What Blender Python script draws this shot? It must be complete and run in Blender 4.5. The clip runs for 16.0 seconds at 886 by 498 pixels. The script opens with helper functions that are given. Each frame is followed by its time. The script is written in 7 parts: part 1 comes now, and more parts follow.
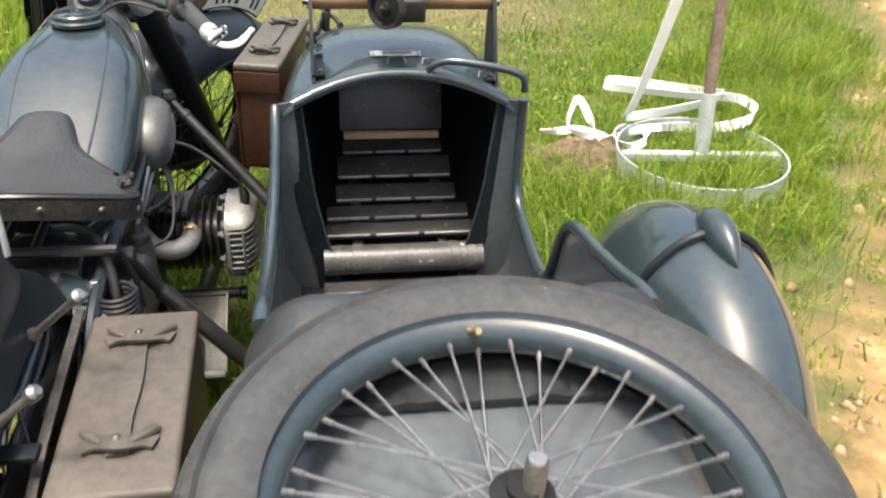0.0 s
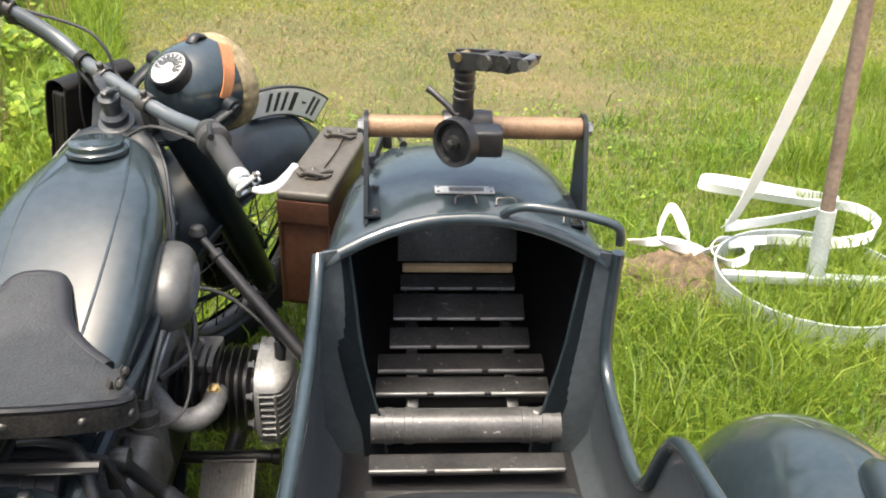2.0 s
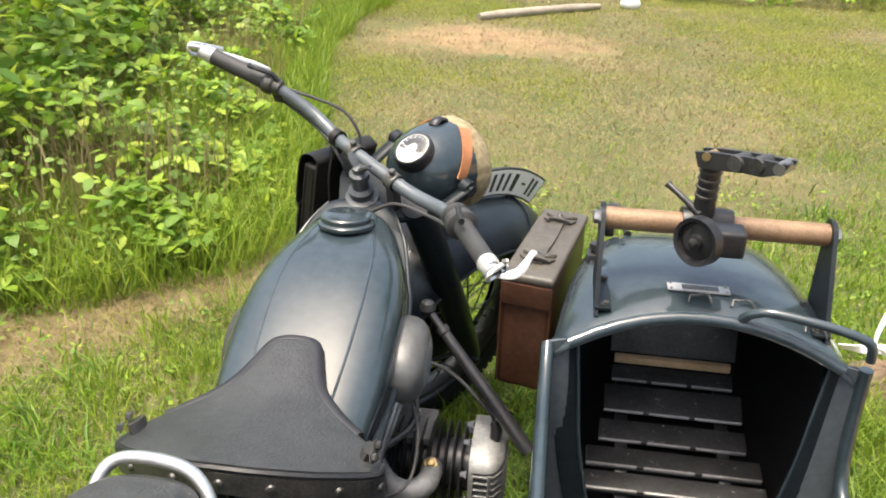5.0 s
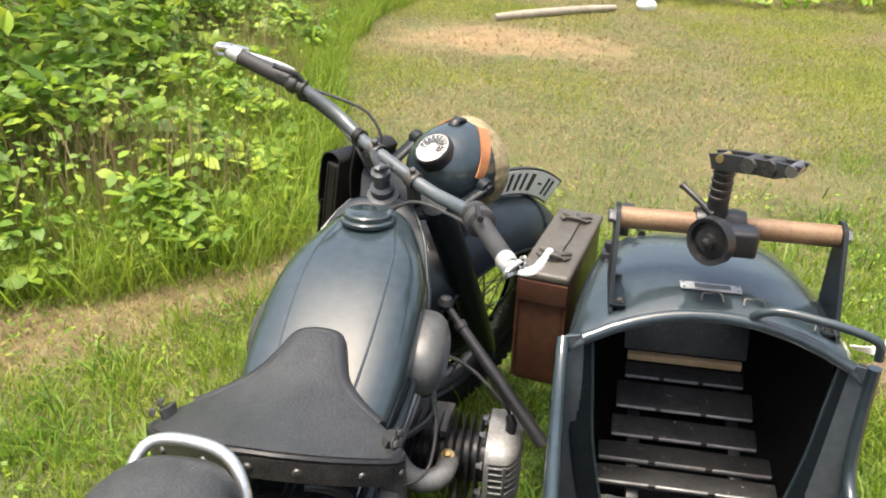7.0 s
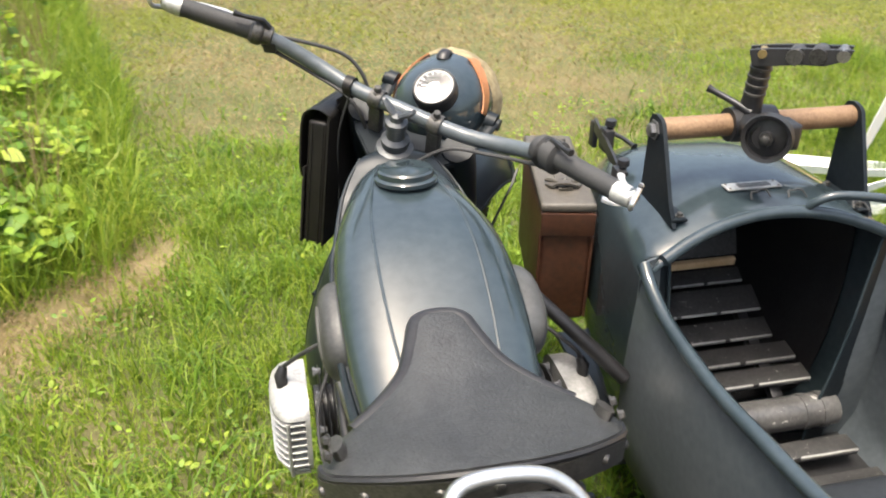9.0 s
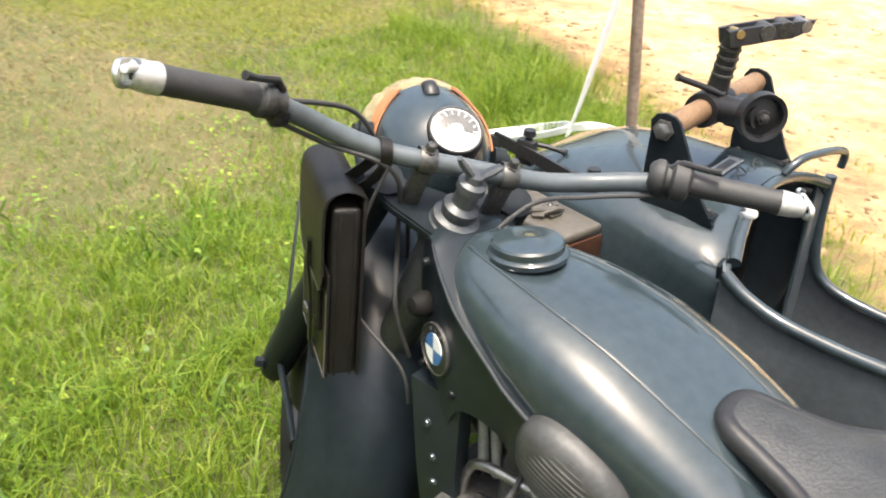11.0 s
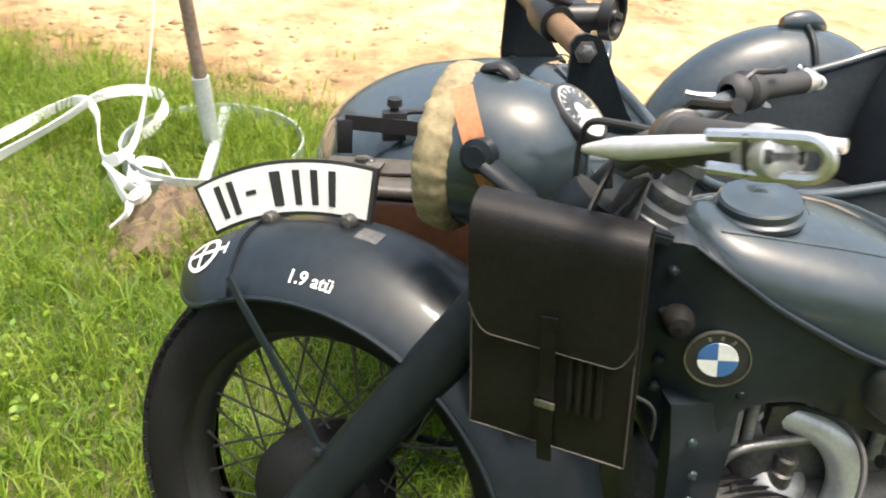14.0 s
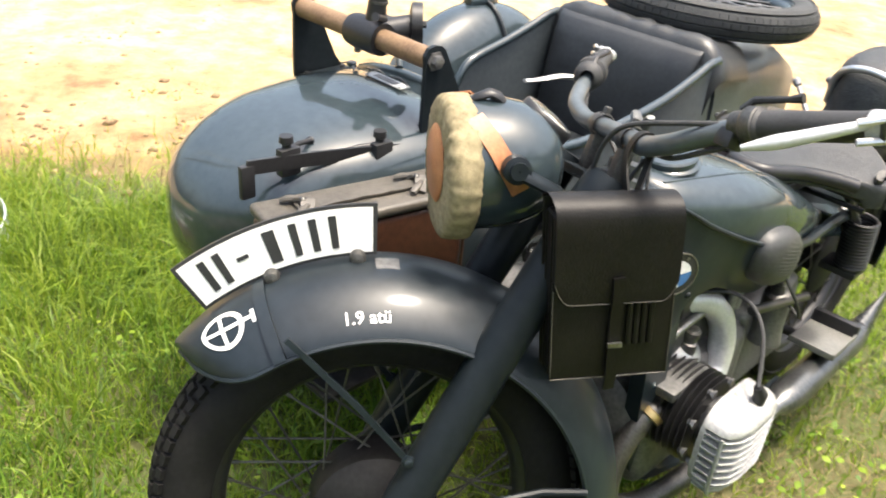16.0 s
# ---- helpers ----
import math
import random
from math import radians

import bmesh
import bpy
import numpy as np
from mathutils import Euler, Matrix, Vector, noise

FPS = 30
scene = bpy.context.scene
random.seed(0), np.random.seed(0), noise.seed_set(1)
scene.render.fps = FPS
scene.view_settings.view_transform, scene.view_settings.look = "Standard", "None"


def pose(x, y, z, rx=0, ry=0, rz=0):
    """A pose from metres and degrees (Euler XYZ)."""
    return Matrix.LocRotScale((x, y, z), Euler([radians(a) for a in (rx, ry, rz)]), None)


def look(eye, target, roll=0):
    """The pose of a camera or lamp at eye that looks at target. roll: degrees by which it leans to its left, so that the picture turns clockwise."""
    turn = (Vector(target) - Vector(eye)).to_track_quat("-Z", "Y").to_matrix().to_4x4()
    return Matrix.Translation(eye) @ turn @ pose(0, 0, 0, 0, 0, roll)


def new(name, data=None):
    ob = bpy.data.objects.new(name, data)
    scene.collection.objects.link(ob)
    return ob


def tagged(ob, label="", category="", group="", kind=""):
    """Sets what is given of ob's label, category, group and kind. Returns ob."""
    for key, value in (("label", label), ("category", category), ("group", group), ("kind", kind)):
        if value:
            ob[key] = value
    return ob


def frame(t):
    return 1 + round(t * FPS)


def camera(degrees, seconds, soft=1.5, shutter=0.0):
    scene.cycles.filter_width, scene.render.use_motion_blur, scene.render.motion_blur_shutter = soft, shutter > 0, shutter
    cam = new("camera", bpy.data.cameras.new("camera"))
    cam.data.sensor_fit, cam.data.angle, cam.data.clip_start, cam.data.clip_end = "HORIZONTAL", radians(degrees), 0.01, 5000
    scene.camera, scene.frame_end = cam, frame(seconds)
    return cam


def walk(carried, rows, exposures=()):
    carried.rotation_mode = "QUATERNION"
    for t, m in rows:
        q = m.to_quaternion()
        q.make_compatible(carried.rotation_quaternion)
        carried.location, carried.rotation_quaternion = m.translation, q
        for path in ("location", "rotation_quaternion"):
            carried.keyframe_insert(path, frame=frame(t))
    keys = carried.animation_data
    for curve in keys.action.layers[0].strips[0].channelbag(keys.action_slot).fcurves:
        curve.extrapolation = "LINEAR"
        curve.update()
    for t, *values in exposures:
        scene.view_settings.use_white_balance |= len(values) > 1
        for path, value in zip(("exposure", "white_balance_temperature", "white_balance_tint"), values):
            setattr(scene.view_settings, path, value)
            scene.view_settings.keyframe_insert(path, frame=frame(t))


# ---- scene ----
cam = camera(56.0, 16.0, soft=1.9, shutter=0.4)
PATH = [
    (0, (0.474, -1.803, 1.408), (0.77, -0.148, 0.324), 3.2),
    (0.5, (0.527, -1.651, 1.418), (0.766, 0.021, 0.347), 3.5),
    (1, (0.55, -1.538, 1.425), (0.742, 0.138, 0.352), 4.2),
    (1.5, (0.529, -1.455, 1.435), (0.674, 0.266, 0.426), 3.0),
    (2, (0.519, -1.414, 1.443), (0.651, 0.315, 0.446), 2.5),
    (2.5, (0.498, -1.407, 1.443), (0.585, 0.327, 0.45), 2.0),
    (3, (0.452, -1.379, 1.463), (0.384, 0.372, 0.499), 1.2),
    (3.5, (0.404, -1.37, 1.472), (0.255, 0.395, 0.543), 1.4),
    (4, (0.389, -1.376, 1.481), (0.2, 0.393, 0.567), 1.6),
    (4.2, (0.374, -1.382, 1.479), (0.17, 0.394, 0.582), 1.7),
    (6.5, (0.374, -1.453, 1.492), (0.113, 0.333, 0.63), 1.7),
    (7, (0.368, -1.455, 1.495), (0.1, 0.324, 0.622), 1.9),
    (7.5, (0.354, -1.46, 1.487), (0.109, 0.319, 0.607), 2.3),
    (8, (0.18, -1.458, 1.46), (0.099, 0.333, 0.573), 3.0),
    (8.2, (0.097, -1.429, 1.445), (0.107, 0.353, 0.537), 2.1),
    (10.3, (-0.648, -0.869, 1.39), (0.374, 0.533, 0.394), 1.8),
    (10.5, (-0.695, -0.767, 1.373), (0.432, 0.576, 0.41), 1.1),
    (11, (-0.812, -0.51, 1.343), (0.567, 0.581, 0.39), 3.4),
    (11.5, (-0.865, -0.321, 1.326), (0.641, 0.56, 0.35), 4.3),
    (12, (-0.836, -0.132, 1.309), (0.789, 0.518, 0.34), 4.3),
    (12.5, (-0.877, 0.024, 1.289), (0.82, 0.427, 0.31), 4.5),
    (13, (-0.865, 0.164, 1.275), (0.846, 0.323, 0.252), 5.4),
    (13.5, (-0.792, 0.337, 1.275), (0.914, 0.254, 0.235), 4.3),
    (14, (-0.762, 0.539, 1.267), (0.909, 0.154, 0.238), 4.3),
    (14.5, (-0.707, 0.701, 1.279), (0.889, 0.116, 0.225), 6.6),
    (15, (-0.615, 0.835, 1.288), (0.873, 0.038, 0.215), 5.9),
    (15.5, (-0.595, 0.987, 1.315), (0.736, -0.1, 0.292), 5.6),
    (16, (-0.581, 1.111, 1.35), (0.592, -0.151, 0.334), 5.4),
]
EXPOSURES = [(0, 1.53), (1.5, 1.63), (3, 1.57), (8, 1.51), (10.5, 1.69), (12.5, 1.51), (14.5, 1.57), (15.5, 1.73), (16, 1.78)]
walk(cam, [(t, look(eye, target, roll)) for t, eye, target, roll in PATH], EXPOSURES)

# ---------------------------------------------------------------- light
world = bpy.data.worlds.new("sky")
scene.world = world
world.use_nodes = True
wn = world.node_tree.nodes
sky = wn.new("ShaderNodeTexSky")
sky.sky_type = "NISHITA"
sky.sun_disc = False
sky.sun_elevation, sky.sun_rotation = radians(77), radians(226)
sky.air_density, sky.dust_density, sky.ozone_density = 1.4, 9.0, 0.9
wn["Background"].inputs["Strength"].default_value = 0.15
world.node_tree.links.new(sky.outputs["Color"], wn["Background"].inputs["Color"])
sun_data = bpy.data.lights.new("sun", "SUN")
sun_data.energy, sun_data.angle, sun_data.color = 2.0, radians(10), (1.0, 0.94, 0.84)
sun = new("sun", sun_data)
sun.matrix_world = look((-0.16 * 9, -0.15 * 9, 0.97 * 9), (0, 0, 0))


# ---------------------------------------------------------------- materials
def nodes_of(name):
    m = bpy.data.materials.new(name)
    m.use_nodes = True
    nt = m.node_tree
    return m, nt, nt.nodes["Principled BSDF"]


def surface(name, a, b, rough=0.5, metal=0.0, scale=20.0, bump=0.0, bump_scale=200.0, rough_var=0.1, coat=0.0, wear=None, wear_at=0.68, fine=0.5, spread=0.5, spec=0.5, coat_rough=0.11, coat_ior=1.5):
    """Two tones mixed by noise at two scales, uneven gloss, fine relief, and optional worn specks."""
    m, nt, p = nodes_of(name)
    n, l = nt.nodes, nt.links
    geo = n.new("ShaderNodeTexCoord")
    big = n.new("ShaderNodeTexNoise")
    big.inputs["Scale"].default_value, big.inputs["Detail"].default_value = scale, 4
    small = n.new("ShaderNodeTexNoise")
    small.inputs["Scale"].default_value, small.inputs["Detail"].default_value = scale * 9, 5
    for k in (big, small):
        l.new(geo.outputs["Object"], k.inputs["Vector"])
    mix = n.new("ShaderNodeMix")
    mix.inputs[0].default_value = fine
    l.new(big.outputs["Fac"], mix.inputs[2])
    l.new(small.outputs["Fac"], mix.inputs[3])
    ramp = n.new("ShaderNodeValToRGB")
    ramp.color_ramp.elements[0].position, ramp.color_ramp.elements[1].position = 0.5 - spread * 0.3, 0.5 + spread * 0.3
    ramp.color_ramp.elements[0].color, ramp.color_ramp.elements[1].color = (*a, 1), (*b, 1)
    l.new(mix.outputs[0], ramp.inputs["Fac"])
    colour = ramp.outputs["Color"]
    if wear:
        spots = n.new("ShaderNodeTexNoise")
        spots.inputs["Scale"].default_value, spots.inputs["Detail"].default_value, spots.inputs["Roughness"].default_value = scale * 4, 8, 0.7
        l.new(geo.outputs["Object"], spots.inputs["Vector"])
        cut = n.new("ShaderNodeValToRGB")
        cut.color_ramp.elements[0].position, cut.color_ramp.elements[1].position = wear_at, wear_at + 0.04
        l.new(spots.outputs["Fac"], cut.inputs["Fac"])
        over = n.new("ShaderNodeMix")
        over.data_type = "RGBA"
        l.new(cut.outputs["Color"], over.inputs[0])
        l.new(colour, over.inputs[6])
        over.inputs[7].default_value = (*wear, 1)
        colour = over.outputs[2]
    l.new(colour, p.inputs["Base Color"])
    span = n.new("ShaderNodeMapRange")
    span.inputs["To Min"].default_value, span.inputs["To Max"].default_value = max(0.02, rough - rough_var), min(1, rough + rough_var)
    l.new(big.outputs["Fac"], span.inputs["Value"])
    l.new(span.outputs["Result"], p.inputs["Roughness"])
    p.inputs["Metallic"].default_value = metal
    p.inputs["Specular IOR Level"].default_value = spec
    p.inputs["Coat Weight"].default_value = coat
    p.inputs["Coat Roughness"].default_value = coat_rough
    p.inputs["Coat IOR"].default_value = coat_ior
    if bump:
        tex = n.new("ShaderNodeTexNoise")
        tex.inputs["Scale"].default_value, tex.inputs["Detail"].default_value = bump_scale, 6
        l.new(geo.outputs["Object"], tex.inputs["Vector"])
        b_ = n.new("ShaderNodeBump")
        b_.inputs["Strength"].default_value, b_.inputs["Distance"].default_value = bump, 0.002
        l.new(tex.outputs["Fac"], b_.inputs["Height"])
        l.new(b_.outputs["Normal"], p.inputs["Normal"])
    return m


PAINT = surface("grey_paint", (0.016, 0.0245, 0.0285), (0.027, 0.038, 0.0435), 0.40, spec=0.06, scale=6, rough_var=0.08, bump=0.025, bump_scale=60, coat=1.0, coat_ior=1.54, coat_rough=0.06, wear=(0.10, 0.11, 0.11), wear_at=0.75)
# Two darker, duller copies of the grey paint, with worn specks.
GUARDPAINT = surface("darker_grey_enamel", (0.006, 0.0095, 0.0125), (0.012, 0.017, 0.021), 0.40, spec=0.25, scale=7, rough_var=0.1, bump=0.05, bump_scale=80, coat=0.14, wear=(0.10, 0.10, 0.10), wear_at=0.74)
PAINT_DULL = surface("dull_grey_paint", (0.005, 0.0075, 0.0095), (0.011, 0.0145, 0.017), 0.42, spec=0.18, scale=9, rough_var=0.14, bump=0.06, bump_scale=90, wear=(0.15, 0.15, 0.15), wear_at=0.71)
# Paler copy of the grey paint: skylight on tub and boot put into colour.
TUBPAINT = surface("skylit_scuffed_paint", (0.045, 0.054, 0.060), (0.072, 0.084, 0.091), 0.46, spec=0.35, scale=7, rough_var=0.12, bump=0.05, bump_scale=90, coat=0.35, wear=(0.2, 0.2, 0.2), wear_at=0.73)
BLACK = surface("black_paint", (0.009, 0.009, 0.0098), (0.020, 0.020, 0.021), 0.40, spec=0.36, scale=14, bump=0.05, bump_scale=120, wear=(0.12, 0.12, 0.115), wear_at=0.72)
DRUMBLACK = surface("sooty_drum_black", (0.006, 0.006, 0.0062), (0.014, 0.014, 0.0142), 0.6, spec=0.14, scale=14, bump=0.1, bump_scale=120, wear=(0.05, 0.048, 0.045), wear_at=0.71)
SLATPAINT = surface("scuffed_black_slat_paint", (0.016, 0.016, 0.0165), (0.044, 0.0435, 0.042), 0.34, spec=0.5, scale=16, bump=0.14, bump_scale=140, wear=(0.30, 0.29, 0.27), wear_at=0.635)
FLOORPAINT = surface("worn_black_floor_paint", (0.032, 0.032, 0.0325), (0.078, 0.077, 0.074), 0.36, spec=0.55, scale=16, bump=0.14, bump_scale=140, wear=(0.36, 0.35, 0.33), wear_at=0.625)
RUBBER = surface("tyre_rubber", (0.006, 0.006, 0.0058), (0.013, 0.0126, 0.012), 0.7, spec=0.13, scale=12, bump=0.12, bump_scale=180, wear=(0.07, 0.067, 0.06), wear_at=0.69)
GRIP = surface("grip_rubber", (0.016, 0.016, 0.016), (0.03, 0.03, 0.03), 0.65, scale=30, bump=0.15, bump_scale=300)
SEATCLOTH = surface("seat_leathercloth", (0.008, 0.010, 0.012), (0.020, 0.023, 0.026), 0.48, scale=9, bump=0.2, bump_scale=380, spec=0.4, wear=(0.07, 0.075, 0.075), wear_at=0.72)
SADDLE = surface("saddle_rubber", (0.013, 0.014, 0.0145), (0.032, 0.034, 0.0345), 0.5, spec=0.42, scale=8, bump=0.8, bump_scale=230, rough_var=0.14)
STEEL = surface("bare_steel", (0.16, 0.155, 0.15), (0.34, 0.33, 0.32), 0.38, metal=0.9, scale=30, bump=0.08, bump_scale=200)
DARKSTEEL = surface("oily_steel", (0.035, 0.034, 0.033), (0.10, 0.097, 0.09), 0.45, metal=0.7, scale=24, bump=0.1, bump_scale=160)
ALLOY = surface("cast_alloy", (0.29, 0.29, 0.28), (0.48, 0.48, 0.46), 0.46, metal=0.6, scale=18, bump=0.12, bump_scale=260, wear=(0.2, 0.19, 0.18), wear_at=0.66)
# Paler alloy for the left head; sunlight on it is put into the colour.
HEADALLOY = surface("sunlit_cast_alloy", (0.24, 0.24, 0.236), (0.42, 0.42, 0.407), 0.42, metal=0.35, scale=18, bump=0.12, bump_scale=260, wear=(0.3, 0.29, 0.28), wear_at=0.7)
CASTING = surface("grey_casting", (0.06, 0.059, 0.057), (0.14, 0.137, 0.13), 0.52, metal=0.5, scale=14, bump=0.15, bump_scale=220)
CLEANERCAST = surface("grey_cast_cleaner", (0.044, 0.045, 0.0445), (0.085, 0.086, 0.084), 0.42, metal=0.3, scale=9, bump=0.06, bump_scale=220)
# Dark copy of the cleaner's metal: the left side's shade is in the colour.
DARKCAST = surface("shaded_cast_cleaner", (0.020, 0.021, 0.021), (0.050, 0.051, 0.050), 0.5, metal=0.2, scale=14, bump=0.15, bump_scale=220)
INLETCAST = surface("dull_cast_alloy", (0.15, 0.15, 0.147), (0.27, 0.27, 0.262), 0.55, metal=0.4, scale=16, bump=0.15, bump_scale=240, wear=(0.1, 0.095, 0.09), wear_at=0.66)
DUSTYPLATE = surface("dusty_ribbed_plate", (0.075, 0.075, 0.07), (0.15, 0.148, 0.14), 0.75, scale=14, bump=0.2, bump_scale=200, wear=(0.05, 0.048, 0.045), wear_at=0.62)
SCUFFED = surface("scuffed_plate", (0.115, 0.115, 0.107), (0.19, 0.187, 0.172), 0.5, metal=0.3, scale=18, bump=0.1, bump_scale=180, wear=(0.12, 0.115, 0.105), wear_at=0.66)
SILENCER = surface("satin_silencer_steel", (0.075, 0.078, 0.079), (0.15, 0.153, 0.15), 0.3, metal=0.8, scale=14, bump=0.06, bump_scale=120)
DUSTYRUBBER = surface("dusty_rubber", (0.019, 0.0205, 0.021), (0.042, 0.0435, 0.0435), 0.7, spec=0.35, scale=10, bump=0.15, bump_scale=160, wear=(0.15, 0.15, 0.14), wear_at=0.69)
CHROME = surface("polished_alloy", (0.45, 0.45, 0.44), (0.62, 0.62, 0.6), 0.3, metal=0.9, scale=22, bump=0.05)
POLISHED = surface("satin_alloy", (0.44, 0.44, 0.43), (0.60, 0.60, 0.585), 0.36, metal=0.45, scale=20, bump=0.06)
STEMGREY = surface("worn_grey_iron", (0.030, 0.034, 0.037), (0.075, 0.080, 0.083), 0.42, metal=0.3, scale=24, bump=0.1, bump_scale=160)
BROWNLEATHER = surface("brown_leather", (0.024, 0.0105, 0.006), (0.066, 0.027, 0.014), 0.4, scale=9, bump=0.22, bump_scale=240, wear=(0.03, 0.018, 0.012), wear_at=0.62)
GREYLEATHER = surface("weathered_leather", (0.031, 0.026, 0.0205), (0.070, 0.060, 0.048), 0.6, scale=7, bump=0.3, bump_scale=260, wear=(0.06, 0.045, 0.035), wear_at=0.64)
COVERCLOTH = surface("creased_leathercloth", (0.012, 0.0135, 0.0145), (0.027, 0.0295, 0.031), 0.42, spec=0.45, scale=11, bump=0.3, bump_scale=130, rough_var=0.12, wear=(0.11, 0.11, 0.105), wear_at=0.7)
DARKLID = surface("darkened_leather", (0.036, 0.031, 0.024), (0.078, 0.07, 0.056), 0.5, scale=8, bump=0.3, bump_scale=240, wear=(0.13, 0.11, 0.085), wear_at=0.68)
BLACKLEATHER = surface("dark_leather", (0.004, 0.0036, 0.0032), (0.010, 0.009, 0.008), 0.45, spec=0.22, scale=12, bump=0.25, bump_scale=300, wear=(0.045, 0.038, 0.034), wear_at=0.72)
CANVAS = surface("tan_canvas", (0.115, 0.092, 0.046), (0.26, 0.215, 0.122), 0.85, scale=11, bump=0.4, bump_scale=420, spread=0.42)
TANLEATHER = surface("tan_leather", (0.22, 0.085, 0.03), (0.36, 0.15, 0.06), 0.5, scale=20, bump=0.2, bump_scale=300)
WOOD = surface("bare_wood", (0.52, 0.35, 0.18), (0.68, 0.49, 0.28), 0.7, scale=20, bump=0.2, bump_scale=150)
RUST = surface("rusty_tube", (0.115, 0.066, 0.034), (0.22, 0.14, 0.078), 0.55, metal=0.2, scale=22, bump=0.2, bump_scale=240)
POLEPAINT = surface("rusty_pole", (0.12, 0.085, 0.065), (0.25, 0.19, 0.15), 0.65, metal=0.2, scale=8, bump=0.2, bump_scale=90)
ZINC = surface("galvanised_steel", (0.33, 0.37, 0.365), (0.50, 0.54, 0.525), 0.5, metal=0.35, scale=12, bump=0.1, bump_scale=90)
WEBBING = surface("white_webbing", (0.78, 0.79, 0.77), (0.88, 0.88, 0.86), 0.8, scale=14, bump=0.3, bump_scale=500)
WHITE = surface("white_paint", (0.52, 0.53, 0.50), (0.66, 0.66, 0.63), 0.45, scale=25, bump=0.04)
DIAL = surface("dial_enamel", (0.50, 0.50, 0.46), (0.60, 0.60, 0.56), 0.35, scale=30)
INK = surface("black_ink", (0.012, 0.012, 0.013), (0.02, 0.02, 0.02), 0.5, scale=30)
BLUE = surface("blue_enamel", (0.03, 0.10, 0.24), (0.045, 0.13, 0.30), 0.3, scale=30)
BRASS = surface("dull_brass", (0.33, 0.24, 0.10), (0.46, 0.35, 0.17), 0.4, metal=0.9, scale=40)
RED = surface("red_lens", (0.10, 0.008, 0.014), (0.15, 0.012, 0.02), 0.2, scale=30)

# ---------------------------------------------------------------- mesh helpers
BASE = {}


def part(name, bm, material, parent=None, label="", sharp=38):
    """Links a bmesh, drawn in world places, as one mesh under a thing or a part."""
    me = bpy.data.meshes.new(name)
    off = BASE.get(parent.name, Vector()) if parent else Vector()
    bm.transform(Matrix.Translation(-off))
    bmesh.ops.recalc_face_normals(bm, faces=bm.faces)
    for f in bm.faces:
        f.smooth = True
    bm.to_mesh(me)
    bm.free()
    me.set_sharp_from_angle(angle=radians(sharp))
    me.materials.append(material)
    ob = new(name, me)
    if parent:
        ob.parent = parent
        BASE[ob.name] = off
    if label:
        ob["label"] = label
    return ob


def thing(name, base, label, category, group=""):
    ob = new(name)
    ob.location = base
    ob.empty_display_size = 0.05
    BASE[ob.name] = Vector(base)
    return tagged(ob, label, category, group)


def box(bm, c, size, m=None, bevel=0.004, seg=2):
    t = (m or Matrix.Identity(4)) @ Matrix.Translation(c) @ Matrix.Diagonal((*size, 1))
    new_v = bmesh.ops.create_cube(bm, size=1, matrix=t)["verts"]
    if bevel:
        es = list({e for v in new_v for e in v.link_edges})
        bmesh.ops.bevel(bm, geom=es, offset=bevel, segments=seg, affect="EDGES", profile=0.6)
    return bm


def smoothed(pts, k=6, closed=False):
    """A Catmull-Rom line through the points."""
    pts = [Vector(p) for p in pts]
    n, out = len(pts), []
    for i in range(n if closed else n - 1):
        if closed:
            p0, p1, p2, p3 = pts[i - 1], pts[i], pts[(i + 1) % n], pts[(i + 2) % n]
        else:
            p0, p1, p2, p3 = pts[max(i - 1, 0)], pts[i], pts[i + 1], pts[min(i + 2, n - 1)]
        for j in range(k):
            t = j / k
            out.append(0.5 * (2 * p1 + (p2 - p0) * t + (2 * p0 - 5 * p1 + 4 * p2 - p3) * t * t + (3 * p1 - p0 - 3 * p2 + p3) * t ** 3))
    return out if closed else out + [pts[-1]]


def rings_to_faces(bm, rings, closed_ring=True, closed_run=False, caps=True):
    vs = [[bm.verts.new(p) for p in ring] for ring in rings]
    n = len(vs[0])
    pairs = list(zip(vs, vs[1:])) + ([(vs[-1], vs[0])] if closed_run else [])
    for a, b in pairs:
        for i in range(n if closed_ring else n - 1):
            j = (i + 1) % n
            bm.faces.new((a[i], a[j], b[j], b[i]))
    if caps and closed_ring and not closed_run:
        bm.faces.new(list(reversed(vs[0])))
        bm.faces.new(vs[-1])
    return vs


def tube(bm, pts, r, n=10, closed=False, caps=True, flat=1.0, up=None):
    """Sweeps a round (or flattened) section along the points; r is one radius or one for each point."""
    pts = [Vector(p) for p in pts]
    rs = r if isinstance(r, (list, tuple)) else [r] * len(pts)
    if len(rs) != len(pts):
        rs = [float(v) for v in np.interp(np.linspace(0, 1, len(pts)), np.linspace(0, 1, len(rs)), rs)]
    rings, nor = [], None
    for i, p in enumerate(pts):
        a = pts[i - 1] if (i or closed) else p
        b = pts[(i + 1) % len(pts)] if (i < len(pts) - 1 or closed) else p
        t = (b - a).normalized()
        if up is not None:
            nor = Vector(up)
        elif nor is None:
            nor = Vector((0, 0, 1)) if abs(t.z) < 0.9 else Vector((1, 0, 0))
        nor = (nor - t * nor.dot(t)).normalized()
        bi = t.cross(nor)
        rings.append([p + rs[i] * (math.cos(q) * bi + flat * math.sin(q) * nor) for q in [2 * math.pi * k / n for k in range(n)]])
    rings_to_faces(bm, rings, closed_run=closed, caps=caps)
    return bm


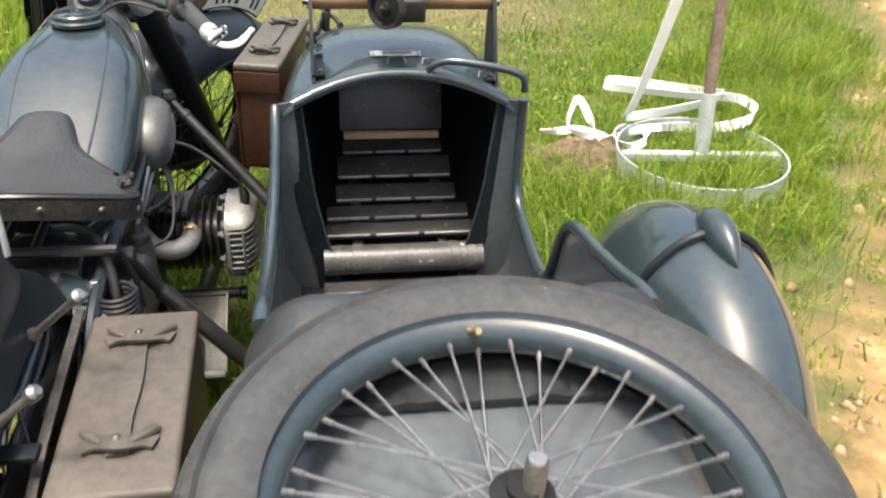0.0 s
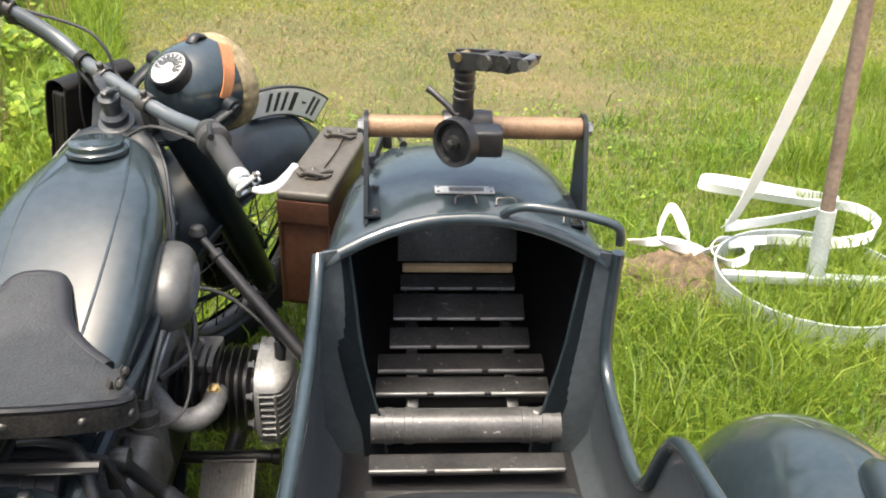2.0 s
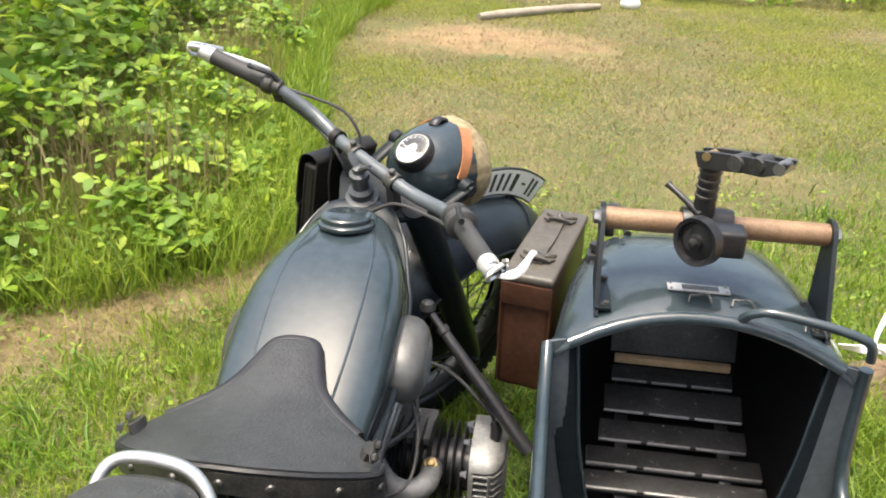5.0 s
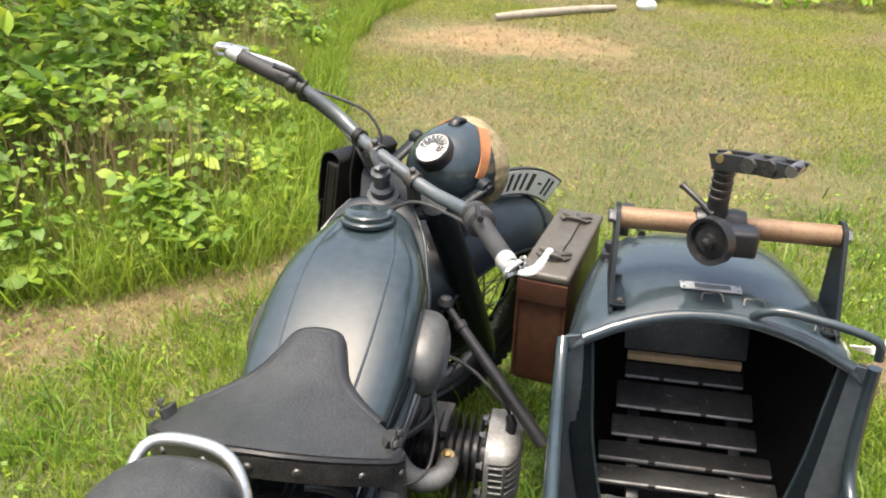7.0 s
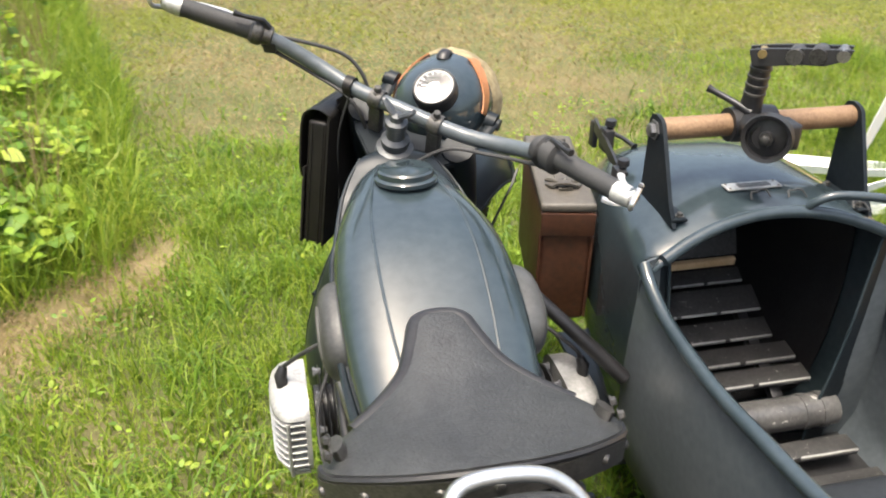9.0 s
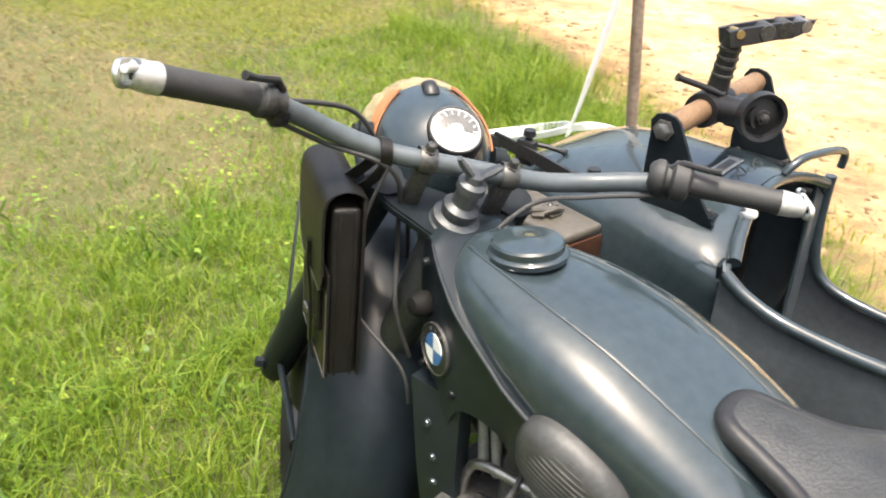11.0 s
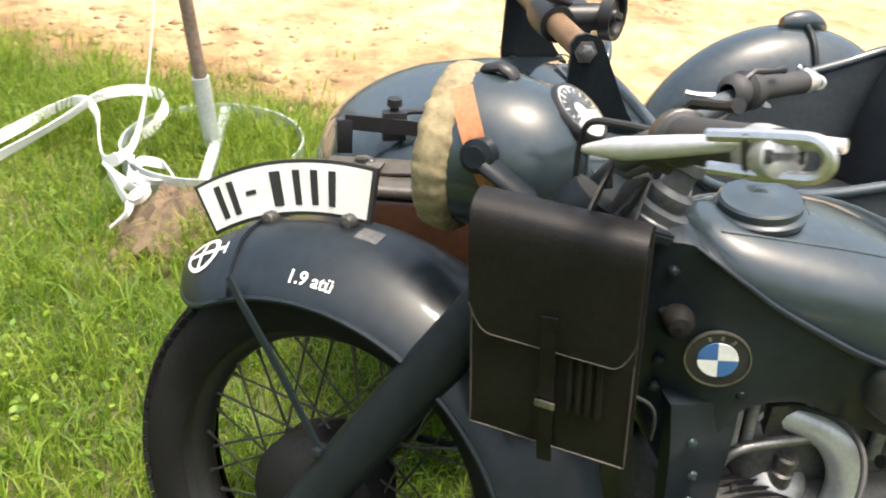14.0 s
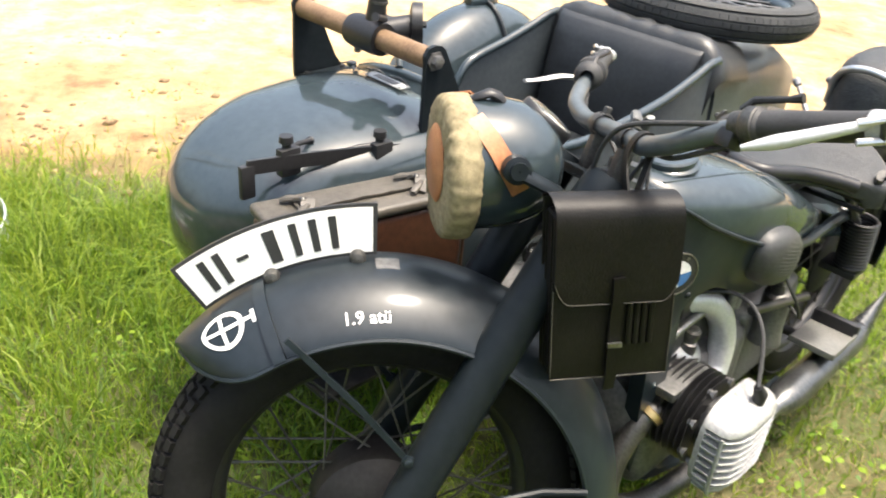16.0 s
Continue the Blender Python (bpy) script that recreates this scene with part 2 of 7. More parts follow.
def lathe(bm, prof, m=None, n=24, caps=False):
    """Turns a profile of (radius, height) round the local z axis of m."""
    m = m or Matrix.Identity(4)
    rings = [[m @ Vector((r * math.cos(q), r * math.sin(q), h)) for q in [2 * math.pi * k / n for k in range(n)]] for r, h in prof]
    rings_to_faces(bm, rings, caps=caps)
    return bm


def along(p, d, x=None):
    """A frame at p whose z axis runs along d."""
    z = Vector(d).normalized()
    x = Vector(x) if x is not None else (Vector((1, 0, 0)) if abs(z.x) < 0.9 else Vector((0, 1, 0)))
    x = (x - z * x.dot(z)).normalized()
    y = z.cross(x)
    m = Matrix((x, y, z)).transposed().to_4x4()
    m.translation = p
    return m


def strip(bm, pts, width, thick, side):
    """A flat band along the points, its breadth along side(i)."""
    rings = []
    pts = [Vector(p) for p in pts]
    for i, p in enumerate(pts):
        t = (pts[min(i + 1, len(pts) - 1)] - pts[max(i - 1, 0)]).normalized()
        s = Vector(side(i) if callable(side) else side)
        s = (s - t * s.dot(t)).normalized()
        u = t.cross(s)
        w, h = width / 2, thick / 2
        rings.append([p + s * w + u * h, p - s * w + u * h, p - s * w - u * h, p + s * w - u * h])
    rings_to_faces(bm, rings)
    return bm


def bolt(bm, p, d, r=0.008, h=0.008):
    lathe(bm, [(0.001, 0), (r * 1.5, 0), (r * 1.5, h * 0.25), (r, h * 0.25), (r, h), (r * 0.7, h * 1.15), (0.001, h * 1.15)], along(p, d), 6)
    return bm


B = bmesh.new

# ---------------------------------------------------------------- ground


def bare(x, y):
    """How far a place lies on the dirt track, in metres from its edge."""
    shift = -0.12 + 0.14 * min(1, max(0, (y + 0.15) / 0.7))
    return (x - 1.67) * 0.855 - (y + 0.64) * 0.52 - shift + 0.22 * noise.noise((x * 0.9, y * 0.9, 4)) + 0.12 * noise.noise((x * 3.1, y * 3.1, 9))


def height(x, y):
    far = math.hypot(x, y)
    z = 0.012 * noise.noise((x * 1.3, y * 1.3, 0)) + 0.006 * noise.noise((x * 6, y * 6, 2))
    if bare(x, y) > 0:
        z += 0.012 * noise.noise((x * 9, y * 9, 5)) + 0.02 * noise.noise((x * 2.2, y * 2.2, 7))
    z += 0.045 * math.exp(-((x - 1.75) ** 2 / 0.28 + (y - 0.82) ** 2 / 0.25))      # a low swell under the stand
    return z if far < 20 else z * 20 / far


def axis_steps(lo, hi, step, far):
    mid = list(np.arange(lo, hi, step))
    out = [hi + step * (1.45 ** k - 1) / 0.45 for k in range(1, 27)]
    inn = [lo - step * (1.45 ** k - 1) / 0.45 for k in range(1, 27)]
    return [v for v in reversed(inn) if v > -far] + mid + [v for v in [hi] + out if v < far]


def ground_material():
    m, nt, p = nodes_of("meadow_soil")
    n, l = nt.nodes, nt.links
    pos = n.new("ShaderNodeNewGeometry")
    sep = n.new("ShaderNodeSeparateXYZ")
    l.new(pos.outputs["Position"], sep.inputs["Vector"])

    def math_(op, a, b=None, c=None):
        k = n.new("ShaderNodeMath")
        k.operation = op
        for i, v in enumerate((a, b, c)):
            if v is not None:
                if isinstance(v, (int, float)):
                    k.inputs[i].default_value = v
                else:
                    l.new(v, k.inputs[i])
        return k.outputs[0]

    def tex(scale, detail=5, rough=0.6):
        k = n.new("ShaderNodeTexNoise")
        k.inputs["Scale"].default_value, k.inputs["Detail"].default_value, k.inputs["Roughness"].default_value = scale, detail, rough
        l.new(pos.outputs["Position"], k.inputs["Vector"])
        return k.outputs["Fac"]

    def ramp(fac, *stops):
        k = n.new("ShaderNodeValToRGB")
        k.color_ramp.elements[0].position, k.color_ramp.elements[0].color = stops[0][0], (*stops[0][1], 1)
        k.color_ramp.elements[1].position, k.color_ramp.elements[1].color = stops[-1][0], (*stops[-1][1], 1)
        for s, c in stops[1:-1]:
            k.color_ramp.elements.new(s).color = (*c, 1)
        l.new(fac, k.inputs["Fac"])
        return k.outputs["Color"]

    edge = math_("SUBTRACT", math_("MULTIPLY", math_("SUBTRACT", sep.outputs["X"], 1.67), 0.855), math_("MULTIPLY", math_("ADD", sep.outputs["Y"], 0.64), 0.52))
    ease = n.new("ShaderNodeMapRange")
    l.new(sep.outputs["Y"], ease.inputs["Value"])
    for key, val in (("From Min", -0.15), ("From Max", 0.55), ("To Min", -0.12), ("To Max", 0.02)):
        ease.inputs[key].default_value = val
    edge = math_("ADD", math_("SUBTRACT", edge, ease.outputs["Result"]), math_("MULTIPLY", math_("SUBTRACT", tex(1.1), 0.5), 1.1))
    edge = math_("ADD", edge, math_("MULTIPLY", math_("SUBTRACT", tex(9.0), 0.5), 0.5))
    track = math_("MULTIPLY_ADD", edge, 3.0, 0.35)
    turf = ramp(tex(1.1, 7, 0.62), (0.34, (0.046, 0.066, 0.013)), (0.50, (0.080, 0.088, 0.026)), (0.66, (0.130, 0.108, 0.046)))
    dirt = ramp(tex(5.0, 10, 0.72), (0.28, (0.13, 0.085, 0.045)), (0.42, (0.28, 0.20, 0.11)), (0.55, (0.40, 0.30, 0.17)), (0.72, (0.52, 0.41, 0.25)))
    tone = n.new("ShaderNodeMix")
    tone.data_type, tone.blend_type = "RGBA", "MULTIPLY"
    tone.inputs[0].default_value = 1.0
    l.new(dirt, tone.inputs[6])
    l.new(ramp(tex(0.8, 6, 0.65), (0.36, (0.62, 0.56, 0.50)), (0.52, (1.0, 0.98, 0.95)), (0.66, (1.25, 1.25, 1.25))), tone.inputs[7])
    dirt = tone.outputs[2]
    # freshly broken brown earth along the turf's edge
    verge = n.new("ShaderNodeMix")
    verge.data_type, verge.blend_type = "RGBA", "MULTIPLY"
    verge.inputs[0].default_value = 1.0
    l.new(dirt, verge.inputs[6])
    l.new(ramp(math_("ADD", edge, math_("MULTIPLY", math_("SUBTRACT", tex(3.2, 8, 0.7), 0.5), 1.2)), (0.15, (0.60, 0.50, 0.36)), (0.75, (1.0, 0.97, 0.88))), verge.inputs[7])
    dirt = verge.outputs[2]
    dx, dy = math_("ADD", sep.outputs["X"], 0.2), math_("SUBTRACT", sep.outputs["Y"], 5.75)
    far_ = math_("ADD", math_("DIVIDE", math_("MULTIPLY", dx, dx), 1.5), math_("DIVIDE", math_("MULTIPLY", dy, dy), 0.5))
    spot = math_("SUBTRACT", math_("ADD", 1.0, math_("MULTIPLY", math_("SUBTRACT", tex(3.5), 0.5), 2.0)), far_)
    spot_c = n.new("ShaderNodeClamp")
    l.new(spot, spot_c.inputs["Value"])
    earth = n.new("ShaderNodeMix")
    earth.data_type = "RGBA"
    l.new(spot_c.outputs["Result"], earth.inputs[0])
    l.new(turf, earth.inputs[6])
    l.new(ramp(tex(6.0, 8, 0.7), (0.3, (0.12, 0.075, 0.035)), (0.7, (0.27, 0.18, 0.09))), earth.inputs[7])
    turf = earth.outputs[2]
    strip_d = math_("SUBTRACT", math_("SUBTRACT", sep.outputs["Y"], 0.62), math_("MULTIPLY", math_("ADD", sep.outputs["X"], 1.315), 0.86))
    hay_f = math_("SUBTRACT", math_("ADD", 1.0, math_("MULTIPLY", math_("SUBTRACT", tex(4.0), 0.5), 1.6)), math_("MULTIPLY", math_("MULTIPLY", strip_d, strip_d), 9.0))
    hay_f = math_("MULTIPLY", math_("MULTIPLY", hay_f, math_("LESS_THAN", sep.outputs["X"], -0.5)), math_("GREATER_THAN", math_("ADD", sep.outputs["X"], math_("MULTIPLY", tex(1.5), 1.2)), -1.9))
    hay_c = n.new("ShaderNodeClamp")
    l.new(hay_f, hay_c.inputs["Value"])
    hay = n.new("ShaderNodeMix")
    hay.data_type = "RGBA"
    l.new(hay_c.outputs["Result"], hay.inputs[0])
    l.new(turf, hay.inputs[6])
    l.new(ramp(tex(14.0, 8, 0.7), (0.3, (0.14, 0.112, 0.05)), (0.7, (0.28, 0.225, 0.115))), hay.inputs[7])
    turf = hay.outputs[2]
    mix = n.new("ShaderNodeMix")
    mix.data_type = "RGBA"
    clamp = n.new("ShaderNodeClamp")
    l.new(track, clamp.inputs["Value"])
    l.new(clamp.outputs["Result"], mix.inputs[0])
    l.new(turf, mix.inputs[6])
    l.new(dirt, mix.inputs[7])
    l.new(mix.outputs[2], p.inputs["Base Color"])
    p.inputs["Roughness"].default_value = 0.95
    b = n.new("ShaderNodeBump")
    b.inputs["Strength"].default_value, b.inputs["Distance"].default_value = 0.7, 0.02
    l.new(tex(28.0, 10, 0.75), b.inputs["Height"])
    l.new(b.outputs["Normal"], p.inputs["Normal"])
    return m


gx, gy = axis_steps(-4.0, 8.0, 0.07, 1500), axis_steps(-3.5, 9.0, 0.07, 1500)
verts = [(x, y, height(x, y)) for y in gy for x in gx]
nx_ = len(gx)
faces = [(j * nx_ + i, j * nx_ + i + 1, (j + 1) * nx_ + i + 1, (j + 1) * nx_ + i) for j in range(len(gy) - 1) for i in range(nx_ - 1)]
gm = bpy.data.meshes.new("ground")
gm.from_pydata(verts, [], faces)
gm.polygons.foreach_set("use_smooth", [True] * len(faces))
gm.materials.append(ground_material())
tagged(new("ground", gm), "patchy meadow turf running into a bare dirt track", "ground", kind="structure")


# ---------------------------------------------------------------- grass


def leaf_material(name, stops, rough=0.55, through_=0.35):
    """Colour by blade, broken up by soft patches; light passes through the leaf."""
    m, nt, p = nodes_of(name)
    n, l = nt.nodes, nt.links
    geo = n.new("ShaderNodeNewGeometry")
    nz = n.new("ShaderNodeTexNoise")
    nz.inputs["Scale"].default_value, nz.inputs["Detail"].default_value = 1.6, 4
    l.new(geo.outputs["Position"], nz.inputs["Vector"])
    mixf = n.new("ShaderNodeMix")
    mixf.inputs[0].default_value = 0.55
    l.new(nz.outputs["Fac"], mixf.inputs[2])
    l.new(geo.outputs["Random Per Island"], mixf.inputs[3])
    r = n.new("ShaderNodeValToRGB")
    r.color_ramp.elements[0].position, r.color_ramp.elements[0].color = stops[0][0], (*stops[0][1], 1)
    r.color_ramp.elements[1].position, r.color_ramp.elements[1].color = stops[-1][0], (*stops[-1][1], 1)
    for s, c in stops[1:-1]:
        r.color_ramp.elements.new(s).color = (*c, 1)
    l.new(mixf.outputs[0], r.inputs["Fac"])
    l.new(r.outputs["Color"], p.inputs["Base Color"])
    p.inputs["Roughness"].default_value = rough
    tr = n.new("ShaderNodeBsdfTranslucent")
    l.new(r.outputs["Color"], tr.inputs["Color"])
    ms = n.new("ShaderNodeMixShader")
    ms.inputs[0].default_value = through_
    l.new(p.outputs[0], ms.inputs[1])
    l.new(tr.outputs[0], ms.inputs[2])
    l.new(ms.outputs[0], n["Material Output"].inputs["Surface"])
    return m


GREEN = leaf_material("green_grass", [(0.18, (0.072, 0.125, 0.010)), (0.42, (0.145, 0.232, 0.016)), (0.62, (0.222, 0.312, 0.025)), (0.86, (0.33, 0.365, 0.060))], through_=0.55)
LUSH = leaf_material("lush_grass", [(0.2, (0.048, 0.105, 0.010)), (0.45, (0.11, 0.21, 0.016)), (0.7, (0.185, 0.30, 0.024)), (0.9, (0.31, 0.38, 0.06))], through_=0.55)
FAIR = leaf_material("pale_meadow_grass", [(0.25, (0.145, 0.178, 0.022)), (0.5, (0.205, 0.235, 0.027)), (0.75, (0.275, 0.28, 0.042))], through_=0.5)
STRAW = leaf_material("dry_grass", [(0.2, (0.13, 0.094, 0.038)), (0.5, (0.215, 0.162, 0.074)), (0.8, (0.34, 0.265, 0.135))], 0.7)
HERB = leaf_material("herb_leaves", [(0.2, (0.065, 0.14, 0.012)), (0.5, (0.15, 0.26, 0.02)), (0.7, (0.26, 0.37, 0.03)), (0.88, (0.42, 0.44, 0.05))], through_=0.45)


def tri_mesh(name, co, tris, mat):
    me = bpy.data.meshes.new(name)
    me.vertices.add(len(co))
    me.vertices.foreach_set("co", np.asarray(co, np.float32).ravel())
    me.loops.add(len(tris) * 3)
    me.loops.foreach_set("vertex_index", np.asarray(tris, np.int32).ravel())
    me.polygons.add(len(tris))
    me.polygons.foreach_set("loop_start", np.arange(len(tris), dtype=np.int32) * 3)
    me.update(calc_edges=True)
    me.validate()
    me.materials.append(mat)
    return me


def blades(name, xy, z0, h, w, mat, label, lean=0.6, seed=0):
    """Bent blades, five corners each, joined into one mesh."""
    g = np.random.default_rng(seed)
    n = len(xy)
    az, fa = g.uniform(0, 2 * np.pi, n), g.uniform(0, 2 * np.pi, n)
    ln = g.uniform(0.15, 1.0, n) * lean
    d = np.stack([np.cos(az), np.sin(az)], 1) * (ln * h)[:, None]
    s = np.stack([np.cos(fa), np.sin(fa)], 1) * (w / 2)[:, None]
    co = np.zeros((n, 5, 3))
    co[:, 0, :2], co[:, 1, :2] = xy - s, xy + s
    co[:, 2, :2], co[:, 3, :2] = xy - s * 0.8 + d * 0.35, xy + s * 0.8 + d * 0.35
    co[:, 4, :2] = xy + d
    co[:, 0, 2] = co[:, 1, 2] = z0 - 0.004
    co[:, 2, 2] = co[:, 3, 2] = z0 + h * (0.62 - 0.1 * np.minimum(ln, 3))
    co[:, 4, 2] = z0 + h * np.maximum(0.12, 1 - 0.4 * ln)
    base = np.arange(n)[:, None, None] * 5
    tris = (base + np.array([[0, 1, 3], [0, 3, 2], [2, 3, 4]])[None]).reshape(-1, 3)
    ob = new(name, tri_mesh(name, co.reshape(-1, 3), tris, mat))
    return tagged(ob, label, "grass", kind="stuff")


def patch(x, y):
    return noise.noise((x * 0.55 + 3, y * 0.55, 1)) + 0.5 * noise.noise((x * 1.7, y * 1.7, 6))


def dryness(x, y):
    """Straw patches: before the hedge, and a worn patch further out."""
    v = (0.45 + 0.85 * min(1, max(0, (y - 1.2) / 1.2))) * patch(x, y) + 0.42 * min(1, max(0, (y - 1.3) / 1.2))
    if x < -0.55:
        d = (y - 0.62 - 0.86 * (x + 1.315)) / 1.319
        v += 1.9 * math.exp(-d * d / 0.05)
    v += 1.1 * math.exp(-((x + 0.2) ** 2 / 1.3 + (y - 5.6) ** 2 / 1.0)) + 0.55 * math.exp(-((x - 0.3) ** 2 / 1.4 + (y - 4.1) ** 2 / 1.6))
    v += 0.42 * math.exp(-((x - 1.5) ** 2 / 0.9 + (y - 2.7) ** 2 / 1.2))
    v += 0.45 * math.exp(-((x - 0.2) ** 2 / 0.8 + (y - 2.2) ** 2 / 0.9))
    v += 0.75 * math.exp(-((x + 0.32) ** 2 / 0.10 + (y + 0.6) ** 2 / 0.35))
    v -= 1.0 * math.exp(-((x + 0.1) ** 2 / 1.5 + (y - 1.05) ** 2 / 0.8)) + 0.85 * math.exp(-((x - 1.4) ** 2 / 1.5 + (y - 0.9) ** 2 / 1.1))
    return v


def worn(x, y):
    """Trodden bare earth far out on the meadow."""
    return math.exp(-((x + 0.2) ** 2 / 1.3 + (y - 5.75) ** 2 / 0.5)) + 0.25 * noise.noise((x * 2.5, y * 2.5, 61))


def hedge(x, y):
    """Depth inside the wild hedge on the bike's left, in metres."""
    line = np.interp(y, [-3.0, 0.0, 0.7, 0.95, 1.2, 1.65, 2.6, 3.3, 4.3, 6.2, 7.2, 8.5], [-3.4, -2.4, -1.65, -1.22, -0.85, -0.82, -1.0, -1.1, -1.45, -1.6, -1.5, -1.1])
    return float(line) - x + 0.15 * noise.noise((x * 2, y * 2, 3))


def scatter(n, x0, x1, y0, y1, keep, seed):
    g = np.random.default_rng(seed)
    pts = np.stack([g.uniform(x0, x1, n), g.uniform(y0, y1, n)], 1)
    pr = g.uniform(0, 1, n)
    return np.array([p for p, q in zip(pts, pr) if q < keep(*p)])


def lay(name, n, area, keep, hmin, hmax, wmin, wmax, mat, label, seed, lean=1.25, tall=None):
    xy = scatter(n, *area, keep, seed)
    g = np.random.default_rng(seed + 50)
    k = g.uniform(0, 1, len(xy)) ** 1.5
    h = hmin + (hmax - hmin) * k
    if tall:
        h = h * np.array([tall(*p) for p in xy])
    z = np.array([height(*p) for p in xy])
    return blades(name, xy, z, h, g.uniform(wmin, wmax, len(xy)), mat, label, lean, seed)


def lush(x, y):
    """Longer grass along the track's edge and under the machine."""
    e = -bare(x, y)
    v = 1.0 + 2.4 * math.exp(-((e - 0.40) / 0.38) ** 2) * min(1, max(0, (x - 1.0) * 1.4))
    v += 1.6 * math.exp(-((x - 1.25) ** 2 / 0.12 + (y - 0.35) ** 2 / 0.3))
    v += 0.9 * math.exp(-((x + 0.1) ** 2 / 0.9 + (y - 1.0) ** 2 / 0.6))
    return v * (0.65 + 1.1 * max(0.0, noise.noise((x * 5.5, y * 5.5, 17)) + 0.15))


def green_keep(x, y):
    b = bare(x, y)
    if b > -0.12:
        tuft = max(0.0, min(1.0, (0.48 - b) / 0.6)) ** 1.6 * min(1.0, max(0.0, 0.45 + 1.6 * noise.noise((x * 5, y * 5, 44))))
        return max(tuft, 0.04 if noise.noise((x * 2.4, y * 2.4, 8)) > 0.25 and b < 0.9 else 0.0)
    return min(1.0, max(0.05, 0.95 - 0.9 * dryness(x, y))) * (0.25 if worn(x, y) > 0.45 else 1)


def dry_keep(x, y):
    b = bare(x, y)
    if b > 0.15:
        return 0.02 if b < 1.2 else 0
    return min(1.0, max(0.02, 0.12 + 1.0 * dryness(x, y))) * (0.35 if worn(x, y) > 0.45 else 1)


lay("meadow_grass", 230000, (-1.9, 3.4, -1.8, 3.2), green_keep, 0.024, 0.075, 0.0025, 0.0062, GREEN, "short green meadow grass", 1, tall=lush)
lay("dry_grass", 110000, (-1.9, 3.2, -1.8, 3.2), dry_keep, 0.015, 0.055, 0.0015, 0.0035, STRAW, "dry straw-coloured grass", 2, lean=3.2)
lay("meadow_grass", 190000, (-1.6, 5.0, 3.2, 9.4), green_keep, 0.022, 0.062, 0.003, 0.0075, FAIR, "short green meadow grass", 3, lean=2.4)
lay("dry_grass", 90000, (-1.6, 5.0, 3.2, 9.4), dry_keep, 0.018, 0.06, 0.003, 0.007, STRAW, "dry straw-coloured grass", 4, lean=3.2)


def strip_keep(x, y):
    """The trodden dry strip before the hedge."""
    d = (y - 0.62 - 0.86 * (x + 1.315)) / 1.319
    return math.exp(-d * d / 0.06) * min(1, max(0, 0.55 + 1.2 * noise.noise((x * 4, y * 4, 151))))


lay("dry_grass", 16000, (-1.9, -0.5, 0.0, 1.6), strip_keep, 0.03, 0.085, 0.002, 0.0045, STRAW, "matted straw on the trodden strip", 12, lean=3.4)
lay("meadow_grass", 3500, (-1.9, -0.5, 0.0, 1.6), strip_keep, 0.03, 0.07, 0.003, 0.006, FAIR, "thin grass on the trodden strip", 13, lean=1.6)
lay("meadow_grass", 55000, (-4.5, -1.9, -1.8, 9.0), green_keep, 0.04, 0.12, 0.006, 0.012, GREEN, "rough green grass", 5)

lay("meadow_grass", 45000, (-4.5, 2.6, -5.0, -1.8), green_keep, 0.03, 0.085, 0.005, 0.010, GREEN, "rough green grass", 8)
def lush_keep(x, y):
    """Long tufts between the front wheel, the sidecar's nose and the track."""
    if bare(x, y) > -0.02 or math.hypot(x - 1.853, y - 0.735) < 0.345 or math.hypot((x - 1.445) / 0.22, (y - 0.83) / 0.18) < 1:
        return 0.0
    v = math.exp(-((x - 1.1) ** 2 / 0.5 + (y - 0.6) ** 2 / 0.45))
    return v * min(1, max(0, 0.45 + 1.5 * noise.noise((x * 4.5, y * 4.5, 71)))) * (1 if x + 0.5 * y > 0.35 else 0.3)


lay("lush_grass", 42000, (-0.2, 2.4, -0.6, 1.9), lush_keep, 0.035, 0.125, 0.0022, 0.005, LUSH, "long fresh green grass in loose tufts", 9, lean=1.3)
def tuft_keep(x, y):
    """Loose clumps of coarser blades scattered over the near turf."""
    if bare(x, y) > -0.05 or hedge(x, y) > 0 or math.hypot(x - 1.853, y - 0.735) < 0.34 or math.hypot((x - 1.445) / 0.22, (y - 0.83) / 0.18) < 1:
        return 0.0
    v = max(0.0, noise.noise((x * 3.4, y * 3.4, 131)) + 0.5 * noise.noise((x * 9.0, y * 9.0, 133)) - 0.08)
    return min(1.0, 2.2 * v) * min(1.0, max(0.08, 1.0 - 0.9 * dryness(x, y)))


lay("grass_tufts", 46000, (-1.7, 2.2, -0.8, 2.6), tuft_keep, 0.05, 0.15, 0.004, 0.0085, LUSH, "coarse green grass tufts in the turf", 10, lean=1.7)
lay("tall_grass", 15000, (1.1, 4.4, -1.2, 3.4), lambda x, y: 0.0 if math.hypot(x - 1.853, y - 0.735) < 0.37 else 0.9 * math.exp(-((-bare(x, y) - 0.22) / 0.26) ** 2) * min(1, max(0, (x - 1.25) * 1.6)) * (0.35 + max(0, 1.3 * noise.noise((x * 2.6, y * 2.6, 27)) + 0.4)), 0.10, 0.27, 0.002, 0.0045, GREEN, "tall seeding grass along the track's edge", 6, lean=1.0)
lay("tall_grass", 3500, (1.1, 4.4, -1.2, 3.4), lambda x, y: 0.0 if math.hypot(x - 1.853, y - 0.735) < 0.37 else 0.9 * math.exp(-((-bare(x, y) - 0.15) / 0.22) ** 2) * min(1, max(0, (x - 1.25) * 1.6)), 0.12, 0.30, 0.0015, 0.003, STRAW, "pale dry stems among the tall grass", 7, lean=0.8)

# ---------------------------------------------------------------- wild hedge


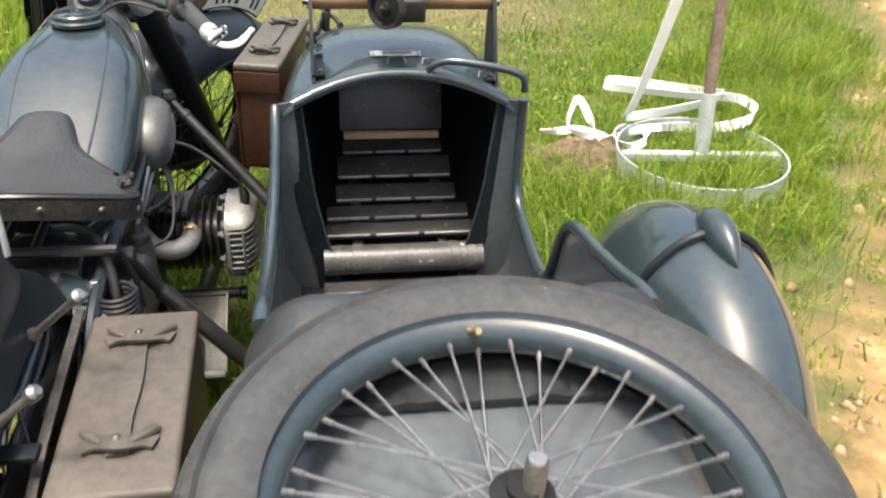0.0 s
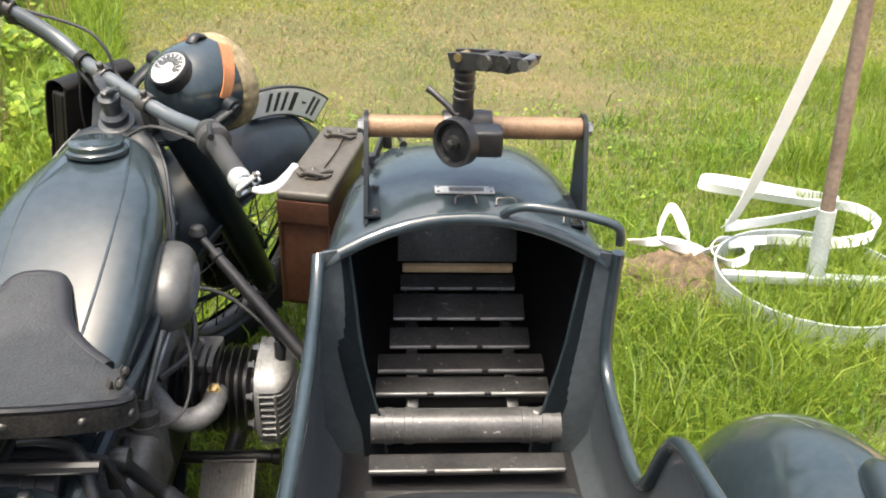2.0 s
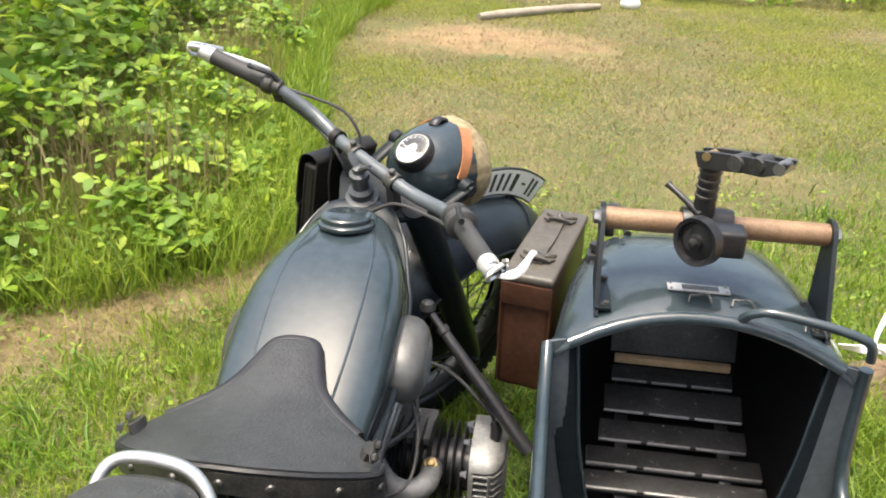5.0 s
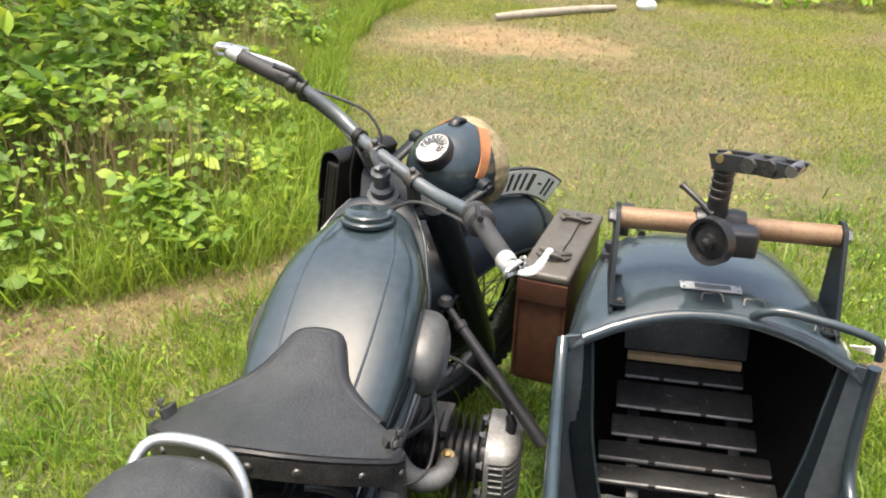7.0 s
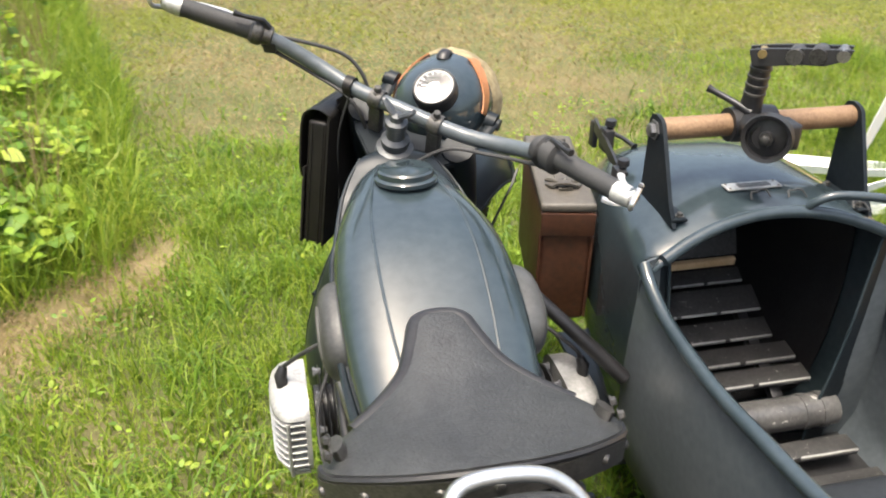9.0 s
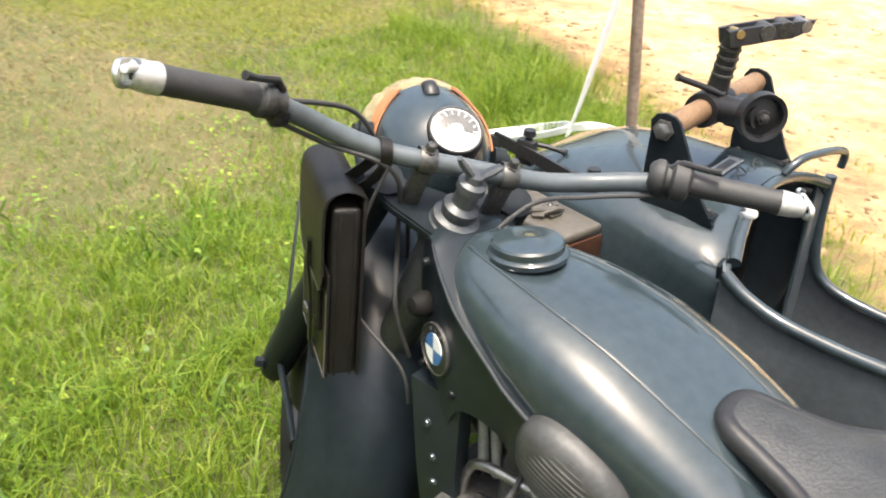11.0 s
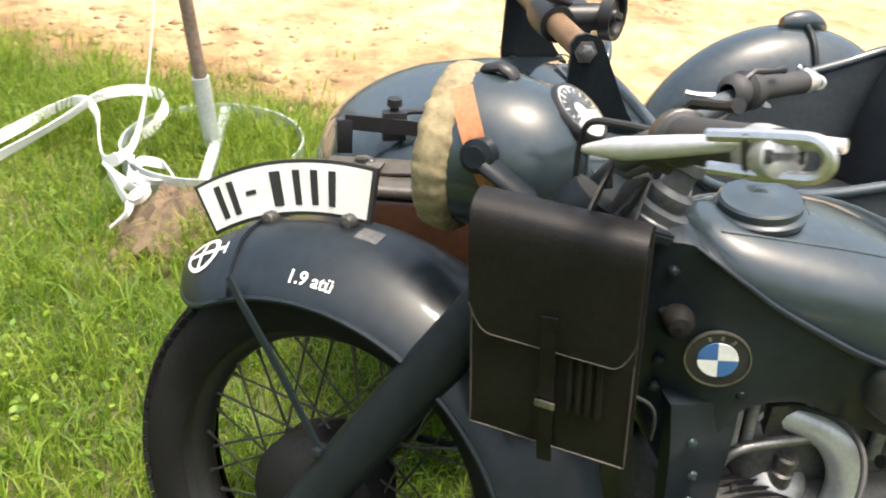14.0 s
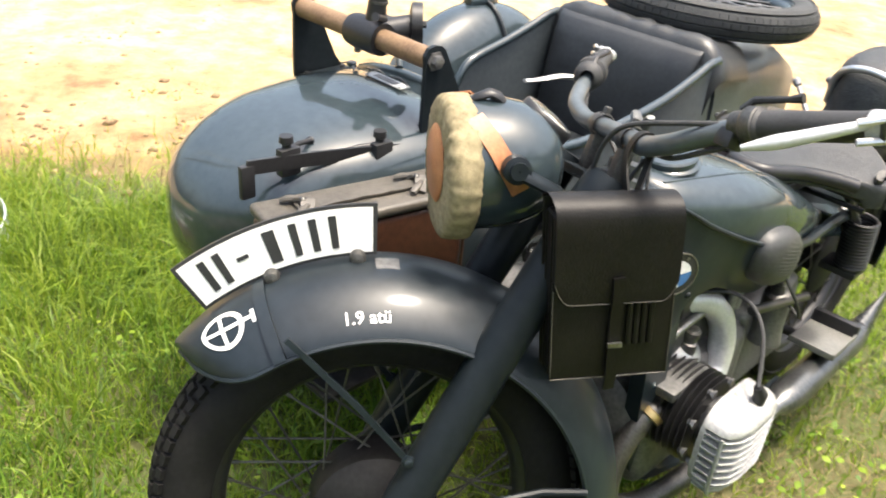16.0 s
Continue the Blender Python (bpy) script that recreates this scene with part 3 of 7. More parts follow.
def leaves(name, centres, size, mat, label, category, seed, droop=0.5):
    """Small pointed leaves, folded along the midrib, joined into one mesh."""
    g = np.random.default_rng(seed)
    n = len(centres)
    out = np.array([[-0.5, 0, 0], [-0.15, 0.28, 0.06], [0.2, 0.24, 0.05], [0.55, 0, -0.06], [0.2, -0.24, 0.05], [-0.15, -0.28, 0.06]])
    az, pi_, ro = g.uniform(0, 2 * np.pi, n), g.normal(0.1, droop, n), g.normal(0, 0.45, n)
    ca, sa, cp, sp, cr, sr = np.cos(az), np.sin(az), np.cos(pi_), np.sin(pi_), np.cos(ro), np.sin(ro)
    X = np.stack([ca * cp, sa * cp, -sp], 1)
    Y0 = np.stack([-sa, ca, 0 * sa], 1)
    Z0 = np.cross(X, Y0)
    Y = Y0 * cr[:, None] + Z0 * sr[:, None]
    Z = np.cross(X, Y)
    sc = (size * g.uniform(0.55, 1.25, n))[:, None, None]
    co = centres[:, None] + sc * (out[None, :, :1] * X[:, None] + out[None, :, 1:2] * Y[:, None] + out[None, :, 2:] * Z[:, None])
    base = np.arange(n)[:, None, None] * 6
    tris = (base + np.array([[0, 1, 5], [1, 2, 5], [2, 4, 5], [2, 3, 4]])[None]).reshape(-1, 3)
    ob = new(name, tri_mesh(name, co.reshape(-1, 3), tris, mat))
    return tagged(ob, label, category, kind="stuff")


def hedge_top(x, y):
    d = hedge(x, y)
    if d < 0:
        return 0.0
    return (0.10 + 0.55 * (1 - math.exp(-d / 0.8))) * (0.75 + 0.5 * noise.noise((x * 1.4, y * 1.4, 12)) + 0.3 * noise.noise((x * 4, y * 4, 15)))


g_ = np.random.default_rng(11)
pts = []
for x, y, q, s in zip(g_.uniform(-4.2, -0.6, 62000), g_.uniform(0.4, 8.0, 62000), g_.uniform(0, 1, 62000), g_.uniform(0, 1, 62000)):
    t_ = hedge_top(x, y)
    if t_ > 0.04 and s < (0.12 + 0.9 * max(0, noise.noise((x * 2.2, y * 2.2, 21)) + 0.3)) * min(1, 0.15 + hedge(x, y) / 0.55) * 0.62:
        pts.append((x, y, t_ * (1 - 0.55 * q * q) + 0.02))
leaves("hedge_leaves", np.array(pts), 0.044, HERB, "leafy nettles and brambles of a wild hedge", "hedge", 21)
lay("hedge_grass", 130000, (-4.0, -0.55, 0.3, 8.0), lambda x, y: 0.9 if -0.12 < hedge(x, y) < 1.1 else (0.5 if hedge(x, y) > 0 else 0), 0.10, 0.36, 0.0035, 0.008, GREEN, "tall rough grass at the hedge's foot", 22, lean=1.1)
lay("hedge_stalks", 26000, (-4.0, -0.8, 0.8, 8.0), lambda x, y: min(1, max(0.06, 0.3 + 1.7 * noise.noise((x * 1.5, y * 1.5, 161)))) if hedge(x, y) > 0.15 else 0, 0.25, 0.70, 0.003, 0.006, STRAW, "dead straw stalks in the hedge", 23, lean=0.5)
# thicket that closes the meadow's far end
pts = []
for x, y, q in zip(g_.uniform(-4, 14, 14000), g_.uniform(8.2, 12.0, 14000), g_.uniform(0, 1, 14000)):
    pts.append((x, y, max(0.03, (0.2 + 0.9 * min(1, (y - 8.2) / 1.4)) * (0.7 + 0.6 * noise.noise((x, y, 31))) * (1 - 0.6 * q))))
leaves("thicket", np.array(pts), 0.12, HERB, "green thicket at the end of the meadow", "thicket", 32)

# taller shrubs deeper in the hedge and on along the meadow's edge
# mostly out of view; added to darken what the bike's left flanks reflect
pts = []
for x, y, q in zip(g_.uniform(-9, -1.6, 64000), g_.uniform(-5.0, 9.0, 64000), g_.uniform(0, 1, 64000)):
    d = hedge(x, y)
    if 0.9 < d < 3.6:
        pts.append((x, y, 0.1 + 2.7 * min(1, (d - 0.7) / 1.0) * (0.75 + 0.5 * noise.noise((x * 0.9, y * 0.9, 33))) * (1 - 0.8 * q)))
leaves("shrubs", np.array(pts), 0.10, HERB, "added tall green shrubs behind the wild hedge", "shrubs", 34)

pts = []
for x, y, q in zip(g_.uniform(-3.6, -0.7, 3600), g_.uniform(0.7, 6.0, 3600), g_.uniform(0.7, 1.15, 3600)):
    t_ = hedge_top(x, y)
    if t_ > 0.06 and noise.noise((x * 1.8, y * 1.8, 41)) > -0.05:
        for k in range(3):
            an = k * 2.1 + 7 * q
            pts.append((x + 0.045 * math.cos(an), y + 0.045 * math.sin(an), t_ * q + 0.05))
leaves("bramble_leaves", np.array(pts), 0.078, HERB, "broad pale bramble leaves in threes", "bramble", 42, droop=0.3)
pts = []
for x, y, q in zip(g_.uniform(-1.7, 2.6, 9000), g_.uniform(-1.2, 2.6, 9000), g_.uniform(0, 1, 9000)):
    if bare(x, y) < -0.1 and hedge(x, y) < 0 and noise.noise((x * 2.3, y * 2.3, 51)) > 0.05:
        pts.append((x, y, height(x, y) + 0.02 + 0.03 * q))
leaves("clover", np.array(pts), 0.022, HERB, "small clover and herb leaves in the turf", "clover", 52, droop=0.25)

# clods and pebbles strewn on the track and its edge
def clods(name, n, area, keep, size, mat, label, seed):
    g = np.random.default_rng(seed)
    xy = scatter(n, *area, keep, seed)
    base_v = np.array([[1, 0, 0], [-1, 0, 0], [0, 1, 0], [0, -1, 0], [0, 0, 0.8], [0, 0, -0.6]], float)
    base_f = np.array([[0, 2, 4], [2, 1, 4], [1, 3, 4], [3, 0, 4], [2, 0, 5], [1, 2, 5], [3, 1, 5], [0, 3, 5]])
    sz = size * (0.35 + g.pareto(2.5, len(xy)).clip(0, 3))
    co = base_v[None] * sz[:, None, None] * g.uniform(0.6, 1.3, (len(xy), 6, 3))
    co[:, :, :2] += xy[:, None]
    co[:, :, 2] += np.array([height(*p) for p in xy])[:, None]
    tris = (np.arange(len(xy))[:, None, None] * 6 + base_f[None]).reshape(-1, 3)
    return tagged(new(name, tri_mesh(name, co.reshape(-1, 3), tris, mat)), label, "clods", kind="stuff")


CLOD = surface("earth_clods", (0.13, 0.085, 0.045), (0.32, 0.225, 0.12), 0.95, scale=11, bump=0.6, bump_scale=120)
clods("earth_clods", 16000, (1.4, 6.0, -2.0, 4.0), lambda x, y: min(1, max(0.02, (0.35 if bare(x, y) < 0.9 else 0.1) + 1.3 * noise.noise((x * 1.6, y * 1.6, 81)))) if bare(x, y) > -0.05 else 0.02, 0.007, CLOD, "crumbled earth clods strewn on the track", 71)
clods("earth_clods", 5000, (1.4, 5.0, -2.0, 4.0), lambda x, y: max(0.0, 0.55 + 1.5 * noise.noise((x * 2.1, y * 2.1, 93))) if 0.0 < bare(x, y) < 0.75 else 0.0, 0.013, CLOD, "coarse brown clods along the track's edge", 72)

# ---------------------------------------------------------------- motorcycle
STEER, RAKE = radians(38.8), radians(22.3)
_a = Vector((0, -math.sin(RAKE), math.cos(RAKE)))
_f = Vector((0, math.cos(RAKE), math.sin(RAKE)))
_r = Vector((1, 0, 0))
FS = Matrix((math.cos(STEER) * _r - math.sin(STEER) * _f, math.cos(STEER) * _f + math.sin(STEER) * _r, _a)).transposed().to_4x4()
FS.translation = (0.002, 0.084, 0.912)      # steering frame: right, ahead, up the stem


def L(u, v, w):
    return FS @ Vector((u, v, w))


WC = (0.181, -0.683)                   # the front wheel's centre, ahead and up in the steering frame


def W(u, r, deg):
    """A place round the front wheel: across, radius, angle from straight ahead."""
    return L(u, WC[0] + r * math.cos(radians(deg)), WC[1] + r * math.sin(radians(deg)))


KNOB = (-0.072, 0.105, 0.735)        # rubber knob on the frame's left cheek
bike = thing("motorcycle", (0, -0.2, 0), "grey-painted vintage flat-twin motorcycle, front wheel turned, on grass", "motorcycle")


SEAMS = {}


def sheet_loft(name, sections, parent, mat, label="", k=3, n=28, sharp=50):
    """Closed sections, each (y, centre z, list of (angle, half width, height) turned by a superellipse)."""
    bm = B()
    rings = []
    for y, zc, wx, up, down, pw in sections:
        ring = []
        for i in range(n):
            q = 2 * math.pi * i / n
            c, s = math.cos(q), math.sin(q)
            ring.append((wx * math.copysign(abs(c) ** pw, c), y, zc + (up if s > 0 else down) * math.copysign(abs(s) ** pw, s)))
        rings.append(ring)
    cols = [smoothed([r[i] for r in rings], k) for i in range(n)]
    rings_to_faces(bm, [[c[j] for c in cols] for j in range(len(cols[0]))])
    SEAMS[name] = cols
    return part(name, bm, mat, parent, label, sharp)


# tank: half widths and heights along the bike
tank = sheet_loft("fuel_tank", [
    (0.085, 0.777, 0.022, 0.03, 0.05, 0.9),
    (0.075, 0.777, 0.052, 0.052, 0.08, 0.85),
    (0.045, 0.767, 0.085, 0.068, 0.11, 0.8),
    (-0.02, 0.754, 0.112, 0.076, 0.13, 0.78),
    (-0.10, 0.742, 0.134, 0.078, 0.135, 0.74),
    (-0.18, 0.726, 0.142, 0.075, 0.13, 0.72),
    (-0.26, 0.702, 0.142, 0.066, 0.115, 0.72),
    (-0.34, 0.674, 0.136, 0.055, 0.09, 0.74),
    (-0.42, 0.644, 0.124, 0.044, 0.065, 0.78),
    (-0.48, 0.624, 0.10, 0.032, 0.045, 0.82),
    (-0.515, 0.612, 0.06, 0.018, 0.03, 0.88)], bike, PAINT, "blue-grey enamelled teardrop tank")
capm = along((0, -0.008, 0.828), (0, 0.10, 1))
part("filler_cap", lathe(B(), [(0.001, 0), (0.053, 0), (0.054, 0.007), (0.051, 0.010), (0.048, 0.0105), (0.048, 0.019), (0.045, 0.022), (0.012, 0.0225), (0.010, 0.0235), (0.001, 0.0235)], capm, 36), PAINT, tank, "round grey screw cap")
for i in (5, 9):
    # raised seams along the tank's shoulders
    seam = SEAMS["fuel_tank"][i][5:-5]
    part("tank_seam", tube(B(), [p + Vector((0, 0, -0.0012)) for p in seam], 0.0028, 8), PAINT, tank, "thin raised seam")

# pressed steel frame: panels from the head down to the rear
bm = B()
rings = []
for y, x, zt, zb, xt in ((0.135, 0.034, 0.82, 0.66, 0.040), (0.10, 0.054, 0.826, 0.56, 0.062), (0.07, 0.080, 0.808, 0.50, 0.083), (0.04, 0.094, 0.789, 0.54, 0.099), (0.012, 0.104, 0.771, 0.62, 0.110), (-0.05, 0.113, 0.739, 0.635, 0.126), (-0.10, 0.118, 0.716, 0.615, 0.138), (-0.22, 0.118, 0.665, 0.56, 0.145), (-0.36, 0.105, 0.626, 0.54, 0.138), (-0.5, 0.085, 0.60, 0.53, 0.100), (-0.545, 0.075, 0.55, 0.50, 0.075)):
    xm = (x + xt) / 2 + 0.004
    rings.append([(-x, y, zb), (-xm, y, (zt + zb) / 2), (-xt, y, zt), (-xt * 0.6, y, zt + 0.008), (xt * 0.6, y, zt + 0.008), (xt, y, zt), (xm, y, (zt + zb) / 2), (x, y, zb)])
cols = [smoothed([r[i] for r in rings], 4) for i in range(8)]
rings_to_faces(bm, [[c[j] for c in cols] for j in range(len(cols[0]))])
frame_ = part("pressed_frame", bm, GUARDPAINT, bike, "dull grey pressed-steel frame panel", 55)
for sx in (-1, 1):
    bm = B()
    edge = smoothed([(sx * 0.064, 0.10, 0.826), (sx * 0.085, 0.07, 0.808), (sx * 0.101, 0.04, 0.789), (sx * 0.112, 0.012, 0.771), (sx * 0.128, -0.05, 0.739), (sx * 0.140, -0.10, 0.716), (sx * 0.147, -0.22, 0.666), (sx * 0.141, -0.34, 0.634), (sx * 0.130, -0.43, 0.620), (sx * 0.124, -0.51, 0.612), (sx * 0.118, -0.60, 0.598), (sx * 0.114, -0.69, 0.565), (sx * 0.112, -0.78, 0.50)], 6)
    tube(bm, edge, [0.002, 0.003, 0.0035, 0.004, 0.0045, 0.005, 0.008, 0.011, 0.012, 0.012, 0.012], 8)
    part("frame_flange", bm, GUARDPAINT, frame_, "rolled painted edge")
    # front down panel to the engine
    bm = B()
    rings = []
    for y, x, z, d in ((0.055, 0.082, 0.63, 0.045), (0.048, 0.086, 0.56, 0.040), (0.042, 0.087, 0.48, 0.036), (0.032, 0.085, 0.40, 0.034), (0.018, 0.08, 0.31, 0.03), (-0.01, 0.078, 0.24, 0.03), (-0.08, 0.09, 0.19, 0.02), (-0.3, 0.11, 0.17, 0.02), (-0.55, 0.12, 0.18, 0.02)):
        rings.append([(sx * x + c * 0.014, y - d * s, z) for c, s in ((-1, -1), (1, -1), (1, 1), (-1, 1))])
    cols = [smoothed([r[i] for r in rings], 4) for i in range(4)]
    rings_to_faces(bm, [[c[j] for c in cols] for j in range(len(cols[0]))])
    part("down_tube", bm, GUARDPAINT, frame_)
    for i, (y, z) in enumerate(((0.115, 0.79), (0.115, 0.735), (0.11, 0.67), (0.108, 0.63), (0.09, 0.605), (0.02, 0.645))):
        part("rivet", lathe(B(), [(0.007, -0.004), (0.007, 0), (0.0055, 0.004), (0.001, 0.0055)], along((sx * np.interp(y, [-0.1, 0.0, 0.06, 0.1, 0.135], [0.124, 0.112, 0.090, 0.066, 0.046]), y, z), (sx, 0.25, 0)), 10), PAINT_DULL, frame_)
    if sx < 0:
        bm_m = along((-0.093, 0.057, 0.696), (-1, 0.42, 0.05), (0, 1, 0))
    else:
        bm_m = along((0.092, 0.063, 0.692), (1, 0.42, 0.05), (0, 1, 0))
    badge = part("badge", lathe(B(), [(0.001, 0), (0.036, 0), (0.036, 0.004), (0.0345, 0.006), (0.032, 0.0062), (0.001, 0.0062)], bm_m, 40), INK, frame_, "round black enamel badge with silver rim")
    part("badge_rim", lathe(B(), [(0.035, 0.003), (0.0368, 0.003), (0.0368, 0.0072), (0.035, 0.0072), (0.035, 0.003)], bm_m, 40), STEEL, badge)
    for an in (62, 90, 118):
        part("badge_mark", box(B(), (0, 0, 0), (0.0035, 0.0055, 0.0008), bm_m @ Matrix.Rotation(radians(an * sx - 90), 4, "Z") @ Matrix.Translation((0, 0.0285, 0.0066)), 0), STEEL, badge)
    for q in range(4):
        bm = B()
        vs = [bm.verts.new(bm_m @ Vector((0, 0, 0.0078)))]
        for i in range(9):
            an = radians(90 * q + 90 * i / 8 + 8)
            vs.append(bm.verts.new(bm_m @ Vector((0.0225 * math.cos(an), 0.0225 * math.sin(an), 0.0078))))
        top = bm.faces.new(vs)
        ex = bmesh.ops.extrude_face_region(bm, geom=[top])
        for v in [g for g in ex["geom"] if isinstance(g, bmesh.types.BMVert)]:
            v.co -= bm_m.to_3x3().col[2] * 0.002
        part("badge_quarter", bm, (WHITE, BLUE)[q % 2], badge)

# ---- saddle
bm = B()
outline = [(0.0, -0.315), (0.034, -0.325), (0.05, -0.365), (0.074, -0.42), (0.12, -0.468), (0.17, -0.502), (0.20, -0.526), (0.207, -0.551), (0.186, -0.578), (0.12, -0.617), (0.055, -0.637), (0.0, -0.641)]
full = outline + [(-x, y) for x, y in reversed(outline[1:-1])]
line = smoothed([(0.90 * x - 0.008, y + 0.010, 0) for x, y in full], 4, closed=True)
cx, cy = -0.008, -0.480


def saddle_top(x, y, s):
    back = min(1.0, max(0.0, (-0.315 - y) / 0.325))
    return 0.764 - 0.024 * math.sin(back * math.pi) + 0.016 * back - 0.030 * ((x + 0.004) / 0.174) ** 2 - 0.005 * s ** 6

rings = []
for s in (0.02, 0.2, 0.4, 0.6, 0.78, 0.9, 0.965, 1.0):
    rings.append([(cx + (p.x - cx) * s, cy + (p.y - cy) * s, saddle_top(cx + (p.x - cx) * s, cy + (p.y - cy) * s, s)) for p in line])
drop = [(1.012, -0.012), (1.01, -0.03), (0.99, -0.045), (0.93, -0.042)]
for s, d in drop:
    rings.append([(cx + (p.x - cx) * s, cy + (p.y - cy) * s, saddle_top(p.x, p.y, 1) + d * (1 if p.y < -0.5 else 0.75)) for p in line])
rings_to_faces(bm, rings, caps=True)
saddle = part("saddle", bm, SADDLE, bike, "black grained rubber saddle with riveted rim", 60)
bm = B()
rim = [(cx + (p.x - cx) * 1.016, cy + (p.y - cy) * 1.016, saddle_top(p.x, p.y, 1) - 0.006) for p in line if p.y < -0.523]
rim = sorted(rim, key=lambda p: math.atan2(p[0] + 0.004, -(p[1] + 0.44)))
tube(bm, rim, 0.0045, 6)
part("rim_piping", bm, BLACK, saddle, "worn black piping")
bm = B()
band = [Vector(p) + (Vector(p) - Vector((cx, cy, p[2]))).normalized() * 0.002 + Vector((0, 0, -0.022)) for p in rim]
strip(bm, band, 0.034, 0.004, (0, 0, 1))
part("saddle_band", bm, DARKSTEEL, saddle, "dark riveted steel band under the saddle's edge")
for sx in (-1, 1):
    bm = B()
    tube(bm, [(cx + sx * 0.170, -0.523, 0.735), (cx + sx * 0.162, -0.528, 0.715), (cx + sx * 0.14, -0.538, 0.69)], [0.02, 0.018, 0.012], 10, flat=0.5)
    for dy in (-0.012, 0.014):
        bolt(bm, (cx + sx * 0.178, -0.533 + dy, 0.737), (sx, -0.2, 0.3), 0.006, 0.007)
    part("corner_bracket", bm, DARKSTEEL, saddle, "bolted corner bracket")
for i in range(3, len(rim) - 2, 5):
    p = Vector(rim[i])
    d = (p - Vector((cx, cy, p.z))).normalized()
    part("rivet", lathe(B(), [(0.0075, -0.004), (0.0075, 0.001), (0.0055, 0.004), (0.001, 0.005)], along(p + Vector((0, 0, -0.022)) + d * 0.003, d), 10), DARKSTEEL, saddle)
for sx in (-1, 1):
    for dx, dy in ((0.036, -0.340), (0.043, -0.360)):
        part("rivet", lathe(B(), [(0.006, -0.003), (0.006, 0.001), (0.004, 0.0035), (0.001, 0.004)], along((cx + sx * (dx + 0.004), dy, saddle_top(dx, dy, 1) - 0.012), (sx, 0, 0.3)), 10), DARKSTEEL, saddle)
nose_line = sorted([p for p in line if p.y > -0.488], key=lambda p: p.x)
part("nose_binding", tube(B(), [Vector((cx + (p.x - cx) * 1.0, p.y, saddle_top(p.x, p.y, 1) - 0.012)) for p in nose_line], 0.0145, 10), BLACK, saddle, "glossy black rolled nose edge")
# saddle springs and their bracket
bm = B()
tube(bm, [(-0.15, -0.60, 0.645), (0.15, -0.60, 0.645)], 0.009, 8)
tube(bm, [(-0.04, -0.33, 0.70), (-0.03, -0.45, 0.655), (-0.03, -0.60, 0.645)], 0.008, 8)
tube(bm, [(0.02, -0.33, 0.70), (0.02, -0.45, 0.655), (0.02, -0.60, 0.645)], 0.008, 8)
part("saddle_frame", bm, BLACK, saddle)
for sx in (-1, 1):
    bm = B()
    pts = [(sx * 0.145 + 0.031 * math.cos(q), -0.635 - 0.03 * (1 - q / 87.96) + 0.031 * math.sin(q), 0.468 + 0.122 * q / 87.96) for q in np.linspace(0, 28 * math.pi, 280)]
    tube(bm, pts, 0.0042, 6)
    part("saddle_spring", bm, BLACK, saddle, "coiled steel spring")
    bm = B()
    tube(bm, [(sx * 0.145, -0.668, 0.46), (sx * 0.145, -0.645, 0.545)], 0.028, 14)
    box(bm, (sx * 0.13, -0.672, 0.452), (0.08, 0.07, 0.016), None, 0.004)
    part("spring_core", bm, BLACK, saddle, "black spring seat")
    part("spring_hook", tube(B(), smoothed([(sx * 0.06, -0.61, 0.70), (sx * 0.088, -0.60, 0.693), (sx * 0.113, -0.578, 0.655), (sx * 0.132, -0.60, 0.61), (sx * 0.142, -0.63, 0.57), (sx * 0.145, -0.65, 0.52)], 6), [0.007, 0.0085, 0.0085, 0.0085, 0.008, 0.006], 10), BLACK, saddle, "black hooked saddle spring rod")

# ---- pillion pad and its chrome grab rail
bm = B()
rings = []
for s, z in ((0.05, 0.878), (0.5, 0.877), (0.8, 0.871), (0.93, 0.858), (0.99, 0.838), (1.02, 0.794), (1.04, 0.751), (1.10, 0.731), (1.13, 0.724), (1.10, 0.718), (0.9, 0.721)):
    rings.append([(-0.030 + s * 0.09 * math.copysign(abs(math.cos(q)) ** 0.7, math.cos(q)), -0.882 + s * 0.148 * math.copysign(abs(math.sin(q)) ** 0.7, math.sin(q)), z - 0.012) for q in np.linspace(0, 2 * math.pi, 40, endpoint=False)])
rings_to_faces(bm, rings)
pillion = part("pillion_pad", bm, SADDLE, bike, "black rubber pillion pad", 60)
rail = smoothed([(-0.090, -0.790, 0.805), (-0.089, -0.755, 0.847), (-0.072, -0.732, 0.866), (-0.020, -0.732, 0.872), (0.022, -0.738, 0.861), (0.048, -0.758, 0.830), (0.058, -0.782, 0.770)], 6)
part("grab_rail", tube(B(), [p - Vector((0.006, 0, 0.014)) for p in rail], 0.008, 10), CHROME, pillion, "polished grab rail")
bm = B()
box(bm, (-0.03, -0.865, 0.715), (0.10, 0.2, 0.02))
tube(bm, [(-0.04, -0.80, 0.70), (-0.04, -0.76, 0.60)], 0.014, 8)
tube(bm, [(-0.04, -0.95, 0.75), (-0.04, -0.95, 0.70)], 0.014, 8)
part("pillion_bracket", bm, BLACK, pillion)

# ---- wheels


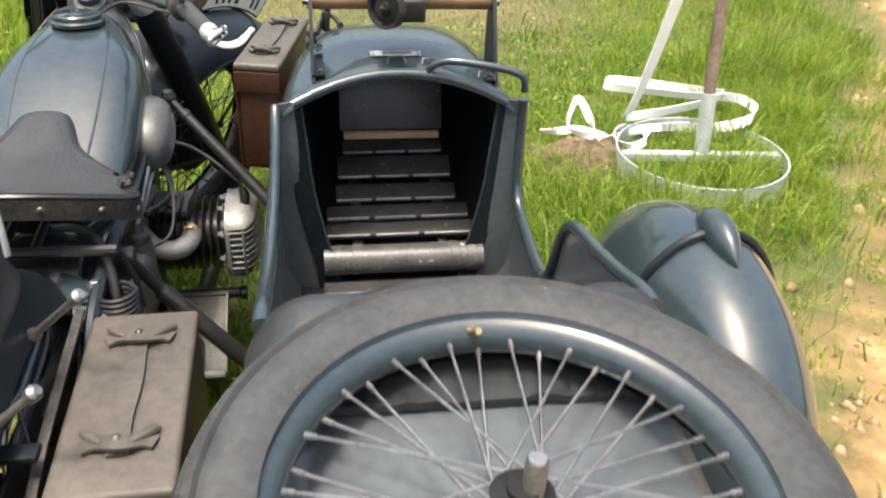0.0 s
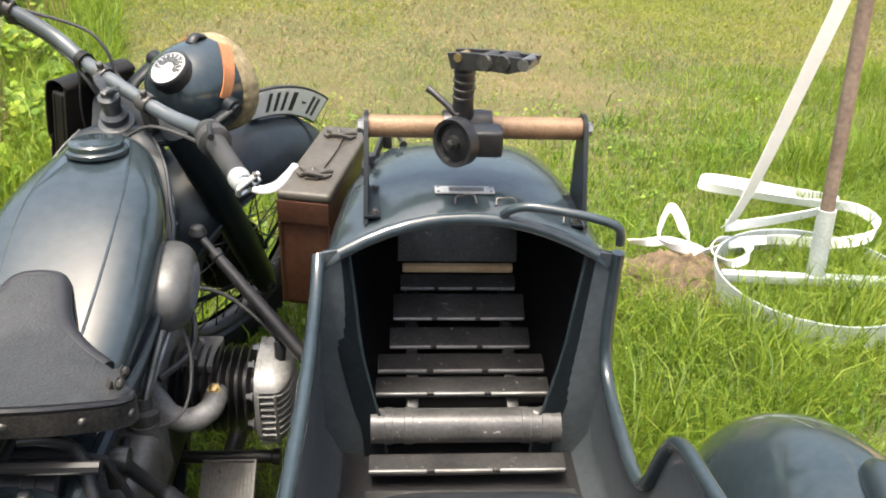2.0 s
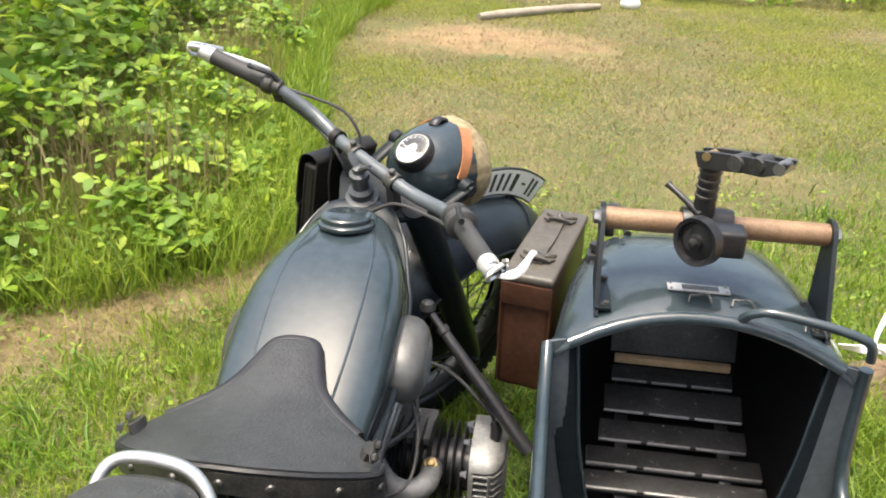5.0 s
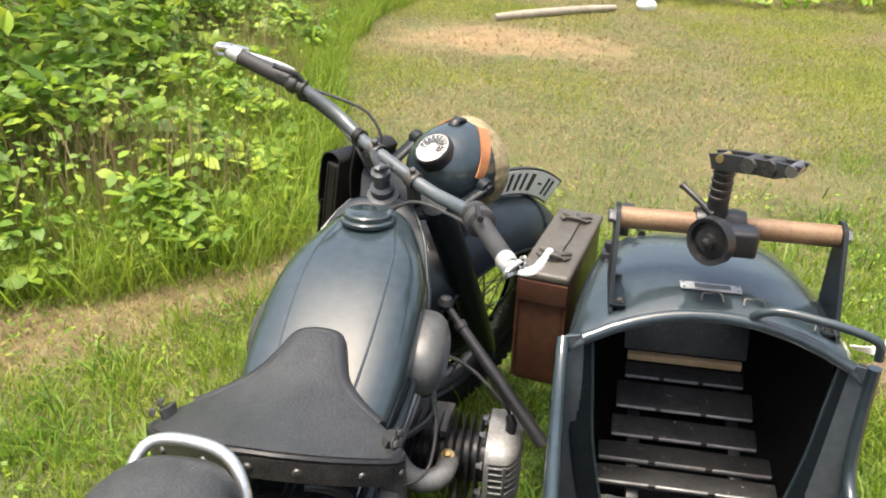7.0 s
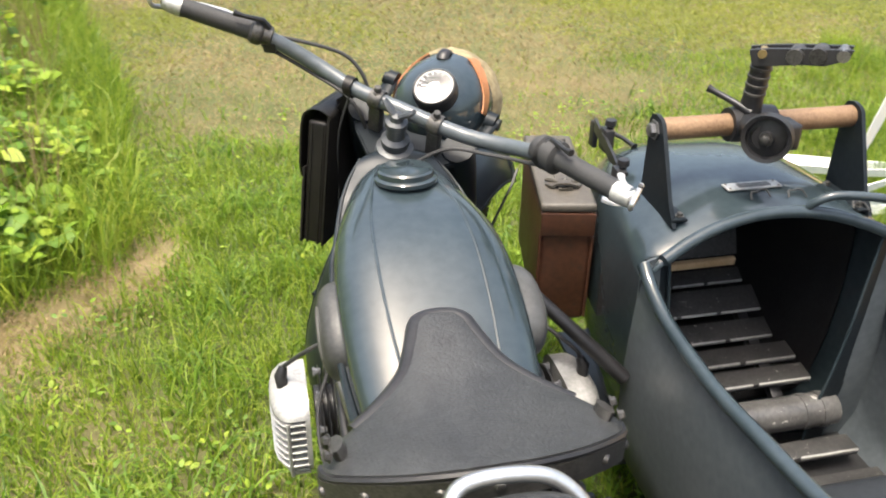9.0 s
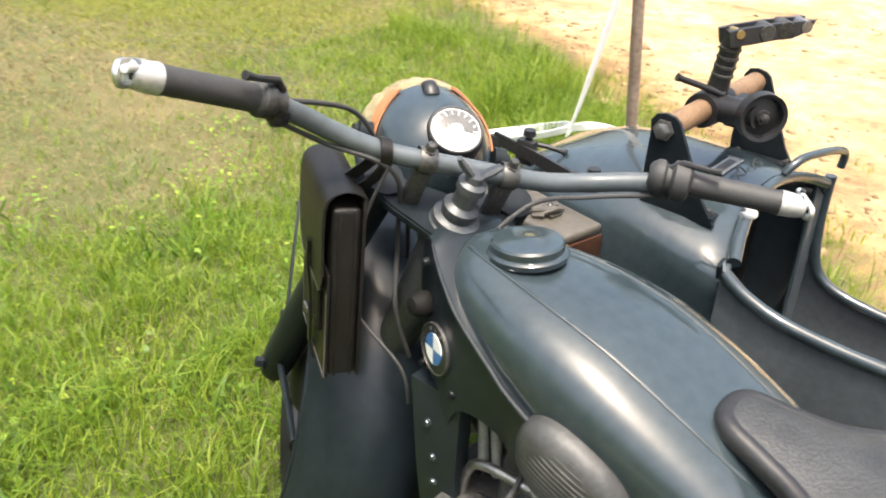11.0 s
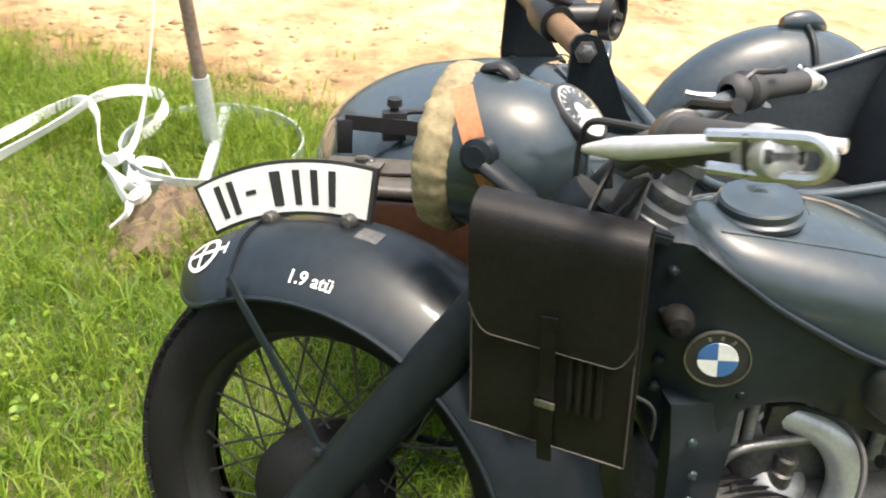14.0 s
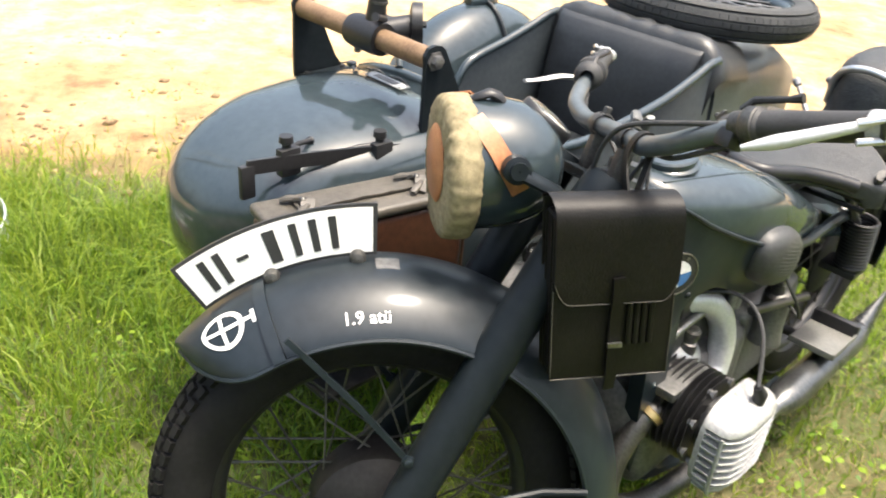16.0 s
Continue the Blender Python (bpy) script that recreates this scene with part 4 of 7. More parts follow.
def wheel(parent, frame_m, R=0.335, rt=0.05, spokes=40, tread=True, name="wheel", bright=True, hub=0.085, rubber=None, knob=0.006, slim=1.0):
    """A spoked wheel about the x axis of frame_m, with treaded tyre."""
    hub_bm = lathe(B(), [(0.001, -0.055), (0.016, -0.055), (0.016, -0.045), (hub - 0.01, -0.042), (hub, -0.035), (hub, -0.028), (hub * 0.45, -0.02), (hub * 0.42, 0.02), (hub, 0.028), (hub, 0.035), (hub * 0.6, 0.042), (0.016, 0.046), (0.016, 0.06), (0.001, 0.06)], frame_m @ Matrix.Rotation(radians(90), 4, "Y") @ Matrix.Diagonal((1, 1, slim, 1)), 32)
    w = part(name, hub_bm, DRUMBLACK, parent, "spoked wheel with black tyre")
    ra = R - rt * 0.95
    prof = []
    for i in range(19):
        q = radians(-128 + 256 * i / 18)
        prof.append((ra + rt * 0.98 * math.cos(q) * (1.0 if abs(i - 9) > 4 else 0.97), rt * 0.92 * math.sin(q)))
    rot = frame_m @ Matrix.Rotation(radians(90), 4, "Y")
    tyre = part("tyre", lathe(B(), prof, rot, 72), rubber or RUBBER, w, "worn black rubber tyre")
    if tread:
        bm = B()
        for k in range(84):
            for j, (h, wd) in enumerate(((-0.037, 0.011), (-0.019, 0.014), (0.0, 0.014), (0.019, 0.014), (0.037, 0.011))):
                a0 = 2 * math.pi * (k + 0.5 * (j % 2)) / 84
                rr = ra + rt * 0.98 * math.sqrt(max(0, 1 - (h / (rt * 0.92)) ** 2)) - 0.001
                m = rot @ Matrix.Rotation(a0, 4, "Z") @ Matrix.Translation((rr, 0, h)) @ Matrix.Rotation(-math.asin(h / (rt * 0.95)), 4, "Y")
                bmesh.ops.create_cube(bm, size=1, matrix=m @ Matrix.Diagonal((knob * (1.5 if j in (0, 4) else 1), 0.0222 if knob < 0.008 else 0.0165, wd * 1.1, 1)))
        part("tread_block", bm, rubber or RUBBER, tyre)["kind"] = "stuff"
    rr = R - rt * 1.72
    part("rim", lathe(B(), [(rr + 0.017, -0.035), (rr + 0.022, -0.034), (rr + 0.02, -0.028), (rr + 0.004, -0.024), (rr - 0.008, -0.012), (rr - 0.010, 0), (rr - 0.008, 0.012), (rr + 0.004, 0.024), (rr + 0.02, 0.028), (rr + 0.022, 0.034), (rr + 0.017, 0.035), (rr + 0.010, 0.028), (rr, 0.01), (rr, -0.01), (rr + 0.010, -0.028), (rr + 0.017, -0.035)], rot, 72), PAINT if bright else BLACK, w, "grey painted steel rim")
    for k in range(spokes):
        side = 1 if k % 2 else -1
        a0 = 2 * math.pi * k / spokes
        a1 = a0 + radians(52) * (1 if (k // 2) % 2 else -1)
        p0 = rot @ Vector(((rr - 0.006) * math.cos(a0), (rr - 0.006) * math.sin(a0), 0.006 * side))
        p1 = rot @ Vector(((hub - 0.003) * math.cos(a1), (hub - 0.003) * math.sin(a1), 0.031 * slim * side))
        bm = B()
        tube(bm, [p0, p0 + (p1 - p0) * 0.07, p0 + (p1 - p0) * 0.072, p1], [0.0036, 0.0034, 0.002, 0.002], 6)
        part("spoke", bm, STEEL if bright else DARKSTEEL, w)
    return w


FW = FS.copy()
FW.translation = L(0, *WC)
front_wheel = wheel(bike, FW, rt=0.058, name="front_wheel", bright=False, knob=0.01)
part("brake_drum", lathe(B(), [(0.001, -0.085), (0.03, -0.085), (0.075, -0.078), (0.098, -0.06), (0.1, -0.03), (0.1, 0.0), (0.001, 0.0)], FW @ Matrix.Rotation(radians(90), 4, "Y"), 40), DRUMBLACK, front_wheel, "black brake drum")
RW = Matrix.Translation((0, -0.89, 0.335))
rear_wheel = wheel(bike, RW, name="rear_wheel", bright=False)


GUARD_SEC = [(0, 0), (0.18, -0.012), (0.36, -0.07), (0.54, -0.19), (0.70, -0.38), (0.83, -0.58), (0.93, -0.78), (0.985, -0.92), (1.0, -1.0)]


def fender(name, place, a0, a1, R, hw, depth, parent, mat, label, lip=0.006, n=40, taper=None):
    """A deep rounded mudguard swept round a wheel: place(u, r, deg)."""
    bm = B()
    outer, inner = [], []
    half = GUARD_SEC
    sec = [(-u, v) for u, v in reversed(half[1:])] + half
    rings = []
    for i in range(n + 1):
        t = i / n
        deg = a0 + (a1 - a0) * t
        k, dd = taper(t) if taper else (1, 1)
        o = [(u * hw * k, R + v * depth * dd) for u, v in sec]
        inn = [(u * (hw * k - 0.004), R - 0.004 + v * (depth * dd - 0.002)) for u, v in reversed(sec)]
        rings.append([place(u, r, deg) for u, r in o + inn])
    rings_to_faces(bm, rings)
    return part(name, bm, mat, parent, label, 60)


def front_taper(t):
    return (math.sqrt(max(0.012, 1 - (1 - min(1, t / 0.085)) ** 2)), math.sqrt(max(0.012, 1 - (1 - min(1, t / 0.085)) ** 2)))


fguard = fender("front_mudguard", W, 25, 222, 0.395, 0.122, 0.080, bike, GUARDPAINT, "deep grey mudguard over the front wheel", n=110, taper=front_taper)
# rolled bead along both edges
for sx in (-1, 1):
    pts = [W(sx * 0.122 * front_taper((d - 25) / 197)[0], 0.395 - 0.080 * front_taper((d - 25) / 197)[1], d) for d in np.linspace(25.2, 222, 110)]
    part("edge_bead", tube(B(), pts, 0.004, 6), GUARDPAINT, fguard)


def guard_line(d, lift=0.0):
    """Points over the front mudguard's crown at one angle."""
    half = [(u * 0.122, 0.395 + v * 0.080) for u, v in GUARD_SEC]
    return [W(-u - lift * (u / 0.122), r + lift, d) for u, r in reversed(half[1:])] + [W(u + lift * (u / 0.122), r + lift, d) for u, r in half]


# stay band and rods
bm = B()
strip(bm, guard_line(47, 0.003), 0.018, 0.004, (W(0, 0.4, 48) - W(0, 0.4, 46)))
part("stay_band", bm, GUARDPAINT, fguard)
bm = B()
strip(bm, guard_line(203, 0.001), 0.006, 0.004, (W(0, 0.4, 204) - W(0, 0.4, 202)))
part("flap_seam", bm, PAINT, fguard)
for sx in (-1, 1):
    bm = B()
    strip(bm, [W(sx * 0.126, 0.345, 50.5), W(sx * 0.131, 0.31, 53.5), W(sx * 0.132, 0.225, 64), W(sx * 0.132, 0.142, 88)], 0.0085, 0.005, (W(0, 0.4, 60) - W(0, 0.4, 30)))
    bolt(bm, W(sx * 0.134, 0.142, 88), W(sx * 1.0, 0.142, 88) - W(0, 0.142, 88), 0.007)
    part("stay_rod", bm, GUARDPAINT, fguard)
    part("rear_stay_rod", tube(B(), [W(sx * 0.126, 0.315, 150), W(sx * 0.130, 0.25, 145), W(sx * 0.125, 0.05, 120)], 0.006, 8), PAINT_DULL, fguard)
for d in (50, 68):
    part("plate_bolt", lathe(B(), [(0.012, -0.012), (0.012, 0.004), (0.009, 0.010), (0.001, 0.012)], along(W(-0.012, 0.398, d), W(-1, 0.4, d) - W(0, 0.4, d)), 12), DARKSTEEL, fguard)
bm = B()
box(bm, (0, 0, 0), (0.028, 0.034, 0.003), along(W(-0.026, 0.3925, 74), W(-0.3, 1.4, 74) - W(-0.024, 0.4, 74), FS.to_3x3().col[0]), 0.001)
part("maker_tag", bm, CASTING, fguard, "small stamped metal tag")

# curved two-sided plate standing along the mudguard
bm = B()
ring_o = []
for d in np.linspace(34.5, 72, 28):
    ring_o.append([W(-0.004, 0.400, d), W(0.004, 0.400, d), W(0.004, 0.476, d), W(-0.004, 0.476, d)])
rings_to_faces(bm, ring_o)
plate = part("number_plate", bm, INK, fguard, "curved white plate with black border and marks")
for sx in (-1, 1):
    bm = B()
    rings_to_faces(bm, [[W(sx * 0.0042, 0.405, d), W(sx * 0.0056, 0.405, d), W(sx * 0.0056, 0.471, d), W(sx * 0.0042, 0.471, d)] for d in np.linspace(35.3, 71.2, 28)])
    face = part("plate_face", bm, WHITE, plate, "white enamel face")
    for d0, d1, r0, r1 in ((38.6, 40.0, 0.414, 0.462), (41.6, 43.0, 0.414, 0.462), (45.3, 47.6, 0.436, 0.442), (51.2, 53.4, 0.414, 0.462), (56.0, 57.4, 0.414, 0.462), (59.6, 61.0, 0.414, 0.462), (63.2, 64.6, 0.414, 0.462)):
        bm = B()
        rings_to_faces(bm, [[W(sx * 0.0054, r0, d), W(sx * 0.0066, r0, d), W(sx * 0.0066, r1, d), W(sx * 0.0054, r1, d)] for d in np.linspace(d0, d1, 4)])
        part("plate_mark", bm, INK, plate)
# painted marks on the mudguard's side


def guard_side(r_off, d, lift=0.0012):
    """A place on the left flank of the front mudguard; r_off runs from the crown down over the side."""
    sec = GUARD_SEC
    cum = [0]
    for p, q in zip(sec, sec[1:]):
        cum.append(cum[-1] + math.hypot((q[0] - p[0]) * 0.122, (q[1] - p[1]) * 0.080))
    u = float(np.interp(r_off, cum, [s[0] for s in sec])) * 0.122
    v = float(np.interp(r_off, cum, [s[1] for s in sec])) * 0.080
    k, dd = front_taper(max(0, (d - 25) / 197))
    return W(-u * k - lift, 0.395 + v * dd + lift, d)


def painted(name, curves, scale, s0, d0, parent, mat, label):
    """Flat outlines laid on the mudguard's flank: x along the wheel backwards, y up towards the crown."""
    me = curves
    bm = B()
    bm.from_mesh(me)
    bmesh.ops.triangulate(bm, faces=bm.faces)
    bmesh.ops.subdivide_edges(bm, edges=[e for e in bm.edges if e.calc_length() > 0.25], cuts=1)
    for v in bm.verts:
        v.co = guard_side(s0 - v.co.y * scale, d0 + math.degrees(v.co.x * scale / 0.36))
    return part(name, bm, mat, parent, label)


txt = bpy.data.curves.new("pressure_text", "FONT")
txt.body, txt.size, txt.offset = "1.9 atü", 1.0, 0.014
holder = bpy.data.objects.new("pressure_text", txt)
scene.collection.objects.link(holder)
flat_text = bpy.data.meshes.new_from_object(holder.evaluated_get(bpy.context.evaluated_depsgraph_get()))
bpy.data.objects.remove(holder)
painted("pressure_marking", flat_text, 0.0255, 0.131, 63.2, fguard, WHITE, "white stencilled tyre pressure lettering")
em = B()
a_ = [em.verts.new((0.78 * math.cos(q), 0.78 * math.sin(q), 0)) for q in np.linspace(0, 2 * math.pi, 40, endpoint=False)]
b_ = [em.verts.new((1.0 * math.cos(q), 1.0 * math.sin(q), 0)) for q in np.linspace(0, 2 * math.pi, 40, endpoint=False)]
for i in range(40):
    em.faces.new((a_[i], a_[(i + 1) % 40], b_[(i + 1) % 40], b_[i]))
for x0, x1, y0, y1 in ((-0.80, 0.80, -0.09, 0.09), (-0.09, 0.09, -0.80, -0.09), (-0.09, 0.09, 0.09, 0.80), (0.98, 1.34, -0.09, 0.09), (1.34, 1.52, -0.34, 0.34)):
    n_ = 6
    row = [[em.verts.new((x0 + (x1 - x0) * k / n_, y0 + (y1 - y0) * j, 0)) for k in range(n_ + 1)] for j in (0, 1)]
    for k in range(n_):
        em.faces.new((row[0][k], row[0][k + 1], row[1][k + 1], row[1][k]))
me_ = bpy.data.meshes.new("ring_mark")
em.to_mesh(me_)
em.free()
painted("ring_mark", me_, 0.032, 0.074, 37.5, fguard, WHITE, "white painted ring mark with cross lines")

# ---- fork
for sx in (-1, 1):
    bm = B()
    pts = [L(sx * 0.099, 0.058, -0.078), L(sx * 0.102, 0.075, -0.15), L(sx * 0.112, 0.125, -0.40), L(sx * 0.120, 0.165, -0.62), L(sx * 0.122, 0.178, -0.70)]
    tube(bm, smoothed(pts, 5), [0.030, 0.033, 0.033, 0.034, 0.032, 0.026], 16)
    bolt(bm, L(sx * 0.15, 0.165, -0.664), FS.to_3x3().col[0] * sx, 0.011, 0.014)
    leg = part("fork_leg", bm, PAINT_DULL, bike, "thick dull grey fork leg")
bm = B()
yoke = [(-0.125, 0.055), (-0.11, 0.09), (0, 0.055), (0.11, 0.09), (0.125, 0.055), (0.09, 0.012), (0.035, -0.035), (-0.035, -0.035), (-0.09, 0.012)]
lo, hi = [L(u, v, -0.104) for u, v in yoke], [L(u, v, -0.090) for u, v in yoke]
rings_to_faces(bm, [lo, hi])
bmesh.ops.bevel(bm, geom=list(bm.edges), offset=0.003, segments=2, affect="EDGES")
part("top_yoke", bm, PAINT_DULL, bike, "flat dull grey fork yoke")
part("steering_stem", lathe(B(), [(0.001, -0.40), (0.03, -0.40), (0.036, -0.13), (0.042, -0.125), (0.042, -0.095), (0.034, -0.088), (0.034, -0.078), (0.024, -0.074), (0.026, -0.066), (0.026, -0.058), (0.017, -0.052), (0.016, -0.030), (0.020, -0.028), (0.020, -0.016), (0.013, -0.012), (0.011, -0.002), (0.001, 0.0)], FS, 24), STEMGREY, bike, "stepped steering stem with damper post")
bm = B()
for s in (-1, 1):
    tube(bm, [L(0, 0, -0.010), L(s * 0.010, 0.002, -0.002), L(s * 0.021, 0.004, 0.007), L(s * 0.030, 0.006, 0.015)], [0.010, 0.009, 0.010, 0.007], 8, flat=0.6)
part("damper_knob", bm, STEMGREY, bike, "steering damper wing knob")

# ---- handlebar
bars = smoothed([L(s_ * u_, v_, w_) for s_, u_, v_, w_ in [(-1, 0.43, -0.060, 0.092), (-1, 0.34, -0.022, 0.064), (-1, 0.28, 0.006, 0.040), (-1, 0.24, 0.026, 0.018), (-1, 0.19, 0.041, -0.008), (-1, 0.125, 0.040, -0.022), (-1, 0.07, 0.036, -0.022), (0, 0, 0.036, -0.022), (1, 0.07, 0.036, -0.022), (1, 0.125, 0.040, -0.022), (1, 0.19, 0.041, -0.008), (1, 0.24, 0.026, 0.018), (1, 0.28, 0.006, 0.042), (1, 0.34, -0.022, 0.068), (1, 0.43, -0.060, 0.097)]], 5)
handlebar = part("handlebar", tube(B(), bars, 0.0138, 14), TUBPAINT, bike, "grey painted steel handlebar")
for sx in (-1, 1):
    gw = 0.092 if sx < 0 else 0.097
    g0, g1, g2 = L(sx * 0.295, 0.0, gw - 0.044), L(sx * 0.405, -0.050, gw - 0.010), L(sx * 0.445, -0.066, gw + 0.001)
    part("grip", tube(B(), [g0, g0.lerp(g1, 0.02), g0.lerp(g1, 0.05), g0.lerp(g1, 0.95), g1], [0.021, 0.021, 0.0175, 0.0165, 0.018], 16), GRIP, handlebar, "black rubber grip")
    ax = (g1 - g0).normalized()
    bm = B()
    tube(bm, [g1, g1 + ax * 0.022, g1 + ax * 0.032, g1 + ax * 0.035], [0.0180, 0.0165, 0.014, 0.008], 14)
    part("bar_end", bm, ALLOY, handlebar, "polished alloy bar end")
    bm = B()
    cv = g1 + ax * 0.034
    e1, e2 = FS.to_3x3().col[1], FS.to_3x3().col[2]
    # left lever: a leaf blade that runs forward of the grip; right: splayed outwards
    lv = [Vector((-0.392, 0.232, 1.094)), Vector((-0.365, 0.252, 1.085)), Vector((-0.325, 0.279, 1.066)), Vector((-0.285, 0.304, 1.046)), Vector((-0.25, 0.324, 1.03))]
    if sx > 0:
        lv = [Vector((0.284, -0.175, 0.847)), Vector((0.299, -0.180, 0.843)), Vector((0.320, -0.178, 0.840)), Vector((0.337, -0.160, 0.840)), Vector((0.346, -0.125, 0.839)), Vector((0.352, -0.098, 0.839)), Vector((0.358, -0.080, 0.840))]
    else:
        e1 = (lv[1] - lv[0]).normalized()
        e2 = (Vector((0, 0, 1)) - e1 * e1.z).normalized()
    k_ = 1.55 if sx < 0 else 1.0
    loop_ = [cv + e1 * (a_ * k_) + e2 * (b_ * k_) for a_, b_ in ((0.03, 0.0065), (0.0, 0.0075), (-0.012, 0.0065), (-0.016, 0.0), (-0.012, -0.0065), (0.0, -0.0075), (0.03, -0.0065))]
    tube(bm, smoothed(loop_, 4), 0.0042, 8)
    holder_ = part("lever_holder", bm, CHROME, handlebar, "polished forked lever holder")
    # added black block that stands for the dark inside the fork's slot
    part("slot_dark", box(B(), (0, 0, 0), (0.024, 0.009, 0.008), along(cv - ax * 0.003, ax, e1), 0.002), BLACK, holder_)
    part("pivot_screw", tube(B(), [cv + e1 * 0.022 + e2 * 0.013, cv + e1 * 0.022 - e2 * 0.013], 0.004, 8), DARKSTEEL, holder_)
    e = FS.to_3x3()
    part("lever", tube(B(), smoothed(lv, 6), [0.006, 0.008, 0.010, 0.0085, 0.006, 0.007] if sx > 0 else [0.0045, 0.005, 0.0055, 0.0075, 0.0085, 0.003], 10, flat=0.55 if sx > 0 else 1.0, up=e.col[2]), POLISHED, holder_, "polished hand lever")
    cm = along(g0 - ax * 0.004, -ax)
    part("control_clamp", lathe(B(), [(0.013, 0.05), (0.020, 0.046), (0.025, 0.038), (0.025, 0.03), (0.020, 0.026), (0.020, 0.02), (0.028, 0.015), (0.028, -0.004), (0.022, -0.008), (0.013, -0.010)] if sx > 0 else [(0.013, 0.03), (0.017, 0.028), (0.018, 0.014), (0.021, 0.012), (0.0225, 0.008), (0.0225, -0.004), (0.019, -0.007), (0.013, -0.008)], cm, 20), GRIP if sx > 0 else DARKSTEEL, handlebar, "black control clamp")
    bm = B()
    c0 = g0 - ax * 0.03
    box(bm, (0, 0, 0), (0.024, 0.03, 0.024), along(c0 - e.col[2] * 0.016, e.col[2], ax), 0.006)
    tube(bm, [c0 + e.col[2] * 0.018, c0 + e.col[2] * 0.03 + ax * 0.01, c0 + e.col[2] * 0.034 + ax * 0.04 - e.col[1] * 0.01, c0 + e.col[2] * 0.036 + ax * 0.055 - e.col[1] * 0.012], [0.006, 0.005, 0.004, 0.006], 8)
    part("control_lever", bm, BLACK, handlebar)
    bm = B()
    lathe(bm, [(0.018, -0.012), (0.019, -0.01), (0.019, 0.01), (0.018, 0.012)], along(L(sx * 0.06, 0.036, -0.022), e.col[0]), 16)
    box(bm, (0, 0, 0), (0.024, 0.02, 0.06), along(L(sx * 0.06, 0.034, -0.062), e.col[2], e.col[0]), 0.004)
    bolt(bm, L(sx * 0.06, 0.036, -0.006), e.col[2], 0.007, 0.012)
    part("bar_clamp", bm, DARKSTEEL, handlebar, "bolted bar clamp")

# ---- headlamp with speedometer, cloth cover and strap
HL = FS.copy()
HL.translation = L(0, 0.200, -0.125)
fwd_flat = Vector((math.sin(radians(34)), math.cos(radians(34)), 0.0))
lampm = along(HL.translation, fwd_flat, Vector((fwd_flat.y, -fwd_flat.x, 0)))
LAMP_DOWN = lampm.to_3x3().col[1].z < 0
shell = [(0.001, -0.110), (0.022, -0.108), (0.045, -0.101), (0.065, -0.088), (0.080, -0.068), (0.090, -0.042), (0.0945, -0.014), (0.0955, 0.015), (0.0955, 0.05), (0.001, 0.05)]
lamp = part("headlamp", lathe(B(), shell, lampm, 44), PAINT, bike, "grey bowl headlamp with a cloth hood")
bm = B()
rings = []
hood_m = Matrix.Translation((0, 0, -0.006)) @ lampm
for h, r in ((0.026, 0.092), (0.028, 0.099), (0.034, 0.103), (0.044, 0.104), (0.056, 0.104), (0.066, 0.102), (0.071, 0.094), (0.073, 0.066)):
    rings.append([hood_m @ Vector(((r + 0.0022 * noise.noise((5 * math.cos(q), 5 * math.sin(q), h * 40)) + 0.0005 * math.sin(26 * q)) * math.cos(q), (r + 0.0022 * noise.noise((5 * math.cos(q), 5 * math.sin(q), h * 40)) + 0.0005 * math.sin(26 * q)) * math.sin(q), h + 0.003 * noise.noise((14 * math.cos(q), 14 * math.sin(q), 3)))) for q in np.linspace(0, 2 * math.pi, 160, endpoint=False)])
rings_to_faces(bm, rings)
hood = part("lamp_hood", bm, CANVAS, lamp, "wrinkled tan canvas blackout hood", 70)
part("hood_disc", lathe(B(), [(0.001, 0.080), (0.05, 0.078), (0.056, 0.074), (0.05, 0.071)], lampm, 40), TANLEATHER, hood, "round brown leather face")
for sx in (-1, 1):
    bm = B()
    arc = []
    for t in np.linspace(0, 1, 10):
        an, z_ = radians(28 + 62 * t), 0.036 - 0.062 * t
        rr_ = float(np.interp(z_, [-0.03, -0.004, 0.02, 0.04], [0.0915, 0.095, 0.0955, 0.097])) + 0.002
        arc.append(lampm @ Vector((sx * rr_ * math.sin(an), -rr_ * math.cos(an) if LAMP_DOWN else rr_ * math.cos(an), z_)))
    strip(bm, arc, 0.026, 0.003, fwd_flat)
    part("hood_strap", bm, TANLEATHER, hood, "brown leather strap")
    bm = B()
    tube(bm, [L(sx * 0.098, 0.075, -0.15), L(sx * 0.105, 0.12, -0.12), L(sx * 0.112, 0.185, -0.11)], [0.02, 0.017, 0.017], 12, flat=0.5)
    lathe(bm, [(0.001, -0.014), (0.019, -0.014), (0.019, 0.006), (0.012, 0.008), (0.012, 0.014), (0.001, 0.014)], along(L(sx * 0.114, 0.187, -0.108), FS.to_3x3().col[0] * sx), 16)
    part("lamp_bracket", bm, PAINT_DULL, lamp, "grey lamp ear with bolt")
sm = along(L(0.004, 0.136, -0.035) + Vector((0, 0, 0.001)), Vector((0, 0, 0.80)) - fwd_flat * 0.6, Vector((fwd_flat.y, -fwd_flat.x, 0))) @ Matrix.Scale(0.93, 4)
speedo = part("speedometer", lathe(B(), [(0.046, -0.03), (0.046, -0.006), (0.045, 0.0), (0.0425, 0.003), (0.040, 0.003), (0.039, 0.0), (0.001, 0.0)], sm, 48), BLACK, lamp, "round speedometer with white dial")
part("dial", lathe(B(), [(0.001, 0.0012), (0.039, 0.0012), (0.039, 0.0)], sm, 40), DIAL, speedo, "white dial face")
bm = B()
